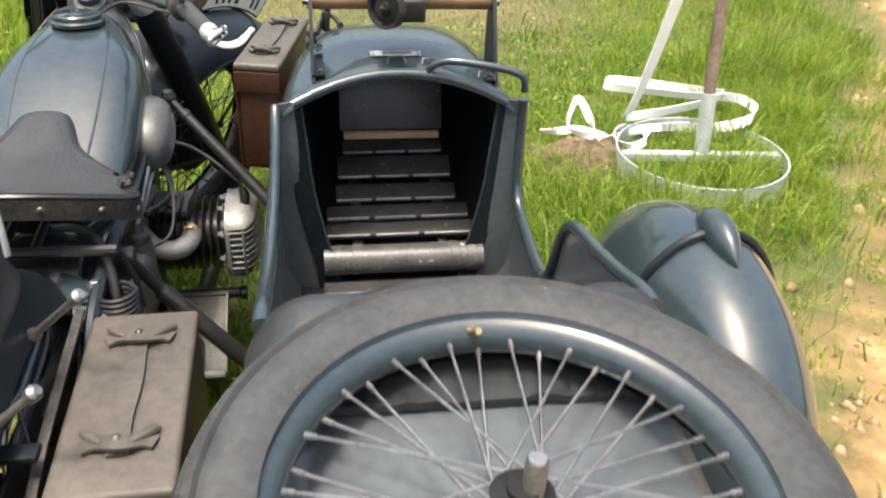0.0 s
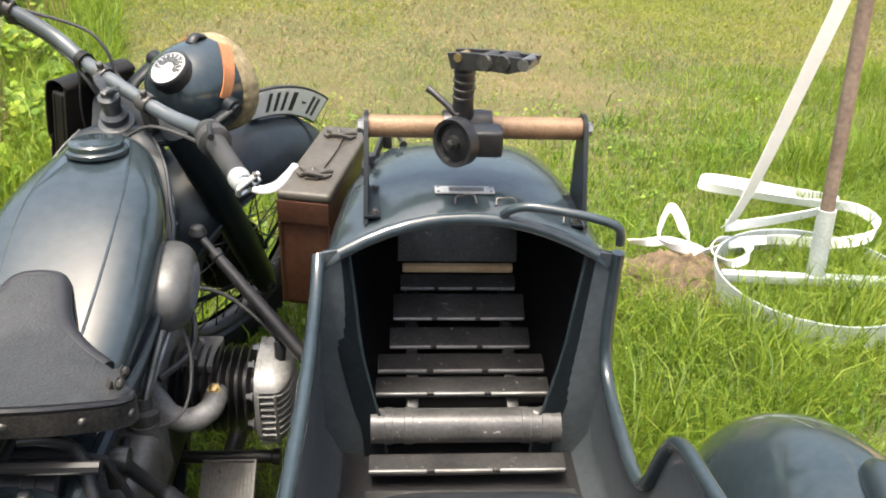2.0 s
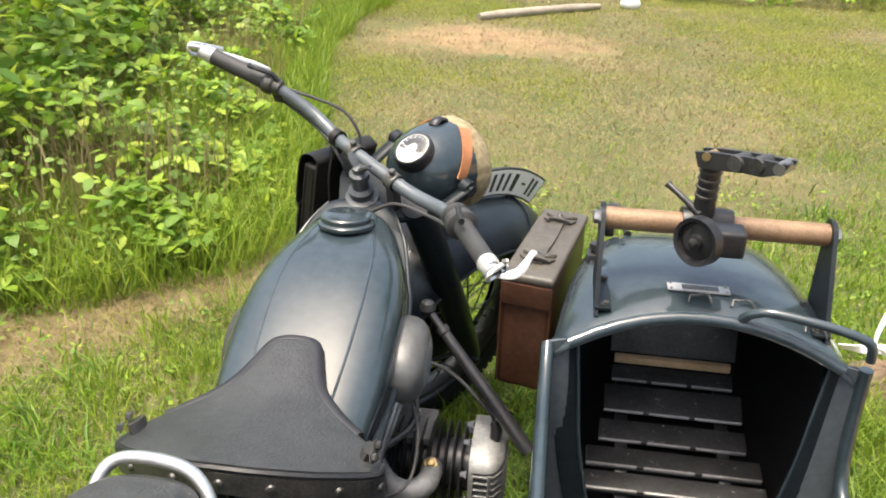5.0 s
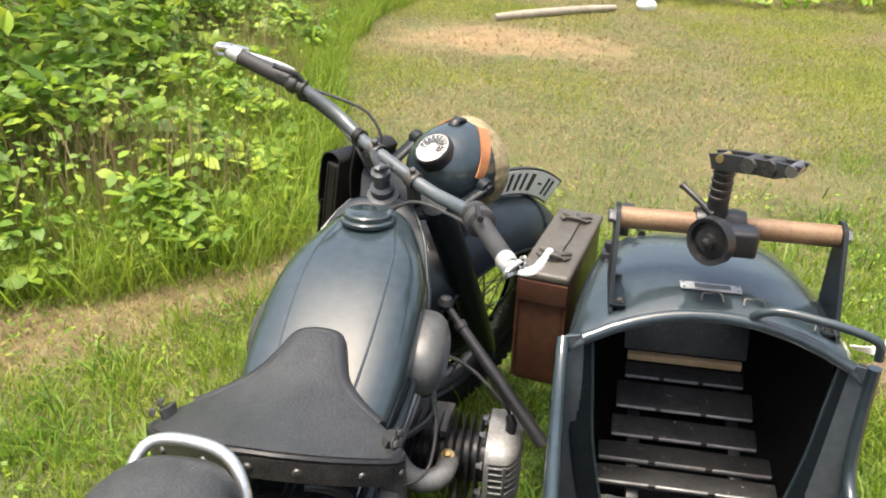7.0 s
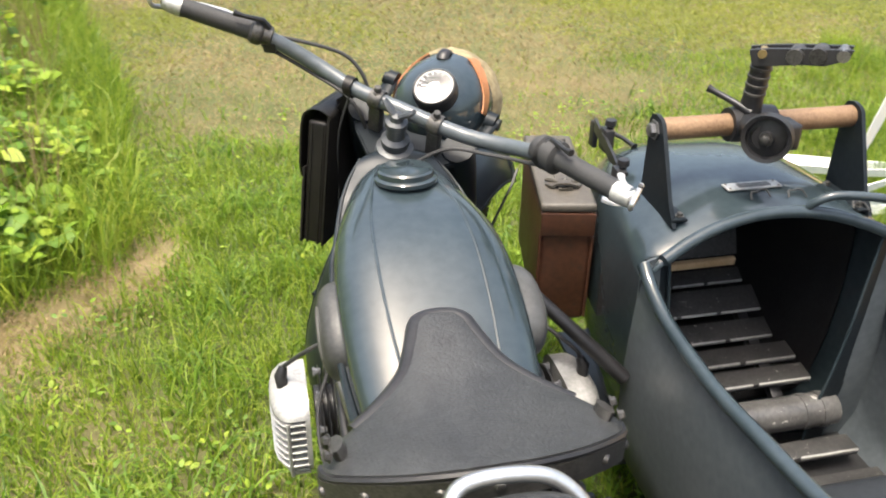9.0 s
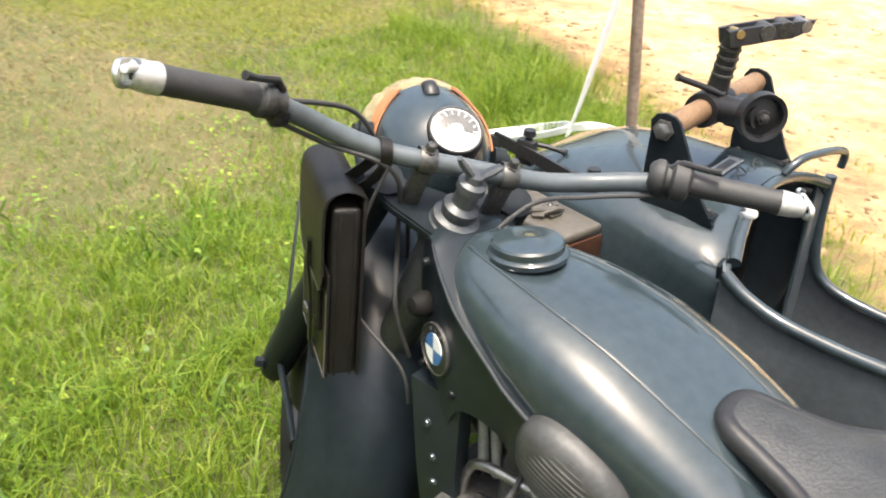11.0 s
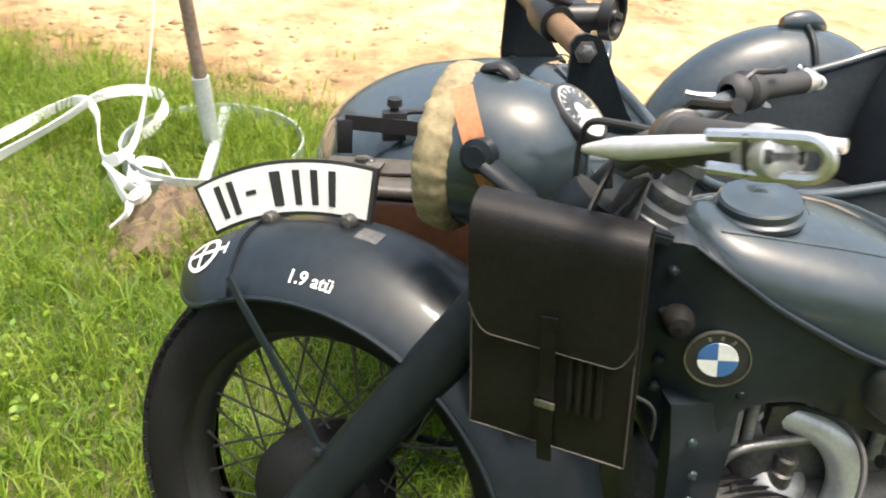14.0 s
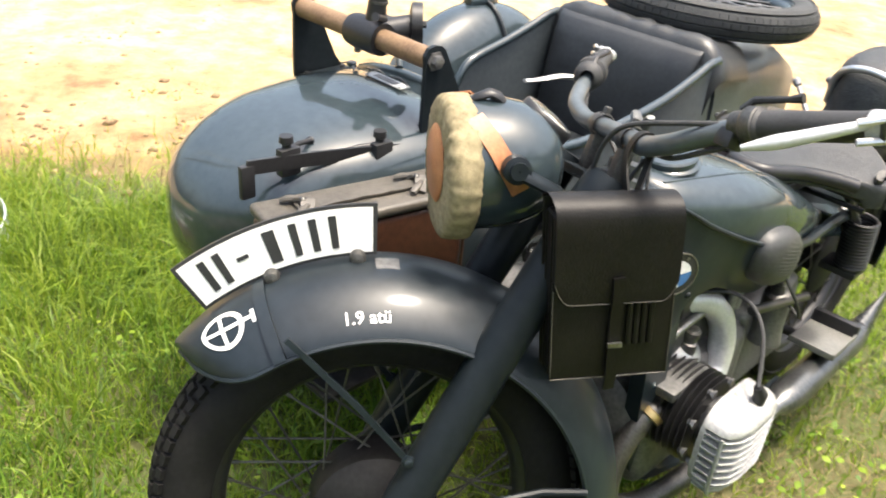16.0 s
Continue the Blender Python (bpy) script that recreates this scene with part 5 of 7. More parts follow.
arc0 = [sm @ Vector((r_ * math.cos(q), r_ * math.sin(q), 0.0018)) for r_ in (0.012, 0.0365) for q in np.linspace(radians(-20), radians(200), 30)]
vs = [bm.verts.new(p) for p in arc0]
for i in range(29):
    bm.faces.new((vs[i], vs[i + 1], vs[31 + i], vs[30 + i]))
part("dial_scale", bm, INK, speedo, "black scale on the dial")
for k in range(11):
    an = radians(196 - 21 * k)
    bm = B()
    box(bm, (0, 0, 0), (0.005 if k % 2 else 0.008, 0.002, 0.0006), sm @ Matrix.Rotation(an, 4, "Z") @ Matrix.Translation((0.031, 0, 0.0022)), 0)
    part("dial_mark", bm, WHITE, speedo)
bm = B()
box(bm, (0, 0, 0), (0.030, 0.0018, 0.0006), sm @ Matrix.Rotation(radians(185), 4, "Z") @ Matrix.Translation((0.010, 0, 0.003)), 0)
part("needle", bm, WHITE, speedo)
glass_m, gnt, gp = nodes_of("clear_glass")
gp.inputs["Transmission Weight"].default_value, gp.inputs["Roughness"].default_value, gp.inputs["IOR"].default_value = 1.0, 0.02, 1.25
glass = part("dial_glass", lathe(B(), [(0.040, 0.003), (0.032, 0.0055), (0.015, 0.0075), (0.001, 0.008), (0.001, 0.007), (0.015, 0.0065), (0.032, 0.0045), (0.039, 0.0024)], sm, 40), glass_m, speedo)
glass.visible_shadow = False
bm = B()
up_ = -1 if LAMP_DOWN else 1
tube(bm, [lampm @ Vector((0, up_ * 0.092, -0.012)), lampm @ Vector((0, up_ * 0.099, -0.006)), lampm @ Vector((0, up_ * 0.104, 0.006)), lampm @ Vector((0, up_ * 0.098, 0.026)), lampm @ Vector((0, up_ * 0.092, 0.032))], [0.012, 0.013, 0.011, 0.008, 0.004], 10, flat=0.6)
part("ignition_key", bm, BLACK, lamp, "black key switch")
# control cables
part("control_cable", tube(B(), smoothed([L(-0.27, 0.015, 0.040), L(-0.22, 0.055, 0.020), L(-0.165, 0.09, -0.004), L(-0.128, 0.095, -0.034), L(-0.10, 0.085, -0.075), L(-0.05, 0.06, -0.13), L(-0.02, 0.05, -0.22)], 8), 0.0035, 8), GRIP, bike)
part("control_cable", tube(B(), smoothed([L(-0.28, 0.0, 0.025), L(-0.2, 0.03, -0.02), L(-0.1, 0.02, -0.04), L(-0.06, 0.02, -0.15), (-0.066, 0.16, 0.70), (-0.055, 0.14, 0.62)], 8), 0.0035, 8), GRIP, bike)
part("control_cable", tube(B(), smoothed([L(0.28, 0.0, 0.025), L(0.18, 0.02, -0.02), L(0.09, 0.0, -0.04), L(0.03, -0.05, -0.12), (0.05, 0.02, 0.72)], 8), 0.0035, 8), GRIP, bike)
part("control_cable", tube(B(), smoothed([L(-0.11, 0.02, -0.03), L(-0.12, 0.0, -0.12), L(-0.10, -0.03, -0.25), (-0.092, 0.125, 0.63), (-0.088, 0.11, 0.57)], 8), 0.0024, 8), GRIP, bike)

# ---- engine
engine = part("crankcase", box(box(box(B(), (0, -0.14, 0.33), (0.22, 0.34, 0.24), None, 0.04, 4), (0, -0.42, 0.36), (0.2, 0.26, 0.22), None, 0.04, 4), (0, -0.17, 0.50), (0.15, 0.26, 0.12), None, 0.03, 3), CASTING, bike, "grey cast engine and gearbox case")
part("timing_cover", lathe(B(), [(0.001, 0.0), (0.10, 0.0), (0.10, 0.03), (0.08, 0.045), (0.001, 0.05)], along((0, 0.03, 0.36), (0, 1, 0)), 32), CASTING, engine)
part("generator", lathe(B(), [(0.001, -0.12), (0.06, -0.12), (0.062, 0.10), (0.05, 0.12), (0.001, 0.12)], along((0, -0.10, 0.575), (0, 1, 0)), 28), DARKSTEEL, engine, "dark round generator")


def cylinder(sx, yc, out=1.0, x0=0.10, zc=0.37):
    ax = along((sx * x0, yc, zc), (sx, 0, 0), (0, 1, 0)) @ Matrix.Diagonal((1, 1, out, 1))
    barrel = part("cylinder_barrel", lathe(B(), [(0.05, 0.0), (0.05, 0.17)], ax, 24), BLACK, engine, "black finned cylinder barrel")
    for k in range(10):
        part("cooling_fin", lathe(B(), [(0.045, 0.016 * k + 0.008), (0.085, 0.016 * k + 0.008), (0.086, 0.016 * k + 0.0105), (0.045, 0.0125 + 0.016 * k)], ax @ Matrix.Diagonal((1.05, 0.97, 1, 1)), 36), BLACK, barrel)
    for k in range(8):
        q = 2 * math.pi * k / 8 + 0.3
        part("head_bolt", bolt(B(), ax @ Vector((0.082 * math.cos(q), 0.078 * math.sin(q), 0.166)), (-sx, 0, 0), 0.006, 0.012), STEEL, barrel)
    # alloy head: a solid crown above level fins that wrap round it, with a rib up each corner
    # left head takes the paler alloy, its sunlight held in the colour
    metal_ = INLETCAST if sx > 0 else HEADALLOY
    xf = sx * (x0 + 0.165 * out) + (0.014 if sx > 0 else -0.024)
    hl = 0.086

    def plan(d0, shrink, z, nose_):
        """Outline of the head at height z, from its flange outwards."""
        ly = hl - shrink
        half = [(d0, ly), (nose_ * 0.5, ly), (nose_ * 0.67, ly * 0.94), (nose_ * 0.9, ly * 0.70), (nose_, ly * 0.36)]
        return [Vector((xf + sx * d, yc + y_, z)) for d, y_ in half + [(d, -y_) for d, y_ in reversed(half)]]

    # core in black: shade between the fins is put into its colour
    bm = B()
    rings_to_faces(bm, [plan(-0.004, 0.030, zc + h_, 0.034) for h_ in (-0.082, 0.05)])
    head = part("cylinder_head", bm, BLACK, engine, "cast alloy cylinder head with level fins, slots darkened by its colour")
    bm = B()
    rings_to_faces(bm, [plan(-0.002, k_, zc + h_, 0.060 - k_ * 0.55) for h_, k_ in ((0.052, 0.003), (0.054, 0.001), (0.062, 0.004), (0.070, 0.013), (0.078, 0.028), (0.084, 0.048), (0.086, 0.066))])
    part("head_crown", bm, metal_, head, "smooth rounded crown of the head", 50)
    for k in range(9):
        bm = B()
        zz, cut_ = zc - 0.080 + 0.0155 * k, 0.014 * max(0, 2 - k) / 2
        rings_to_faces(bm, [plan(-0.002, cut_ + e_, zz + h_, 0.060 - cut_ - e_) for h_, e_ in ((-0.0020, 0.0012), (-0.0014, 0), (0.0014, 0), (0.0020, 0.0012))])
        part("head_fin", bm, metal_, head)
    for s_ in (-1, 1):
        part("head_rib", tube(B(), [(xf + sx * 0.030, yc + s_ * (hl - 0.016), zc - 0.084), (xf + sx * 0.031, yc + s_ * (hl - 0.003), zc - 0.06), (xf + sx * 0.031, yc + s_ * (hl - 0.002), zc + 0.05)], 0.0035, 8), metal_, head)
    bm = B()
    rings_to_faces(bm, [[Vector((xf + sx * d, yc + 0.089 * math.copysign(abs(math.cos(q)) ** 0.6, math.cos(q)), zc + 0.087 * math.copysign(abs(math.sin(q)) ** 0.6, math.sin(q)))) for q in np.linspace(0, 2 * math.pi, 40, endpoint=False)] for d in (-0.008, 0.001)])
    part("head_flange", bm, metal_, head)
    pl = Vector((xf + sx * 0.034, yc - 0.012, zc + 0.078))
    part("spark_plug_cap", tube(B(), [pl, pl + Vector((sx * 0.002, 0.004, 0.022)), pl + Vector((-sx * 0.004, 0.010, 0.036))], [0.011, 0.012, 0.008], 10), BLACK, head, "black plug cap")
    p0 = pl + Vector((-sx * 0.004, 0.010, 0.036))
    part("plug_lead", tube(B(), smoothed([p0, p0 + Vector((-0.012, 0.005, 0.02)), (0.23, yc + 0.03, 0.555), (0.17, yc + 0.02, 0.59), (0.10, yc, 0.585)] if sx > 0 else [p0, (-0.200, -0.10, 0.56), (-0.16, -0.12, 0.595), (-0.115, -0.11, 0.605), (-0.07, -0.08, 0.59)], 7), 0.004, 8), GRIP, head)
    # inlet and exhaust
    if sx > 0:
        inlet = [(0.198, yc - 0.06, 0.405), (0.2, yc - 0.09, 0.412), (0.193, yc - 0.125, 0.415), (0.165, yc - 0.146, 0.415), (0.13, yc - 0.138, 0.42), (0.095, yc - 0.10, 0.43), (0.055, yc - 0.06, 0.436)]
        outlet = [(0.24, yc + 0.08, 0.33), (0.24, yc + 0.13, 0.31), (0.225, yc + 0.14, 0.24), (0.20, yc + 0.08, 0.185), (0.19, yc - 0.1, 0.17), (0.20, -0.6, 0.175)]
    else:
        inlet = [(-0.118, -0.145, 0.40), (-0.113, -0.165, 0.42), (-0.106, -0.176, 0.47), (-0.094, -0.16, 0.525), (-0.070, -0.118, 0.560), (-0.030, -0.04, 0.565), (-0.02, 0.03, 0.55)]
        outlet = [(-0.14, -0.01, 0.37), (-0.105, 0.02, 0.405), (-0.092, 0.065, 0.365), (-0.09, 0.10, 0.29), (-0.10, 0.08, 0.21), (-0.135, -0.05, 0.19), (-0.165, -0.36, 0.215)]
    part("inlet_pipe", tube(B(), smoothed(inlet, 5), 0.0215 if sx > 0 else 0.0245, 14), INLETCAST if sx > 0 else POLISHED, engine, "curved cast inlet pipe")
    part("exhaust_pipe", tube(B(), smoothed(outlet, 6), 0.021, 14), DARKSTEEL, engine, "dull exhaust pipe")
    if sx > 0:
        part("rocker_nut", bolt(B(), (0.199, yc - 0.082, 0.431), (0, -0.4, 1), 0.009, 0.011), BRASS, engine)
    else:
        part("filler_post", lathe(B(), [(0.016, -0.09), (0.016, -0.02), (0.012, -0.018), (0.012, -0.006), (0.015, -0.005), (0.015, 0.006), (0.010, 0.008), (0.010, 0.012), (0.001, 0.013)], along((-0.082, -0.095, 0.505), (-0.05, 0, 1)), 16), STEEL, engine, "steel filler cap on a black post")
        part("exhaust_clamp", lathe(B(), [(0.022, -0.008), (0.027, -0.006), (0.027, 0.006), (0.022, 0.008)], along((-0.10, 0.03, 0.40), (0.2, 0.75, -0.65)), 20), BRASS, engine, "dull brass exhaust clamp")


cylinder(1, -0.105)
cylinder(-1, -0.05, 0.72, 0.06, 0.388)
for sx in (-1, 1):
    # drum air cleaners beside the tank
    cc = Vector((sx * 0.116, -0.19, 0.662))
    bm = B()
    rings = []
    deep = 1.0 if sx > 0 else 0.76
    for h, sc in ((0.0, 0.93), (0.010, 1.0), (0.032, 1.0), (0.046, 0.97), (0.057, 0.90), (0.067, 0.77), (0.073, 0.58), (0.076, 0.34), (0.077, 0.05)):
        h *= deep
        ring_ = []
        for q in np.linspace(0, 2 * math.pi, 72, endpoint=False):
            y_, z_ = 0.082 * sc * math.copysign(abs(math.cos(q)) ** 0.85, math.cos(q)), 0.056 * sc * math.copysign(abs(math.sin(q)) ** 0.85, math.sin(q))
            ring_.append(cc + Vector((sx * h, y_ * 0.94 - z_ * 0.2, z_ * 0.97 + y_ * 0.32)))
        rings.append(ring_)
    rings_to_faces(bm, rings)
    # lit copy on the right, shaded copy on the left
    cleaner_ = CLEANERCAST if sx > 0 else DARKCAST
    af = part("air_cleaner", bm, cleaner_, bike, "domed grey cast air cleaner", 50)
    for k in range(13):
        zz = -0.040 + 0.0067 * k
        wy = 0.068 * math.sqrt(max(0.05, 1 - (zz / 0.049) ** 2))
        pts_ = []
        for t in np.linspace(-1, 1, 13):
            rr_ = math.hypot(t * wy / 0.082, zz / 0.056)
            pts_.append(cc + Vector((sx * deep * (0.0765 - 0.030 * min(1, rr_) ** 3.2), t * wy * 0.94 - zz * 0.2, zz * 0.97 + t * wy * 0.32)))
        part("cleaner_rib", tube(B(), pts_, 0.0022, 5), cleaner_, af)
    part("carburettor", tube(B(), [(sx * 0.122, -0.345, 0.50), (sx * 0.122, -0.345, 0.44), (sx * 0.122, -0.345, 0.40)], [0.026, 0.028, 0.034], 16), CASTING, bike, "grey carburettor")
    part("carburettor_top", lathe(B(), [(0.001, 0.05), (0.012, 0.05), (0.014, 0.03), (0.024, 0.026), (0.026, 0.018), (0.026, 0.0), (0.001, 0.0)], along((sx * 0.122, -0.345, 0.488), (0, 0.25, 1)), 20), DARKSTEEL, bike, "dark carburettor cap")
    part("throttle_tube", tube(B(), [(sx * 0.150, -0.275, 0.63), (sx * 0.124, -0.338, 0.53)], 0.0075, 10), STEEL, bike, "bare steel throttle tube")
    part("choke_wire", tube(B(), smoothed([(sx * 0.16, -0.22, 0.62), (sx * 0.185, -0.255, 0.56), (sx * 0.182, -0.31, 0.50), (sx * 0.15, -0.35, 0.49), (sx * 0.115, -0.355, 0.50)], 8), 0.003, 8), GRIP, bike)
    part("valve_chest", box(B(), (0.15 if sx > 0 else -0.085, -0.08 if sx > 0 else -0.03, 0.432 if sx > 0 else 0.452), (0.085 if sx > 0 else 0.10, 0.10 if sx > 0 else 0.12, 0.02), None, 0.006, 2), CASTING, engine, "grey valve cover plate")
    for by in ((-0.11, -0.05) if sx > 0 else (-0.03,)):
        part("cover_bolt", bolt(B(), (0.15 if sx > 0 else -0.085, by, 0.441 if sx > 0 else 0.461), (0, 0, 1), 0.006, 0.006), STEEL, engine)
    if sx > 0:
        part("oil_pipe", tube(B(), smoothed([(sx * 0.10, 0.02, 0.50), (sx * 0.14, -0.05, 0.505), (sx * 0.16, -0.16, 0.50), (sx * 0.12, -0.24, 0.50)], 6), 0.007, 8), DARKSTEEL, bike)
    # footboards, their fronts raised
    tilt = pose(0.208, -0.255, 0.185, 30, 0, 0) if sx > 0 else pose(-0.147, -0.662, 0.266, 5, 0, 2)
    bl = 0.2 if sx > 0 else 0.15
    plate_ = DUSTYPLATE if sx > 0 else SCUFFED
    board = part("footboard", box(box(box(B(), (0, 0, 0), (0.106, bl, 0.006), tilt, 0.002), (sx * 0.052, 0, 0.006), (0.004, bl, 0.016), tilt, 0.0015), (0, bl / 2 - 0.002, 0.005), (0.104, 0.004, 0.014), tilt, 0.0015), plate_, bike, "ribbed metal footboard" if sx > 0 else "pale scuffed metal footboard")
    if sx > 0:
        for k in range(13):
            part("board_rib", box(B(), (-0.044 + 0.0073 * k, 0.0, 0.0045), (0.003, 0.18, 0.003), tilt, 0), DUSTYPLATE, board)
    part("heel_block", box(B(), (0, -bl / 2 - 0.004, 0.016), (0.108, 0.022, 0.034), tilt, 0.006), BLACK, board, "black rubber heel block")
    part("board_bracket", tube(B(), [tilt @ Vector((-sx * 0.11, 0.0, -0.02)), tilt @ Vector((sx * 0.045, 0.0, -0.014))], 0.011, 10), BLACK, board)
part("footrest_bar", tube(B(), [(0.10, -0.138, 0.218), (0.285, -0.139, 0.218), (0.289, -0.139, 0.218), (0.303, -0.139, 0.218)], [0.013, 0.013, 0.017, 0.017], 14), BLACK, bike, "black round footrest bar")
# exhaust silencer on the left
part("silencer", tube(B(), [(-0.165, -0.34, 0.215), (-0.168, -0.415, 0.215), (-0.168, -0.43, 0.215), (-0.17, -0.47, 0.215), (-0.17, -0.80, 0.212), (-0.17, -0.86, 0.216)], [0.02, 0.022, 0.030, 0.037, 0.037, 0.028], 20, flat=0.9), SILENCER, bike, "long satin steel silencer")
bm = B()
rings_to_faces(bm, [[Vector((-0.17 + w_ * math.cos(q), y_, z_ + h_ * math.sin(q))) for q in np.linspace(0, 2 * math.pi, 20, endpoint=False)] for y_, z_, w_, h_ in ((-0.85, 0.215, 0.028, 0.029), (-0.89, 0.220, 0.022, 0.034), (-0.94, 0.228, 0.014, 0.042), (-0.985, 0.236, 0.008, 0.046))])
part("fishtail", bm, SILENCER, bike, "flattened fishtail end")
part("shift_rod", tube(B(), [(-0.145, -0.17, 0.555), (-0.145, -0.44, 0.475)], 0.009, 10), BLACK, bike, "black round rod")
# levers and rods beside the gearbox
for p0_, p1_ in (((0.085, -0.84, 0.665), (0.166, -0.875, 0.751)), ((0.063, -1.02, 0.65), (0.147, -1.035, 0.732))):
    p0_, p1_ = Vector(p0_), Vector(p1_)
    part("wing_lever", tube(B(), [p0_, p0_.lerp(p1_, 0.1), p0_.lerp(p1_, 0.88), p0_.lerp(p1_, 0.9), p1_, p1_ + (p1_ - p0_) * 0.05], [0.011, 0.006, 0.0052, 0.0095, 0.0105, 0.006], 10), STEEL, bike, "thin steel lever with round knob")
part("brake_rod", tube(B(), [(0.115, -0.40, 0.30), (0.118, -0.70, 0.36), (0.12, -0.88, 0.38)], 0.006, 8), STEEL, bike)
for k_, (px_, py_, pz_, rr_) in enumerate(((0.115, -0.44, 0.46, 0.022), (0.11, -0.40, 0.43, 0.026), (0.095, -0.52, 0.45, 0.03), (0.12, -0.36, 0.40, 0.018))):
    part("gearbox_boss", lathe(B(), [(0.001, 0.03), (rr_ * 0.6, 0.03), (rr_ * 0.65, 0.018), (rr_, 0.014), (rr_, -0.02)], along((px_, py_, pz_), (0.5, -0.2, 0.85)), 16), CASTING, engine)
part("link_rod", tube(B(), smoothed([(0.09, -0.36, 0.47), (0.105, -0.40, 0.50), (0.115, -0.46, 0.49), (0.115, -0.52, 0.43)], 6), 0.0085, 10), BLACK, bike)
for sx in (-1, 1):
    part("rear_subframe", tube(B(), [(sx * 0.095, -0.45, 0.60), (sx * 0.10, -0.62, 0.55), (sx * 0.105, -0.80, 0.46), (sx * 0.105, -0.90, 0.36)], [0.022, 0.02, 0.018, 0.018], 10, flat=0.7), PAINT, frame_)
# hand gear lever and linkage on the right
part("gear_lever", tube(B(), smoothed([(0.10, -0.36, 0.46), (0.135, -0.30, 0.56), (0.155, -0.20, 0.62)], 6), 0.006, 8), STEEL, bike)
# tool pump, battery and small fittings below the saddle
part("battery", lathe(B(), [(0.001, -0.08), (0.04, -0.08), (0.044, -0.075), (0.044, 0.03), (0.046, 0.031), (0.046, 0.05), (0.044, 0.051), (0.044, 0.075), (0.04, 0.08), (0.001, 0.08)], along((0.0, -0.552, 0.56), (1, 0, 0)), 28), BLACK, bike, "black cylindrical coil")
part("cross_rod", tube(B(), [(-0.16, -0.565, 0.635), (0.10, -0.565, 0.635), (0.14, -0.56, 0.62), (0.16, -0.555, 0.55), (0.165, -0.56, 0.50)], 0.006, 8), BLACK, bike)

# rear mudguard


def RWp(u, r, deg):
    return Vector((u, -0.89 + r * math.cos(radians(deg)), 0.335 + r * math.sin(radians(deg))))


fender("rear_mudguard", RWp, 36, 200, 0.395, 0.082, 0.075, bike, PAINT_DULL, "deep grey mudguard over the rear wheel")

# arched frame bridge ahead of the rear wheel, with bolts, stays and the drive housing
bm = B()
arch_ = smoothed([(0.112, -0.70, 0.556), (0.10, -0.645, 0.578), (0.06, -0.612, 0.588), (0.0, -0.60, 0.59), (-0.06, -0.612, 0.588), (-0.10, -0.645, 0.578), (-0.112, -0.70, 0.556)], 6)
strip(bm, arch_, 0.05, 0.006, lambda i: Vector((arch_[i].x, arch_[i].y + 0.72, 0.0)))
bridge = part("frame_bridge", bm, PAINT, frame_, "arched painted frame bridge")
for bx, by, bz in ((0.098, -0.648, 0.583), (0.112, -0.628, 0.595), (-0.098, -0.648, 0.583), (0.045, -0.603, 0.592)):
    part("bridge_bolt", bolt(B(), (bx, by, bz), (0, 0, 1), 0.008, 0.009), STEEL, bridge)
part("gear_case", box(box(B(), (0.085, -0.40, 0.42), (0.12, 0.22, 0.14), None, 0.03, 4), (0.10, -0.53, 0.37), (0.10, 0.18, 0.14), None, 0.03, 4), CASTING, engine, "oily grey gearbox housing")
part("clevis", box(lathe(B(), [(0.001, -0.018), (0.016, -0.018), (0.018, -0.012), (0.018, 0.012), (0.016, 0.018), (0.001, 0.018)], along((0.135, -0.512, 0.575), (1, 0, 0)), 16), (0.128, -0.505, 0.55), (0.022, 0.03, 0.06), None, 0.004), DARKSTEEL, bike, "worn strut clevis with bolt")
part("drive_housing", lathe(B(), [(0.001, -0.05), (0.05, -0.05), (0.085, -0.035), (0.10, -0.01), (0.10, 0.01), (0.08, 0.03), (0.045, 0.045), (0.04, 0.055), (0.001, 0.06)], along((0.085, -0.89, 0.335), (1, 0, 0)), 32), CASTING, bike, "round final drive housing")
part("drive_shaft", tube(B(), [(0.085, -0.56, 0.36), (0.085, -0.82, 0.345)], [0.018, 0.014], 14), STEEL, bike, "bare drive shaft")
for x_, z0_ in ((0.098, 0.585), (0.122, 0.56)):
    part("stay_strip", strip(B(), [(x_, -0.68, z0_), (x_, -0.80, z0_ - 0.012), (x_, -0.95, z0_ - 0.03), (x_, -1.10, z0_ - 0.07)], 0.014, 0.006, (1, 0, 0)), DARKSTEEL, bike, "flat steel stay beside the case")
part("stay_tube", tube(B(), [(0.055, -0.74, 0.60), (0.05, -0.86, 0.575), (0.045, -0.98, 0.60)], 0.012, 10), PAINT, bike)
part("stay_bracket", box(box(B(), (0.055, -0.985, 0.585), (0.11, 0.028, 0.012), None, 0.003), (0.03, -0.95, 0.575), (0.03, 0.05, 0.03), None, 0.006), PAINT_DULL, bike, "grey stay bracket")
part("bracket_nut", bolt(B(), (0.028, -0.94, 0.592), (0, 0, 1), 0.011, 0.014), DARKSTEEL, bike)
for k_, (p0_, p1_, p2_) in enumerate((((0.03, -0.70, 0.62), (0.07, -0.76, 0.60), (0.06, -0.90, 0.56)), ((0.10, -0.60, 0.46), (0.11, -0.76, 0.48), (0.09, -0.92, 0.46)), ((0.07, -0.66, 0.56), (0.03, -0.80, 0.60), (0.075, -0.93, 0.55)))):
    part("brake_cable", tube(B(), smoothed([p0_, p1_, p2_], 8), (0.004, 0.006, 0.0035)[k_], 8), (GRIP, STEEL, BLACK)[k_], bike)
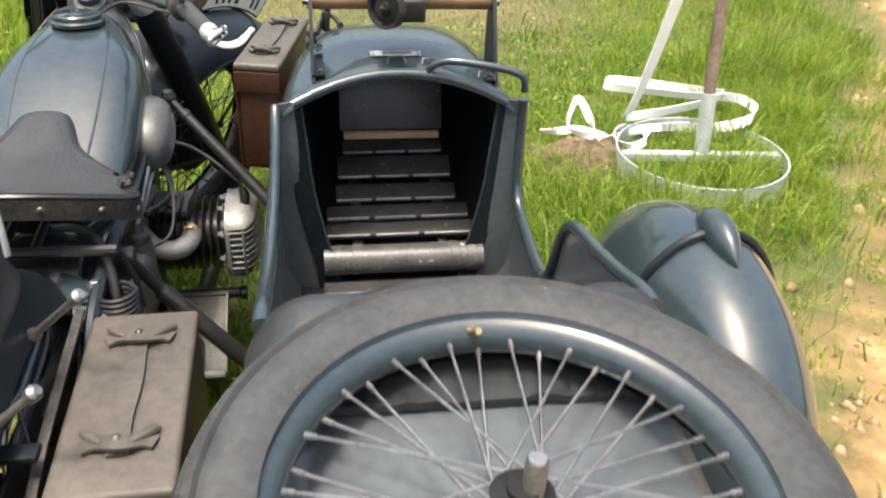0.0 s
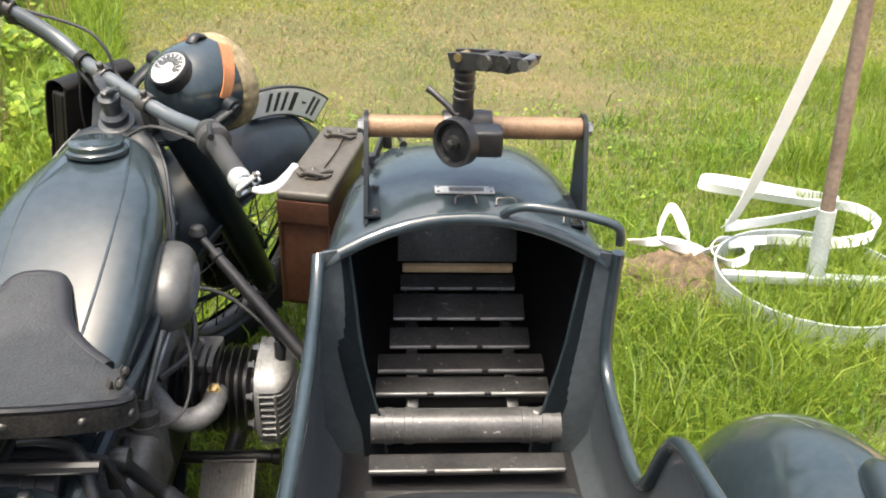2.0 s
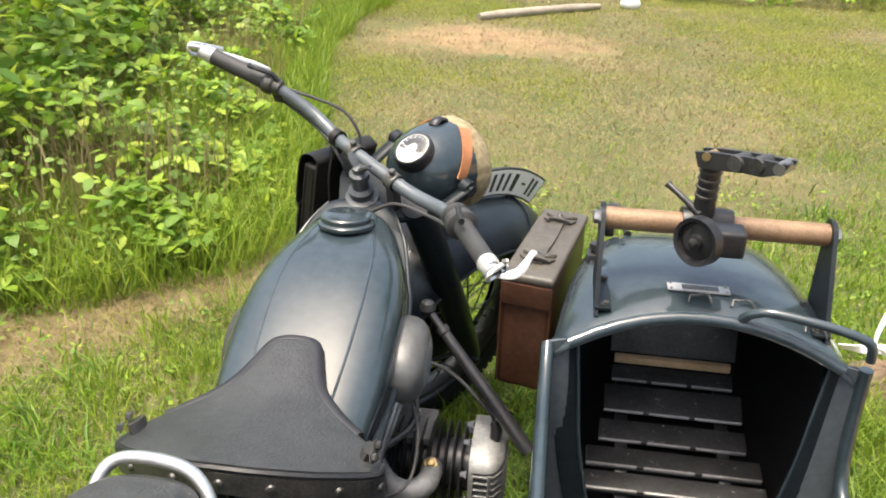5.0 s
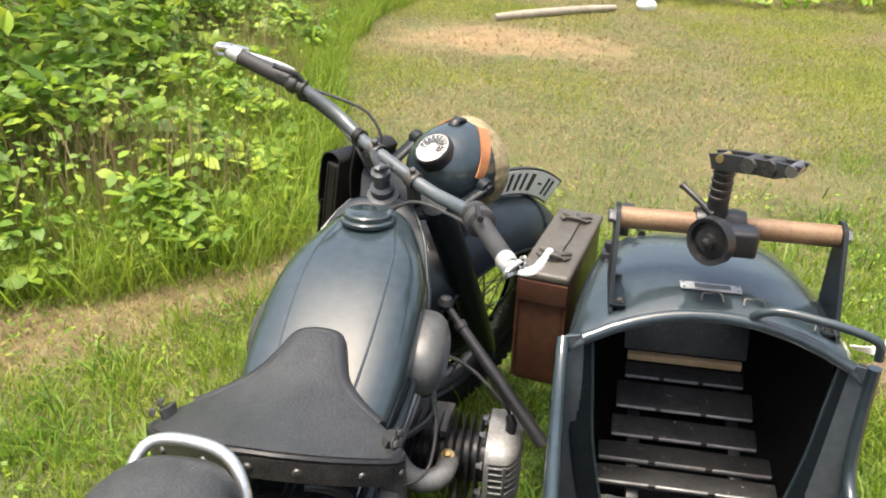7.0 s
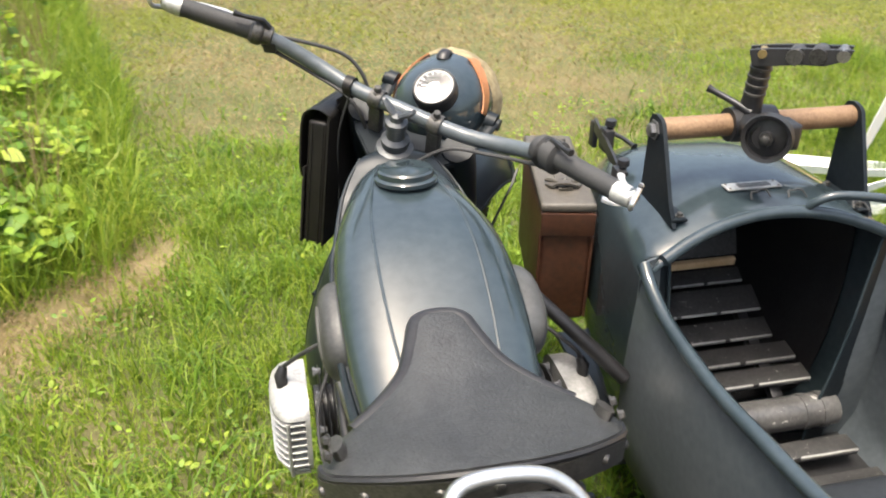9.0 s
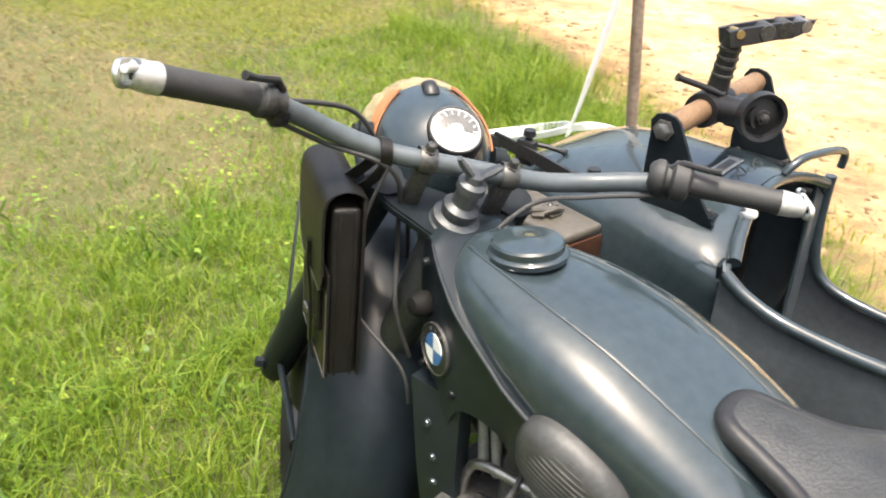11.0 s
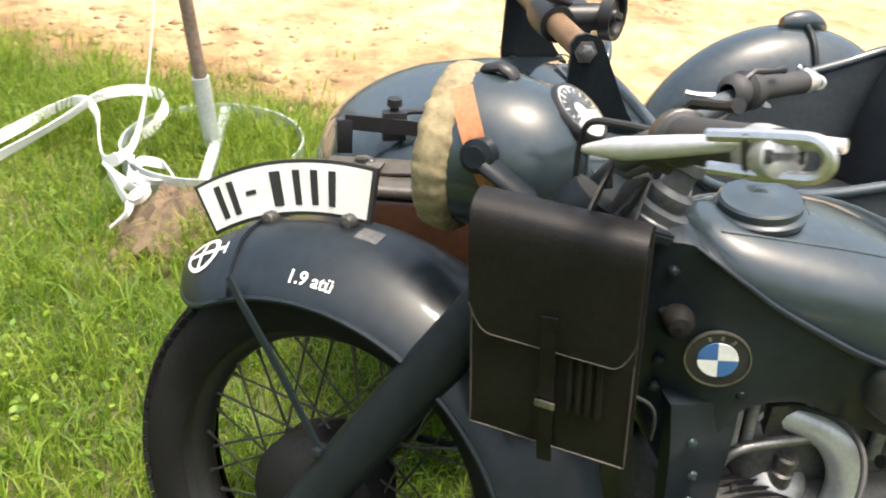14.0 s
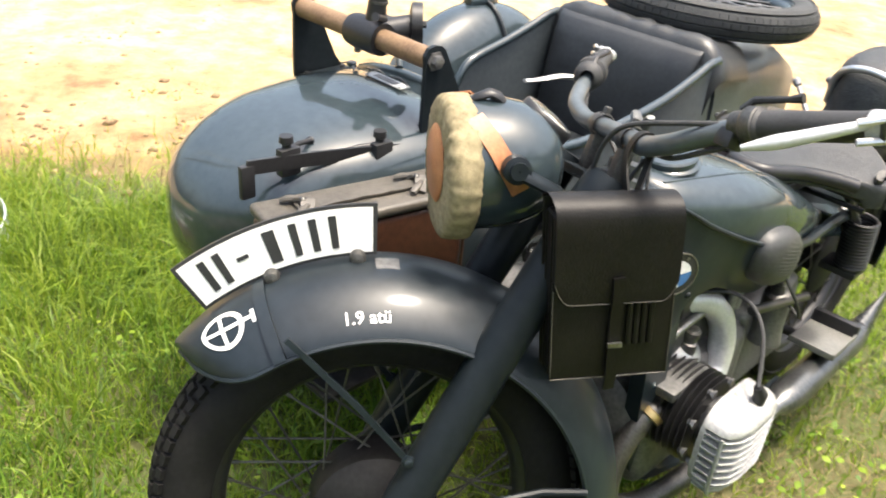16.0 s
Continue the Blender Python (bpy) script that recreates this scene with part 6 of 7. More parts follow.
part("tool_box", lathe(B(), [(0.001, -0.05), (0.042, -0.05), (0.046, -0.045), (0.046, 0.045), (0.036, 0.05), (0.034, 0.03), (0.001, 0.03)], along((0.02, -0.70, 0.565), (0.1, -0.9, 0.35)), 24), BLACK, bike, "black open-ended air intake drum")
# added plate: fills the gap beside the rear wheel with dark
part("dark_fill_plate", box(box(B(), (0.068, -0.88, 0.44), (0.006, 0.44, 0.24), None, 0.002), (0.072, -0.80, 0.50), (0.012, 0.12, 0.06), None, 0.004), BLACK, bike, "added black fill plate beside the rear wheel")
part("horn_button", lathe(B(), [(0.001, 0.02), (0.012, 0.018), (0.018, 0.008), (0.019, -0.004), (0.012, -0.02)], along(KNOB, (-1, 0.3, 0.1)), 18), RUBBER, frame_, "black rubber knob")
# coil, clips and oil line in the left engine bay
for y_, r_ in ((-0.010, 0.008), (-0.032, 0.0075), (-0.118, 0.007)):
    part("clamp_post", tube(B(), [(-0.068, y_ - 0.008, 0.515), (-0.068, y_, 0.598)], r_, 12), INLETCAST, engine, "cast clamp post")
part("magneto_box", box(B(), (-0.064, -0.08, 0.567), (0.02, 0.05, 0.05), None, 0.005, 2), DARKSTEEL, engine, "brown magneto box")
part("bay_bolt", bolt(B(), (-0.066, 0.018, 0.565), (-1, 0.2, 0.2), 0.009, 0.010), STEEL, engine)
part("oil_line", tube(B(), smoothed([(-0.08, 0.012, 0.43), (-0.08, 0.006, 0.474), (-0.08, -0.001, 0.508), (-0.082, -0.02, 0.532), (-0.082, -0.073, 0.539), (-0.08, -0.18, 0.538)], 6), 0.0075, 10), STEEL, engine, "bent steel oil line")
for y_ in (-0.22, -0.245):
    part("carburettor_tube", tube(B(), [(-0.085, y_, 0.50), (-0.09, y_ + 0.01, 0.60)], 0.009, 12), INLETCAST, engine)
part("rocker_cover", lathe(B(), [(0.001, 0.03), (0.03, 0.028), (0.042, 0.018), (0.046, 0.0), (0.046, -0.03)], along((-0.06, -0.10, 0.45), (-0.5, -0.1, 0.85)), 24), ALLOY, engine, "rounded polished crankcase cover")
for yb, zb_ in ((0.107, 0.60), (0.094, 0.545), (0.09, 0.50)):
    part("rivet", lathe(B(), [(0.007, -0.004), (0.007, 0), (0.0055, 0.004), (0.001, 0.0055)], along((-0.101, yb - 0.045, zb_ - 0.03), (-1, 0.2, 0)), 10), PAINT, frame_)

# ---------------------------------------------------------------- sidecar
car = thing("sidecar", (0.67, -0.4, 0), "open grey steel sidecar with slatted floor, beside the motorcycle", "sidecar")
XL, XR = 0.398, 0.932
XM = (XL + XR) / 2


def nose_section(y):
    """Half width, top, bottom, shoulder drop and middle of the nose at y."""
    ys = [-0.14, 0.0, 0.12, 0.24, 0.33, 0.40, 0.44, 0.462]
    hw = float(np.interp(y, ys, [0.267, 0.262, 0.252, 0.232, 0.202, 0.158, 0.11, 0.045]))
    top = float(np.interp(y, ys, [0.748, 0.762, 0.762, 0.748, 0.72, 0.68, 0.64, 0.59]))
    bot = float(np.interp(y, ys, [0.215, 0.22, 0.235, 0.27, 0.32, 0.39, 0.45, 0.52]))
    mid = float(np.interp(y, ys, [XM, XM, XM + 0.002, XM + 0.005, XM + 0.01, XM + 0.015, XM + 0.018, XM + 0.02]))
    return hw, top, bot, mid


def nose_ring(y, shrink=0.0, n=56):
    """A section of the nose: sharp-shouldered under an arch at the cowl, rounding off towards the tip."""
    hw, top, bot, mid = nose_section(y)
    hw, top, bot = hw - shrink, top - shrink, bot + shrink
    k = min(1.0, max(0.0, (y + 0.14) / 0.42)) ** 0.8
    zc = bot + (top - bot) * 0.55
    out = []
    for i in range(n):
        q = 2 * math.pi * (i + 0.5) / n
        c, s = math.cos(q), math.sin(q)
        # squared section with an arched top
        g = max(abs(c), abs(s) * 1.02) ** -1
        sx_, sz_ = c * g, s * g
        sx_ = max(-1, min(1, sx_))
        arch = 0.068 * (1 - sx_ * sx_)
        zt = (top - 0.068 + arch - zc) if s > 0 else (zc - bot)
        sharp = Vector((hw * sx_, 0, max(-1, min(1, sz_)) * zt))
        if s < 0:
            sharp.x *= 1 - 0.12 * max(0, -sz_) ** 2
        px_, pz_ = 0.55, 0.62 if s > 0 else 0.55
        soft = Vector((hw * math.copysign(abs(c) ** px_, c), 0, ((top - zc) if s > 0 else (zc - bot)) * math.copysign(abs(s) ** pz_, s)))
        p = sharp.lerp(soft, k)
        out.append(Vector((mid + p.x, y, zc + p.z)))
    return out


bm = B()
ys = [-0.135, -0.08, -0.02, 0.05, 0.12, 0.19, 0.25, 0.30, 0.345, 0.38, 0.41, 0.435, 0.452, 0.462]
outer = [nose_ring(y) for y in ys]
# the cowl's mouth leans: its top lies further ahead
for ring in outer[:2]:
    for p in ring:
        p.y += 0.05 * max(0, (p.z - 0.69) / 0.06)
inner = [nose_ring(y, 0.006) for y in ys[:11]]
for p in inner[0]:
    p.y += 0.05 * max(0, (p.z - 0.69) / 0.06)
rings_to_faces(bm, list(reversed(inner)) + outer, caps=True)
body = part("nose", bm, PAINT, car, "rounded grey steel nose", 60)
# tub behind the cowl: side panels with curved rims
left_rim = smoothed([Vector((y, z, 0)) for y, z in [(-0.135, 0.69), (-0.18, 0.662), (-0.256, 0.640), (-0.40, 0.632), (-0.54, 0.645), (-0.68, 0.664), (-0.80, 0.694), (-0.88, 0.72), (-0.925, 0.725)]], 5)
right_rim = smoothed([Vector((y, z, 0)) for y, z in [(-0.135, 0.70), (-0.138, 0.60), (-0.155, 0.50), (-0.20, 0.455), (-0.30, 0.435), (-0.42, 0.432), (-0.47, 0.47), (-0.51, 0.575), (-0.56, 0.632), (-0.69, 0.664), (-0.80, 0.694), (-0.88, 0.72), (-0.925, 0.725)]], 5)


def side_panel(name, rim, x, sgn):
    bm = B()
    rings = []
    for p in rim:
        y, z = p.x, p.y
        bulge = lambda h: x + sgn * 0.012 * math.sin(math.pi * min(1, max(0, (h - 0.2) / 0.5)))
        hs = [0.215 + (z - 0.215) * k / 6 for k in range(7)]
        o = [Vector((bulge(h) + (0.0 if h > 0.24 else -sgn * 0.03), y, h)) for h in hs]
        i = [Vector((bulge(h) - sgn * 0.006 + (0.0 if h > 0.24 else -sgn * 0.03), y, h)) for h in reversed(hs)]
        rings.append(o + i)
    rings_to_faces(bm, rings)
    panel = part(name, bm, TUBPAINT, car, "grey steel tub side", 50)
    part("rolled_rim", tube(B(), [Vector((x + sgn * 0.002, p.x, p.y)) for p in rim], 0.012, 10), PAINT, panel, "rounded rim worn to a shine")


side_panel("tub_side", left_rim, XL, -1)
side_panel("tub_side", right_rim, XR, 1)
# rim of the cowl and its inner flange
mouth = sorted([p.copy() for p in outer[0] if p.z > 0.672], key=lambda p: p.x)
part("cowl_rim", tube(B(), [p + Vector((0, -0.004, 0.002)) for p in mouth], 0.012, 10), PAINT, car, "rounded cowl edge worn to a shine")
for sx, x in ((-1, XL), (1, XR)):
    bm = B()
    pts = [(x - sx * 0.028, -0.12, 0.695), (x - sx * 0.038, -0.125, 0.60), (x - sx * 0.05, -0.13, 0.48), (x - sx * 0.075, -0.14, 0.36), (x - sx * 0.092, -0.145, 0.30), (x - sx * 0.098, -0.148, 0.226)]
    strip(bm, smoothed(pts, 5), 0.045, 0.006, (1, 0.12, 0))
    web = B()
    rings_to_faces(web, [[(x + sx * 0.006, -0.139, p.z), (p.x - sx * 0.01, p.y - 0.001, p.z), (p.x - sx * 0.01, p.y + 0.004, p.z), (x + sx * 0.006, -0.134, p.z)] for p in smoothed(pts, 5)])
    part("cowl_web", web, TUBPAINT, car)
    part("cowl_flange", bm, PAINT_DULL, car, "folded inner flange with scratched edge")
    part("flange_edge", tube(B(), [p + Vector((-sx * 0.023, -0.004, 0)) for p in smoothed(pts, 5)], 0.0035, 6), PAINT, car)
# floor pan and end walls
bm = B()
box(bm, (XM, -0.33, 0.222), (0.47, 1.3, 0.012), None, 0.004)
part("floor_pan", bm, BLACK, car)
# foot slats: level ones, a curved heel board, then a rising row under the nose
for i, (y, z, w, tilt, d) in enumerate(((-0.345, 0.268, 0.40, 1, 0.06), (-0.24, 0.274, 0.385, 1, 0.045), (-0.075, 0.327, 0.362, 10, 0.045), (-0.018, 0.342, 0.355, 10, 0.048), (0.04, 0.361, 0.305, 22, 0.050), (0.09, 0.400, 0.290, 30, 0.062), (0.155, 0.437, 0.258, 30, 0.036))):
    bm = B()
    box(bm, (0, d / 2, -0.007), (w, d, 0.014), pose(XM + 0.012, y, z, tilt), 0.003)
    slat = part("floor_slat", bm, SLATPAINT, car, "black floor slat with worn pale edges")
    bm = B()
    for x0, x1 in ((-0.5, -0.21), (-0.17, 0.12), (0.16, 0.49)):
        box(bm, (w * (x0 + x1) / 2, -0.0004, -0.002), (w * (x1 - x0), 0.005, 0.007), pose(XM + 0.012, y, z, tilt), 0.0015)
    part("worn_edge", bm, ALLOY, slat, "edge worn to bare metal")
bm = B()
tube(bm, [(XM + 0.012 - 0.190, -0.140, 0.298), (XM + 0.012 + 0.190, -0.140, 0.298)], 0.035, 20)
part("heel_roll", bm, FLOORPAINT, car, "rounded black heel board with chipped paint")
for dx in (-0.155, -0.115, 0.12, 0.16):
    part("roll_clip", lathe(B(), [(0.0345, -0.009), (0.037, -0.008), (0.037, 0.008), (0.0345, 0.009)], along((XM + 0.012 + dx, -0.140, 0.298), (1, 0, 0)), 24), FLOORPAINT, car, "chipped metal clip")
bm = B()
box(bm, (0, 0, 0), (0.25, 0.014, 0.018), pose(XM + 0.012, 0.199, 0.464, 8), 0.002)
part("batten", bm, WOOD, car, "bare wooden batten")
part("toe_board", box(B(), (0, 0, 0), (0.27, 0.006, 0.24), pose(XM + 0.012, 0.255, 0.585, -22), 0.002), FLOORPAINT, car, "black painted toe board")
# black sheet added just inside the nose wall to darken the hollow
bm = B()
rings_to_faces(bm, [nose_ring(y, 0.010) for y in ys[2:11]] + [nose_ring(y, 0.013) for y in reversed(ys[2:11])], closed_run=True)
part("nose_dark_sheet", bm, BLACK, car, "added black sheet inside the nose", 60)
for sx in (-1, 1):
    part("slat_bearer", box(B(), (0, 0, 0), (0.025, 0.30, 0.02), pose(XM + 0.012 + sx * 0.105, 0.055, 0.352, 27), 0.003), BLACK, car)
# seat cushion and backrest
bm = B()
rings = []
for s, z in ((0.05, 0.435), (0.6, 0.436), (0.85, 0.43), (0.95, 0.415), (1.0, 0.39), (1.0, 0.30), (0.97, 0.27)):
    rings.append([(XM + 0.01 + s * 0.215 * math.copysign(abs(math.cos(q)) ** 0.35, math.cos(q)), -0.64 + s * 0.22 * math.copysign(abs(math.sin(q)) ** 0.35, math.sin(q)), z) for q in np.linspace(0, 2 * math.pi, 48, endpoint=False)])
rings_to_faces(bm, rings)
part("seat_cushion", bm, SEATCLOTH, car, "black leathercloth seat cushion", 60)
bm = B()
rings = []
for z, y0, d in ((0.43, -0.84, 0.05), (0.5, -0.855, 0.075), (0.60, -0.872, 0.075), (0.685, -0.888, 0.07), (0.73, -0.898, 0.045), (0.742, -0.902, 0.01)):
    rings.append([(XM + 0.235 * math.copysign(abs(math.cos(q)) ** 0.3, math.cos(q)), y0 + d * 0.5 * math.copysign(abs(math.sin(q)) ** 0.6, math.sin(q)), z) for q in np.linspace(0, 2 * math.pi, 40, endpoint=False)])
rings_to_faces(bm, rings)
part("backrest", bm, SEATCLOTH, car, "black padded backrest", 60)
# tail with sloping lid
bm = B()
rings = []
for y, hw, top, bot in ((-0.955, 0.272, 0.725, 0.22), (-1.0, 0.272, 0.725, 0.22), (-1.2, 0.268, 0.712, 0.24), (-1.4, 0.255, 0.685, 0.28), (-1.55, 0.235, 0.61, 0.33), (-1.63, 0.20, 0.55, 0.38), (-1.65, 0.12, 0.50, 0.42)):
    rings.append([(XM + hw * math.copysign(abs(math.cos(q)) ** 0.4, math.cos(q)), y, (top + bot) / 2 + (top - bot) / 2 * math.copysign(abs(math.sin(q)) ** 0.4, math.sin(q))) for q in np.linspace(0, 2 * math.pi, 40, endpoint=False)])
rings_to_faces(bm, rings)
# boot in the paler copy; the sky's reflection is part of that colour
tail = part("tail", bm, TUBPAINT, car, "grey boot of the sidecar", 55)
bm = B()
rings = []
for y, zt, hw_ in ((-0.893, 0.66, 0.272), (-0.898, 0.725, 0.282), (-0.905, 0.750, 0.287), (-0.92, 0.764, 0.291), (-0.945, 0.768, 0.293), (-0.98, 0.758, 0.291), (-1.03, 0.744, 0.286), (-1.10, 0.735, 0.282)):
    rings.append([Vector((XM + hw_ * c_, y, zt - 0.085 * abs(c_) ** 10 + 0.010 * noise.noise((c_ * 6, y * 22, 1)) + 0.004 * noise.noise((c_ * 22, y * 50, 4)))) for c_ in np.linspace(-1, 1, 41)] + [Vector((XM + hw_ * c_, y, zt - 0.085 * abs(c_) ** 10 - 0.012 + 0.010 * noise.noise((c_ * 6, y * 22, 1)) + 0.004 * noise.noise((c_ * 22, y * 50, 4)))) for c_ in np.linspace(1, -1, 41)])
rings_to_faces(bm, rings)
part("boot_cover", bm, COVERCLOTH, tail, "creased black leathercloth cover", 60)
# brackets and cross tube on the nose
for sx, x, foot in ((-1, 0.478, 0.731), (1, 0.885, 0.716)):
    bm = B()
    prof = [(0.065, foot - 0.01), (-0.075, foot - 0.01), (-0.045, foot + 0.03), (0.018, 0.882), (0.028, 0.890), (0.046, 0.894), (0.062, 0.890), (0.071, 0.877), (0.068, 0.857), (0.068, foot + 0.02)]
    rings_to_faces(bm, [[(x - 0.004, y, z) for y, z in prof], [(x + 0.004, y, z) for y, z in prof]])
    box(bm, (x - sx * 0.012, -0.005, foot + 0.002), (0.03, 0.13, 0.006), None, 0.002)
    br = part("tube_bracket", bm, PAINT_DULL, car, "dark steel upright bracket")
    part("bracket_bolt", bolt(B(), (x + sx * 0.004, 0.045, 0.865), (sx, 0, 0), 0.013, 0.012), STEEL, br)
    for yy in (-0.055, 0.045):
        part("foot_bolt", bolt(B(), (x - sx * 0.017, yy, foot + 0.005), (0, 0, 1), 0.006, 0.006), DARKSTEEL, br)
part("cross_tube", tube(B(), [(0.482, 0.045, 0.865), (0.881, 0.045, 0.865)], 0.021, 20), RUST, car, "rusty brown cross tube")
# maker's plate, clips and grab handle on the cowl
bm = B()
box(bm, (0.662, -0.008, 0.7605), (0.112, 0.028, 0.003), None, 0.001)
tag = part("maker_plate", bm, ALLOY, car, "small riveted aluminium plate")
part("plate_field", box(B(), (0.665, -0.008, 0.7624), (0.066, 0.016, 0.001), None, 0), CASTING, tag)
for dx in (-0.05, 0.05):
    for dy in (-0.01, 0.01):
        part("plate_rivet", lathe(B(), [(0.003, 0), (0.0025, 0.002), (0.001, 0.0025)], along((0.662 + dx, -0.008 + dy, 0.762), (0, 0, 1)), 8), STEEL, tag)
for cx_, cy_ in ((0.662, -0.040), (0.738, -0.042), (0.862, -0.068)):
    wire = [(cx_ - 0.020, cy_ - 0.006, 0.757), (cx_ - 0.017, cy_ + 0.004, 0.766), (cx_ - 0.006, cy_ + 0.004, 0.767), (cx_ + 0.004, cy_ + 0.010, 0.767), (cx_ + 0.016, cy_ + 0.008, 0.766), (cx_ + 0.020, cy_ - 0.004, 0.757)]
    part("cover_hook", tube(B(), [Vector(p) + Vector((0, 0, -0.005 - 0.75 * (p[0] - XM) ** 2)) for p in smoothed(wire, 4)], 0.0018, 6), DARKSTEEL, car, "small bent wire hook")
part("grab_handle", tube(B(), smoothed([(0.725, -0.098, 0.755), (0.74, -0.108, 0.772), (0.77, -0.118, 0.782), (0.84, -0.135, 0.779), (0.90, -0.145, 0.768), (0.925, -0.15, 0.755), (0.93, -0.148, 0.725)], 6), 0.0085, 12), PAINT, car, "bent grey grab handle")
# struts to the motorcycle
part("front_strut", tube(B(), [(0.160, -0.011, 0.664), (0.189, -0.030, 0.637), (0.190, -0.031, 0.636), (0.199, -0.037, 0.628), (0.200, -0.038, 0.627), (0.33, -0.124, 0.508), (0.381, -0.158, 0.461)], [0.008, 0.008, 0.0135, 0.0135, 0.011, 0.0145, 0.0145], 14), BLACK, car, "black tubular sidecar strut")
part("strut_ball", lathe(B(), [(0.001, -0.017), (0.012, -0.013), (0.017, 0), (0.012, 0.013), (0.001, 0.017)], Matrix.Translation((0.160, -0.011, 0.666)), 16), BLACK, car)
part("rear_strut", tube(B(), [(0.13, -0.518, 0.58), (0.148, -0.508, 0.553), (0.178, -0.492, 0.492), (0.184, -0.491, 0.484), (0.186, -0.491, 0.48), (0.30, -0.498, 0.34), (0.36, -0.502, 0.27)], [0.010, 0.011, 0.011, 0.014, 0.0165, 0.0175, 0.0175], 14), BLACK, car, "black tubular sidecar strut")
part("chassis_tube", tube(B(), [(0.40, -0.24, 0.21), (1.05, -0.72, 0.22)], 0.02, 14), BLACK, car)
part("chassis_tube", tube(B(), [(0.05, -0.62, 0.2), (1.05, -0.76, 0.24)], 0.02, 14), BLACK, car)
# mudguard and wheel
SW = Matrix.Translation((1.10, -0.75, 0.335))


def SWp(u, r, deg):
    return Vector((1.10 + u, -0.75 + r * math.cos(radians(deg)), 0.335 + r * math.sin(radians(deg))))


sguard = fender("sidecar_mudguard", SWp, 0, 205, 0.395, 0.12, 0.115, car, PAINT, "deep blue-grey mudguard over the sidecar wheel", n=48)
wheel(car, SW, name="sidecar_wheel", bright=False)
# closed inner flank of the guard
bm = B()
rings_to_faces(bm, [[SWp(-0.112, 0.02, d), SWp(-0.108, 0.02, d), SWp(-0.108, 0.30, d), SWp(-0.112, 0.30, d)] for d in np.linspace(5, 175, 30)])
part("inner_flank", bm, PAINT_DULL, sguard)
bm = B()
tube(bm, [SWp(0.125 * math.sin(q), 0.402 - 0.115 * abs(math.sin(q)) ** 2.4, 92) for q in np.linspace(-1.5, 1.5, 20)], 0.008, 8)
part("guard_band", bm, PAINT_DULL, sguard, "raised band with bolt")
bm = B()
rings = []
for t in np.linspace(0, 1, 14):
    r = 0.036 * math.sin(math.pi * min(1, 0.16 + 0.84 * t)) ** 0.8 + 0.001
    p = SWp(0.0, 0.398, 84 + 19 * t)
    o = (SWp(0.02, 1, 86 + 17 * t) - SWp(0.02, 0.4, 86 + 17 * t)).normalized()
    rings.append([p + Vector((1, 0, 0)) * r * 0.72 * math.cos(q) + o * max(-0.004, r * math.sin(q)) for q in np.linspace(0, 2 * math.pi, 20, endpoint=False)])
rings_to_faces(bm, rings)
lampb = part("marker_lamp", bm, PAINT, sguard, "teardrop grey marker lamp")
part("red_lens", lathe(B(), [(0.001, 0.007), (0.005, 0.006), (0.008, 0.001), (0.008, -0.006)], along(SWp(0.0, 0.412, 99), SWp(0.02, 1, 112) - SWp(0.02, 0.6, 96)), 16), RED, lampb, "small red lens")

# ---------------------------------------------------------------- spare wheel lying on the boot
spare = thing("spare_wheel", (0.655, -1.29, 0.725), "spare spoked wheel lying flat on the boot lid", "wheel")
SP = Matrix.Translation((0.655, -1.29, 0.775)) @ Matrix.Rotation(radians(3), 4, "X") @ Matrix.Rotation(radians(-90), 4, "Y")
wheel(spare, SP, R=0.322, name="wheel", hub=0.032, rubber=DUSTYRUBBER, slim=0.5, knob=0.0078)
part("valve", tube(B(), [Vector((0.646, -1.056, 0.802)), Vector((0.648, -1.073, 0.816)), Vector((0.649, -1.082, 0.823))], [0.006, 0.005, 0.004], 10), BRASS, spare, "brass valve stem")
part("carrier_bolt", tube(B(), [(0.664, -1.292, 0.69), (0.664, -1.292, 0.838), (0.664, -1.292, 0.842)], [0.011, 0.011, 0.009], 14), STEEL, spare)

# ---------------------------------------------------------------- swivel mount on the cross tube
mount = thing("swivel_mount", (0.67, 0.028, 0.868), "black steel swivel gun mount clamped on the cross tube", "mount")
part("tube_clamp", lathe(B(), [(0.022, -0.045), (0.032, -0.045), (0.034, -0.03), (0.034, 0.03), (0.032, 0.045), (0.022, 0.045)], along((0.665, 0.045, 0.865), (1, 0, 0)), 24), BLACK, mount, "black clamp collar")
part("post", tube(B(), [(0.655, 0.04, 0.86), (0.655, 0.034, 0.92), (0.654, 0.026, 0.99), (0.654, 0.025, 1.01)], [0.024, 0.019, 0.018, 0.017], 16), BLACK, mount, "black upright post with worn rings")
for k in range(4):
    part("post_ring", lathe(B(), [(0.018, -0.003), (0.0205, -0.002), (0.0205, 0.002), (0.018, 0.003)], along((0.6545, 0.032 - 0.0015 * k, 0.93 + 0.016 * k), (0, -0.1, 1)), 16), DARKSTEEL, mount)
dm = along((0.634, -0.062, 0.878), (-0.75, -0.8, 0.05))
disc = part("hand_disc", lathe(B(), [(0.001, 0.006), (0.012, 0.006), (0.014, 0.0), (0.034, -0.004), (0.036, 0.006), (0.043, 0.008), (0.044, -0.014), (0.034, -0.018), (0.001, -0.02)], dm, 40), BLACK, mount, "round dished black disc")
part("disc_bolt", bolt(B(), dm @ Vector((0, 0, 0.004)), dm.to_3x3().col[2], 0.008, 0.01), DARKSTEEL, disc)
part("disc_arm", tube(B(), [(0.65, 0.02, 0.87), (0.64, -0.03, 0.875), (0.634, -0.055, 0.878)], [0.026, 0.024, 0.022], 16), BLACK, mount)
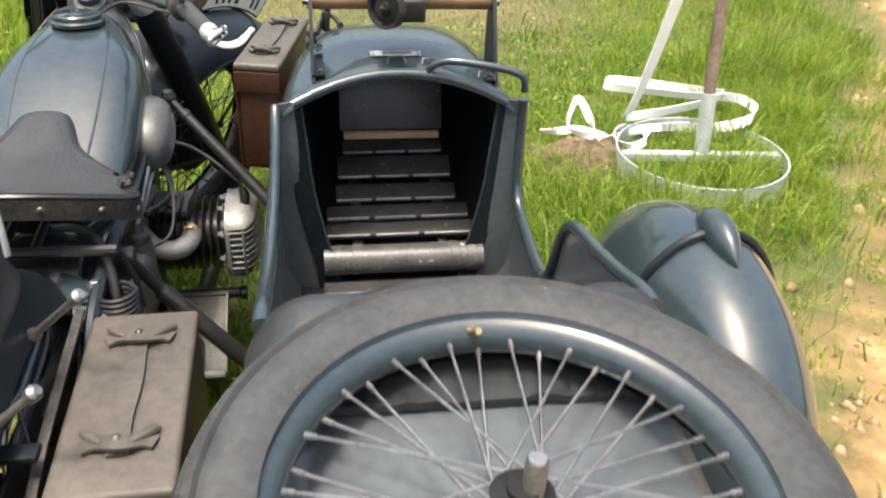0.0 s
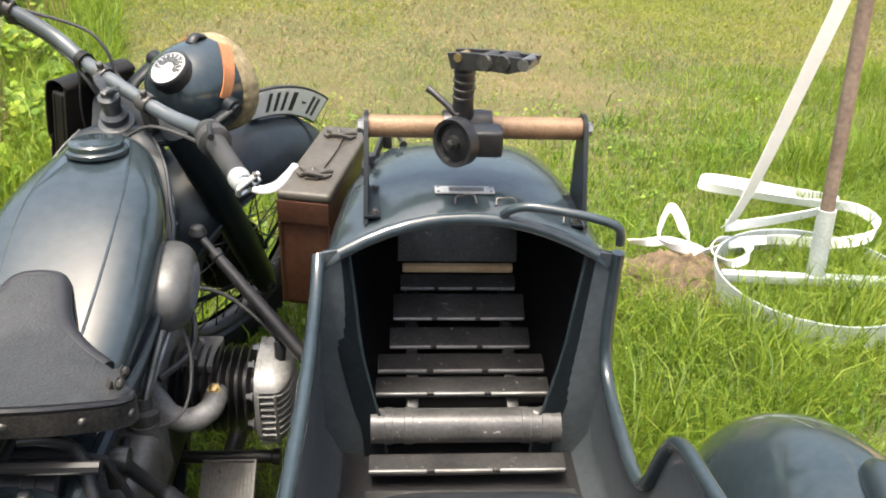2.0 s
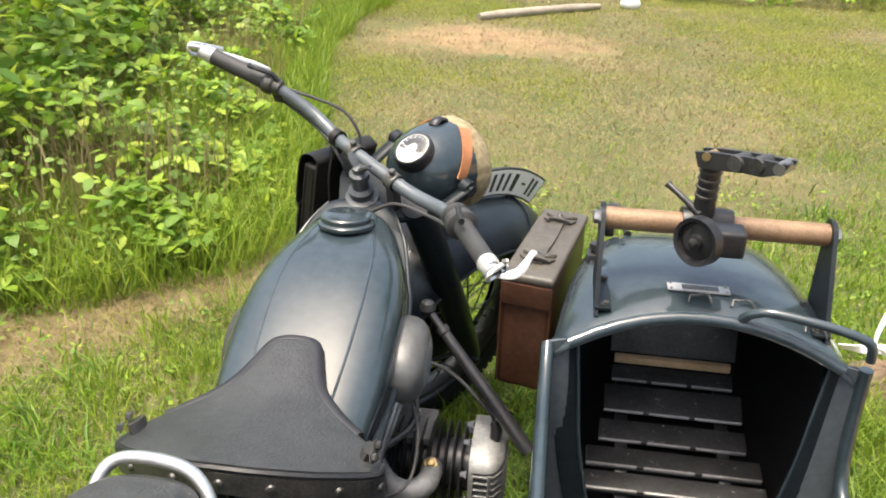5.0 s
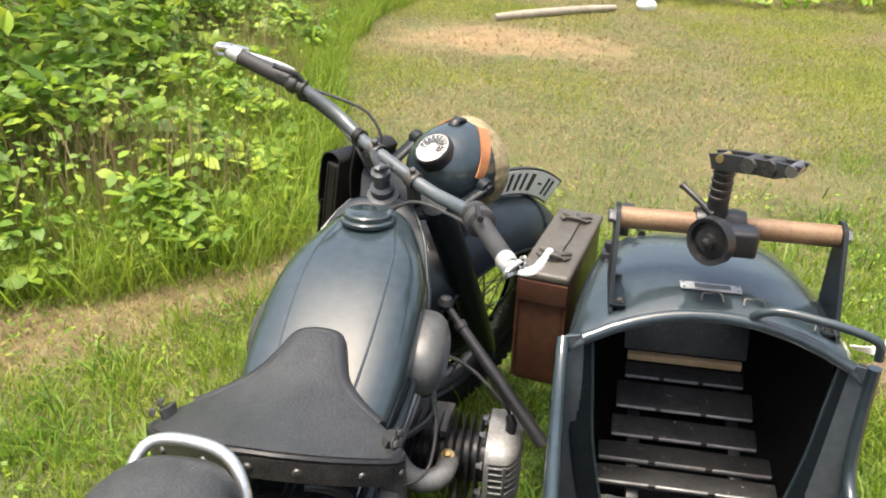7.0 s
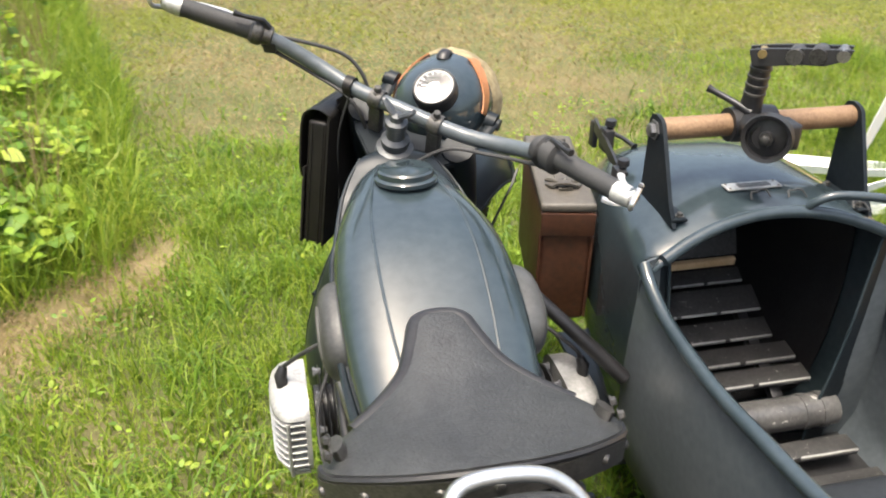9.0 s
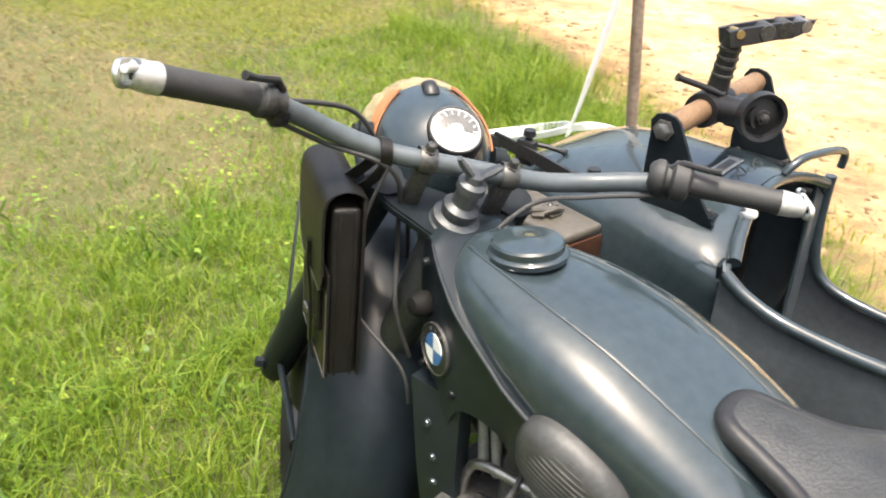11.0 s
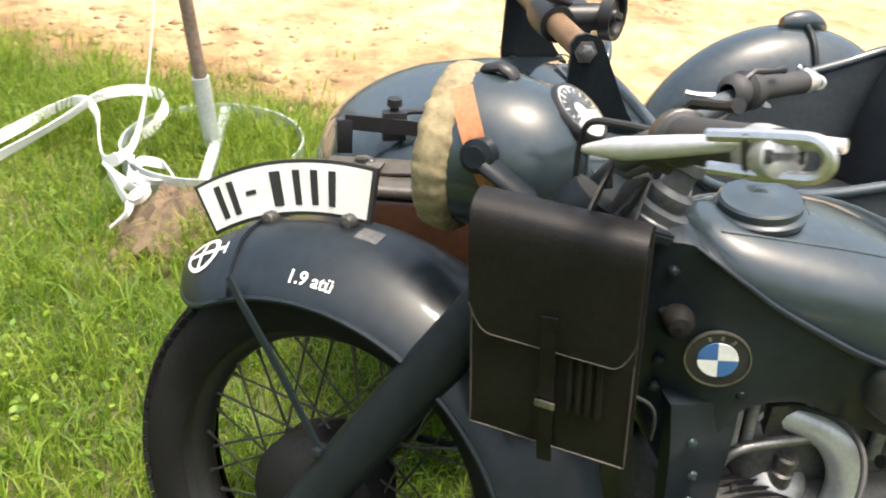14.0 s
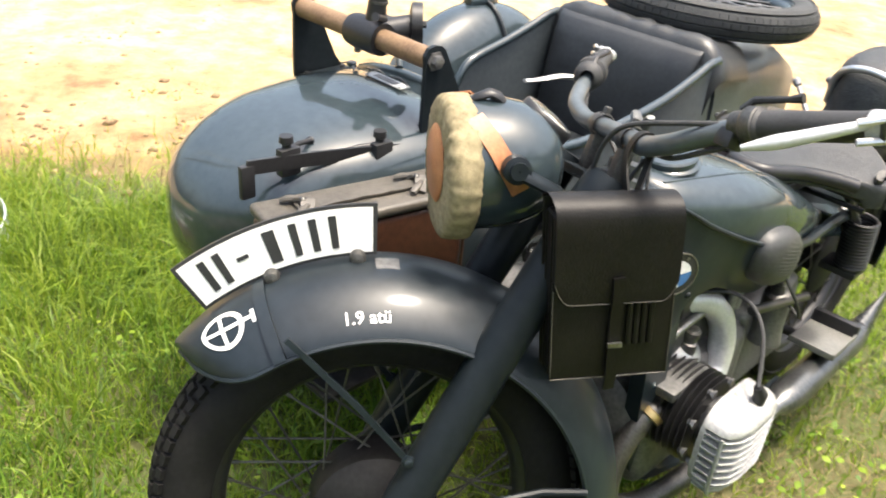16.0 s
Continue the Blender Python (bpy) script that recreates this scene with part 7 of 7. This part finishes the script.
part("side_block", box(B(), (0.69, -0.01, 0.862), (0.07, 0.05, 0.05), Matrix.Identity(4), 0.008, 3), BLACK, mount)
bm = B()
for s in (-1, 1):
    o = Vector((0.017, 0.024, 0)) * s * 0.5
    rings_to_faces(bm, [[Vector(p) + o + Vector((0.0025 * k, 0.0035 * k, 0)) for p in ((0.64, 0.034, 0.985), (0.668, 0.010, 0.990), (0.706, -0.018, 0.998), (0.732, -0.037, 1.0), (0.76, -0.056, 1.014), (0.766, -0.060, 1.032), (0.71, -0.017, 1.026), (0.66, 0.020, 1.018), (0.632, 0.038, 1.012))] for k in (-1, 1)])
part("cradle", bm, BLACK, mount, "worn black forked cradle")
part("cradle_pin", tube(B(), [(0.742, -0.068, 1.02), (0.766, -0.036, 1.022)], 0.011, 10), STEEL, mount)
part("cradle_pin", tube(B(), [(0.638, 0.008, 1.008), (0.664, 0.042, 1.008)], 0.008, 10), BRASS, mount)
for q_ in (0.3, 0.62):
    c_ = Vector((0.668, 0.012, 1.004)).lerp(Vector((0.76, -0.055, 1.022)), q_)
    part("cradle_boss", lathe(B(), [(0.001, -0.022), (0.014, -0.022), (0.016, -0.016), (0.016, 0.016), (0.014, 0.022), (0.001, 0.022)], along(c_, (0.7, 0.7, 0)), 16), DARKSTEEL, mount, "worn bare-edged boss")
part("locking_lever", tube(B(), [(0.648, 0.02, 0.895), (0.625, 0.05, 0.908), (0.60, 0.084, 0.92), (0.594, 0.09, 0.923)], [0.008, 0.006, 0.006, 0.008], 10), BLACK, mount, "black locking lever")

# ---------------------------------------------------------------- leather cases


def leather_case(name, corner, ex, ey, ez, size, label, side_mat, top_mat):
    """A stitched case: frame from its low corner, with lid, strap and buckles."""
    ex, ey, ez = Vector(ex).normalized(), Vector(ey).normalized(), Vector(ez).normalized()
    m = Matrix((ex, ey, ez)).transposed().to_4x4()
    m.translation = corner
    sx, sy, sz = size
    c = thing(name, m @ Vector((sx / 2, sy / 2, 0)), label, "leather case")
    part("case_body", box(B(), (sx / 2, sy / 2, sz * 0.46), (sx, sy, sz * 0.92), m, 0.012, 3), side_mat, c, "brown leather body")
    lid = part("lid", box(B(), (sx / 2, sy / 2, sz * 0.965), (sx + 0.006, sy + 0.008, sz * 0.07), m, 0.008, 3), top_mat, c, "weathered leather lid")
    part("lid_flap", box(B(), (sx / 2, -0.005, sz * 0.84), (sx + 0.004, 0.006, sz * 0.18), m, 0.002), side_mat, lid, "brown stitched flap")
    part("strap", strip(B(), [m @ Vector((sx * (0.5 + 0.012 * math.sin(y * 40)), y, sz * 1.004 + 0.003 + 0.002 * math.sin(y * 60) ** 2)) for y in np.linspace(sy * 0.16, sy * 0.84, 14)], 0.028, 0.004, ex), top_mat, lid, "curled leather strap")
    for fy in (0.2, 0.8):
        base = Vector((sx * 0.5, sy * fy, sz * 1.005))
        loop = part("strap_loop", strip(B(), [m @ (base + Vector((sx * 0.62 * (k / 10 - 0.5), 0.006 * math.sin(k * 0.9), 0.003 + 0.012 * math.sin(math.pi * k / 10) ** 2))) for k in range(11)], 0.022, 0.005, ey), top_mat, lid, "thick stitched strap loop")
        for s in (-1, 1):
            part("loop_end", tube(B(), smoothed([m @ (base + Vector((s * sx * 0.12, 0.0, 0.012))), m @ (base + Vector((s * sx * 0.24, 0.018, 0.009))), m @ (base + Vector((s * sx * 0.31, 0.03, 0.004)))], 4), [0.004, 0.008, 0.006], 8, flat=0.7), top_mat, loop)
        part("rivet", lathe(B(), [(0.006, -0.002), (0.006, 0.001), (0.004, 0.003), (0.001, 0.004)], along(m @ (base + Vector((0, 0.004, 0.017))), ez), 10), DARKSTEEL, loop)
    for k in range(2):
        part("seam", tube(B(), [m @ Vector((sx * k, -0.001, 0.01)), m @ Vector((sx * k, -0.001, sz * 0.74))], 0.0035, 6), side_mat, c)
    return c


leather_case("leather_case", (0.296, 0.118, 0.42), (0.98, -0.2, 0), (0.2, 0.98, 0), (0, 0, 1), (0.105, 0.36, 0.275), "brown leather case with a weathered lid, strapped beside the sidecar", BROWNLEATHER, DARKLID)
leather_case("leather_case", (0.14, -1.082, 0.31), (1, 0.02, 0), (-0.02, 1, 0), (0, 0, 1), (0.15, 0.355, 0.295), "weathered brown leather case beside the rear wheel", BROWNLEATHER, GREYLEATHER)
# rail that holds the front case
rail_ = thing("case_rail", (0.44, 0.2, 0.7), "black flat steel rail with clamp handles along the sidecar", "rail")
part("rail_bar", strip(B(), [(0.520, 0.425, 0.732), (0.502, 0.30, 0.724), (0.470, 0.12, 0.708), (0.455, 0.04, 0.70)], 0.026, 0.006, (0, 0, 1)), BLACK, rail_, "flat black bar")
part("rail_end", box(B(), (0.521, 0.425, 0.706), (0.012, 0.026, 0.06), None, 0.002), BLACK, rail_)
for y, x, fl in ((0.343, 0.509, 1), (0.167, 0.466, -1)):
    bm, dz = B(), 0.008 * fl
    box(bm, (x + 0.008, y, 0.717 + dz), (0.02, 0.04, 0.05), None, 0.003)
    cl = part("rail_clamp", bm, BLACK, rail_)
    part("clamp_screw", tube(B(), [(x + 0.012, y, 0.717 + dz), (x + 0.014, y, 0.747 + dz), (x + 0.014, y, 0.750 + dz), (x + 0.014, y, 0.762 + dz)], [0.008, 0.008, 0.013, 0.012], 12), BLACK, cl)
    part("clamp_handle", tube(B(), [(x + 0.012, y, 0.735 + dz), (x + 0.03, y - fl * 0.035, 0.732 + dz), (x + 0.04, y - fl * 0.065, 0.727 + dz), (x + 0.042, y - fl * 0.072, 0.725 + dz)], [0.005, 0.005, 0.005, 0.009], 10), BLACK, cl)

# ---------------------------------------------------------------- dispatch bag on the handlebar
p00, p10 = Vector((-0.084, 0.337, 0.622)), Vector((-0.173, 0.197, 0.622))
hx = (p10 - p00).normalized()
hz = Vector((0.11, 0.05, 1)).normalized()
hy = hz.cross(hx).normalized()
if hy.x > 0:
    hy = -hy
BM_ = Matrix((hx, hy, hz)).transposed().to_4x4()
BM_.translation = p00
bag = thing("map_case", p00 + hx * 0.09, "dark brown leather map case with buckled flap, hung from the handlebar", "bag")
wb, hb = 0.175, 0.26
part("pouch", box(B(), (wb / 2, -0.024, hb * 0.48), (wb - 0.006, 0.04, hb * 0.95), BM_, 0.008, 3), BLACKLEATHER, bag, "dark leather pouch")
part("back_panel", box(B(), (wb / 2, -0.047, hb * 0.5), (wb, 0.005, hb), BM_, 0.002), BLACKLEATHER, bag)
part("front_panel", box(B(), (wb / 2, -0.002, hb * 0.30), (wb, 0.004, hb * 0.6), BM_, 0.0015), BLACKLEATHER, bag)
bm = B()
nx = 28
prof = [(-0.05, hb * 0.985), (-0.046, hb + 0.004), (-0.025, hb + 0.012), (-0.004, hb + 0.006), (0.006, hb * 0.96), (0.008, hb * 0.8), (0.007, hb * 0.62), (0.006, hb * 0.48)]
rings = []
for dy, z in [(v.x, v.y) for v in smoothed([Vector((a, b, 0)) for a, b in prof], 3)]:
    ring_t, ring_b = [], []
    for k in range(nx + 1):
        s = k / nx
        low = hb * 0.48 + 0.032 * (max(0, abs(s - 0.5) - 0.36) / 0.14) ** 2.4
        zz = max(z, low)
        ring_t.append(BM_ @ Vector((wb * s, dy + 0.0018, zz)))
        ring_b.append(BM_ @ Vector((wb * s, dy - 0.0018, zz)))
    rings.append(ring_t + list(reversed(ring_b)))
rings_to_faces(bm, rings)
part("flap", bm, BLACKLEATHER, bag, "folded leather flap", 60)
part("flap_strap", strip(B(), [BM_ @ Vector((wb * 0.5, d, z)) for z, d in ((hb * 0.64, 0.012), (hb * 0.5, 0.012), (hb * 0.38, 0.008), (hb * 0.2, 0.006), (hb * 0.02, 0.006), (-0.02, 0.0))], 0.016, 0.004, hx), BLACKLEATHER, bag, "narrow closing strap")
part("buckle", box(B(), (wb * 0.5, 0.012, hb * 0.235), (0.022, 0.004, 0.008), BM_, 0.001), STEEL, bag, "steel buckle")
for k in range(4):
    part("pencil_loop", tube(B(), [BM_ @ Vector((wb * (0.63 + 0.06 * k), 0.003, hb * 0.22)), BM_ @ Vector((wb * (0.63 + 0.06 * k), 0.003, hb * 0.5))], 0.0045, 8), BLACKLEATHER, bag)
part("hanging_strap", strip(B(), smoothed([BM_ @ Vector((wb * 0.62, -0.03, hb)), L(-0.122, 0.056, -0.05), L(-0.12, 0.055, -0.018), L(-0.12, 0.042, -0.005), L(-0.118, 0.024, -0.012), L(-0.116, 0.022, -0.04), BM_ @ Vector((wb * 0.75, -0.05, hb))], 5), 0.016, 0.003, FS.to_3x3().col[0]), BLACKLEATHER, bag)
for dy_ in (-0.036, -0.014):
    part("gusset_panel", box(B(), (wb / 2, dy_, hb * 0.47), (wb - 0.002, 0.0035, hb * 0.93), BM_, 0.001), BLACKLEATHER, bag)

for pts_ in ([(0.004, 0.06), (0.004, 0.004), (0.25, 0.004), (0.5, 0.003), (0.75, 0.004), (0.996, 0.004), (0.996, 0.06), (0.996, 0.5)], [(0.004, 0.06), (0.004, 0.3), (0.004, 0.55)]):
    part("stitching", tube(B(), [BM_ @ Vector((wb * a_, 0.0008, hb * b_)) for a_, b_ in pts_], 0.0009, 5), DARKLID, bag, "worn edge stitching")
part("flap_hem", tube(B(), [BM_ @ Vector((wb * s_, 0.008, hb * 0.48 + 0.032 * (max(0, abs(s_ - 0.5) - 0.36) / 0.14) ** 2.4)) for s_ in np.linspace(0, 1, 29)], 0.0008, 5), DARKLID, bag)

# ---------------------------------------------------------------- pole stand with webbing
stand = thing("pole_stand", (1.856, 0.748, 0.0), "leaning steel pole standing on a galvanised ring in the grass", "stand")
hoop = Vector((1.853, 0.735, 0.085))
ring = [hoop + Vector((0.305 * math.cos(q), 0.29 * math.sin(q), 0)) for q in np.linspace(0, 2 * math.pi, 64, endpoint=False)]
bm = B()
rings_to_faces(bm, [[p + (p - hoop).normalized() * r + Vector((0, 0, h)) for r, h in ((-0.003, -0.04), (0.003, -0.04), (0.003, 0.038), (-0.003, 0.038))] for p in ring], closed_run=True)
part("base_ring", bm, ZINC, stand, "flat galvanised hoop")
part("base_bar", box(B(), (0, 0, 0), (0.58, 0.034, 0.03), along((1.850, 0.728, 0.105), (0, 0, 1), (0.566, -0.045, 0)), 0.004), ZINC, stand, "galvanised cross bar")
base, d_ = Vector((1.857, 0.74, 0.10)), Vector((-0.056, 0.085, 1.0))
part("pole_socket", tube(B(), [base, base + d_ * 0.235], 0.027, 18), ZINC, stand, "galvanised socket tube")
part("pole", tube(B(), [base + d_ * 0.02, base + d_ * 2.3], 0.021, 16), POLEPAINT, stand, "rusty painted pole")

tape = thing("webbing_strap", (1.75, 0.95, 0.0), "white webbing strap hanging from the pole and heaped on the grass", "strap")
hang = [base + d_ * 2.0 + Vector((-0.012, -0.02, 0)), (1.783, 0.72, 1.45), (1.736, 0.782, 1.0), (1.70, 0.845, 0.65), (1.668, 0.90, 0.36), (1.65, 0.95, 0.20), (1.655, 1.0, 0.15)]
part("hanging_length", strip(B(), smoothed(hang, 8), 0.042, 0.003, lambda i: (0.8, -0.5 + 0.02 * i, 0.1)), WEBBING, tape, "taut white webbing")
heap = [(1.655, 1.0, 0.15), (1.70, 1.05, 0.12), (1.85, 1.09, 0.12), (2.02, 1.12, 0.14), (2.12, 1.17, 0.15), (2.14, 1.25, 0.13), (2.0, 1.36, 0.11), (1.86, 1.45, 0.10), (1.763, 1.50, 0.09), (1.73, 1.44, 0.09), (1.85, 1.33, 0.11), (2.02, 1.22, 0.13), (2.15, 1.12, 0.16), (2.17, 0.99, 0.17), (2.10, 0.905, 0.16), (1.98, 0.93, 0.12), (1.89, 0.99, 0.10), (1.80, 0.99, 0.10)]
part("heaped_length", strip(B(), smoothed(heap, 8), 0.038, 0.003, lambda i: (0.3 * math.sin(i * 0.13), 0.3 * math.cos(i * 0.11), 0.9)), WEBBING, tape, "loose white loops")
tail_ = [(1.80, 0.99, 0.10), (1.70, 0.98, 0.10), (1.62, 0.97, 0.11), (1.585, 0.90, 0.10), (1.63, 0.85, 0.09), (1.70, 0.88, 0.10), (1.71, 0.95, 0.11), (1.62, 0.95, 0.09), (1.54, 0.92, 0.09), (1.51, 0.96, 0.13), (1.48, 0.99, 0.19), (1.455, 1.0, 0.215), (1.43, 0.98, 0.19), (1.415, 0.95, 0.13), (1.46, 0.92, 0.11), (1.55, 0.91, 0.10), (1.45, 0.94, 0.12), (1.37, 0.95, 0.11), (1.33, 0.99, 0.09)]
part("trailing_end", strip(B(), smoothed(tail_, 8), 0.030, 0.003, lambda i: (0.5 * math.sin(i * 0.17), 0.5 * math.cos(i * 0.15), 0.7)), WEBBING, tape, "twisted white end")

# ---------------------------------------------------------------- soil heap, log and stone
bm = B()
rings = []
for s, z in ((0.02, 0.115), (0.2, 0.112), (0.38, 0.10), (0.55, 0.083), (0.7, 0.062), (0.85, 0.038), (1.0, 0.014), (1.15, -0.02)):
    rings.append([(1.445 + s * 0.20 * math.cos(q) * (1 + 0.25 * noise.noise((math.cos(q) * 2, math.sin(q) * 2, s * 3))), 0.83 + s * 0.155 * math.sin(q), z * 0.8 + 0.026 + 0.034 * noise.noise((math.cos(q) * s * 5, math.sin(q) * s * 5, 8)) + 0.022 * noise.noise((math.cos(q) * s * 11, math.sin(q) * s * 11, 3)) + 0.012 * noise.noise((math.cos(q) * s * 26, math.sin(q) * s * 26, 5))) for q in np.linspace(0, 2 * math.pi, 64, endpoint=False)])
rings_to_faces(bm, rings)
SOIL = surface("dug_soil", (0.04, 0.027, 0.015), (0.17, 0.118, 0.070), 0.95, scale=26, bump=0.9, bump_scale=70)
tagged(part("soil_mound", bm, SOIL), "small heap of dug brown soil in the grass", "soil heap")
clods("soil_crumbs", 2600, (1.15, 1.8, 0.55, 1.12), lambda x, y: max(0.0, 1.35 - 0.9 * math.hypot((x - 1.445) / 0.19, (y - 0.83) / 0.15)) if math.hypot((x - 1.445) / 0.17, (y - 0.83) / 0.13) > 0.72 else 0.0, 0.011, SOIL, "crumbs of dug soil round the heap", 73)
LOGM = surface("bleached_log", (0.17, 0.14, 0.10), (0.31, 0.27, 0.21), 0.85, scale=9, bump=0.5, bump_scale=60)
bm = B()
tube(bm, smoothed([(-0.42, 6.58, 0.035), (-0.05, 6.90, 0.04), (0.4, 7.26, 0.042), (0.72, 7.52, 0.035)], 5), [0.035, 0.045, 0.042, 0.04, 0.03], 14)
tagged(part("log", bm, LOGM), "pale fallen log lying on the meadow", "log")
bm = B()
bmesh.ops.create_icosphere(bm, subdivisions=3, radius=0.1, matrix=Matrix.Translation((1.05, 7.7, 0.05)) @ Matrix.Diagonal((1.1, 0.8, 0.7, 1)))
for v in bm.verts:
    v.co += 0.015 * Vector((noise.noise(v.co * 9), noise.noise(v.co * 9 + Vector((3, 0, 0))), 0))
tagged(part("stone", bm, WHITE), "pale round stone in the grass", "stone")
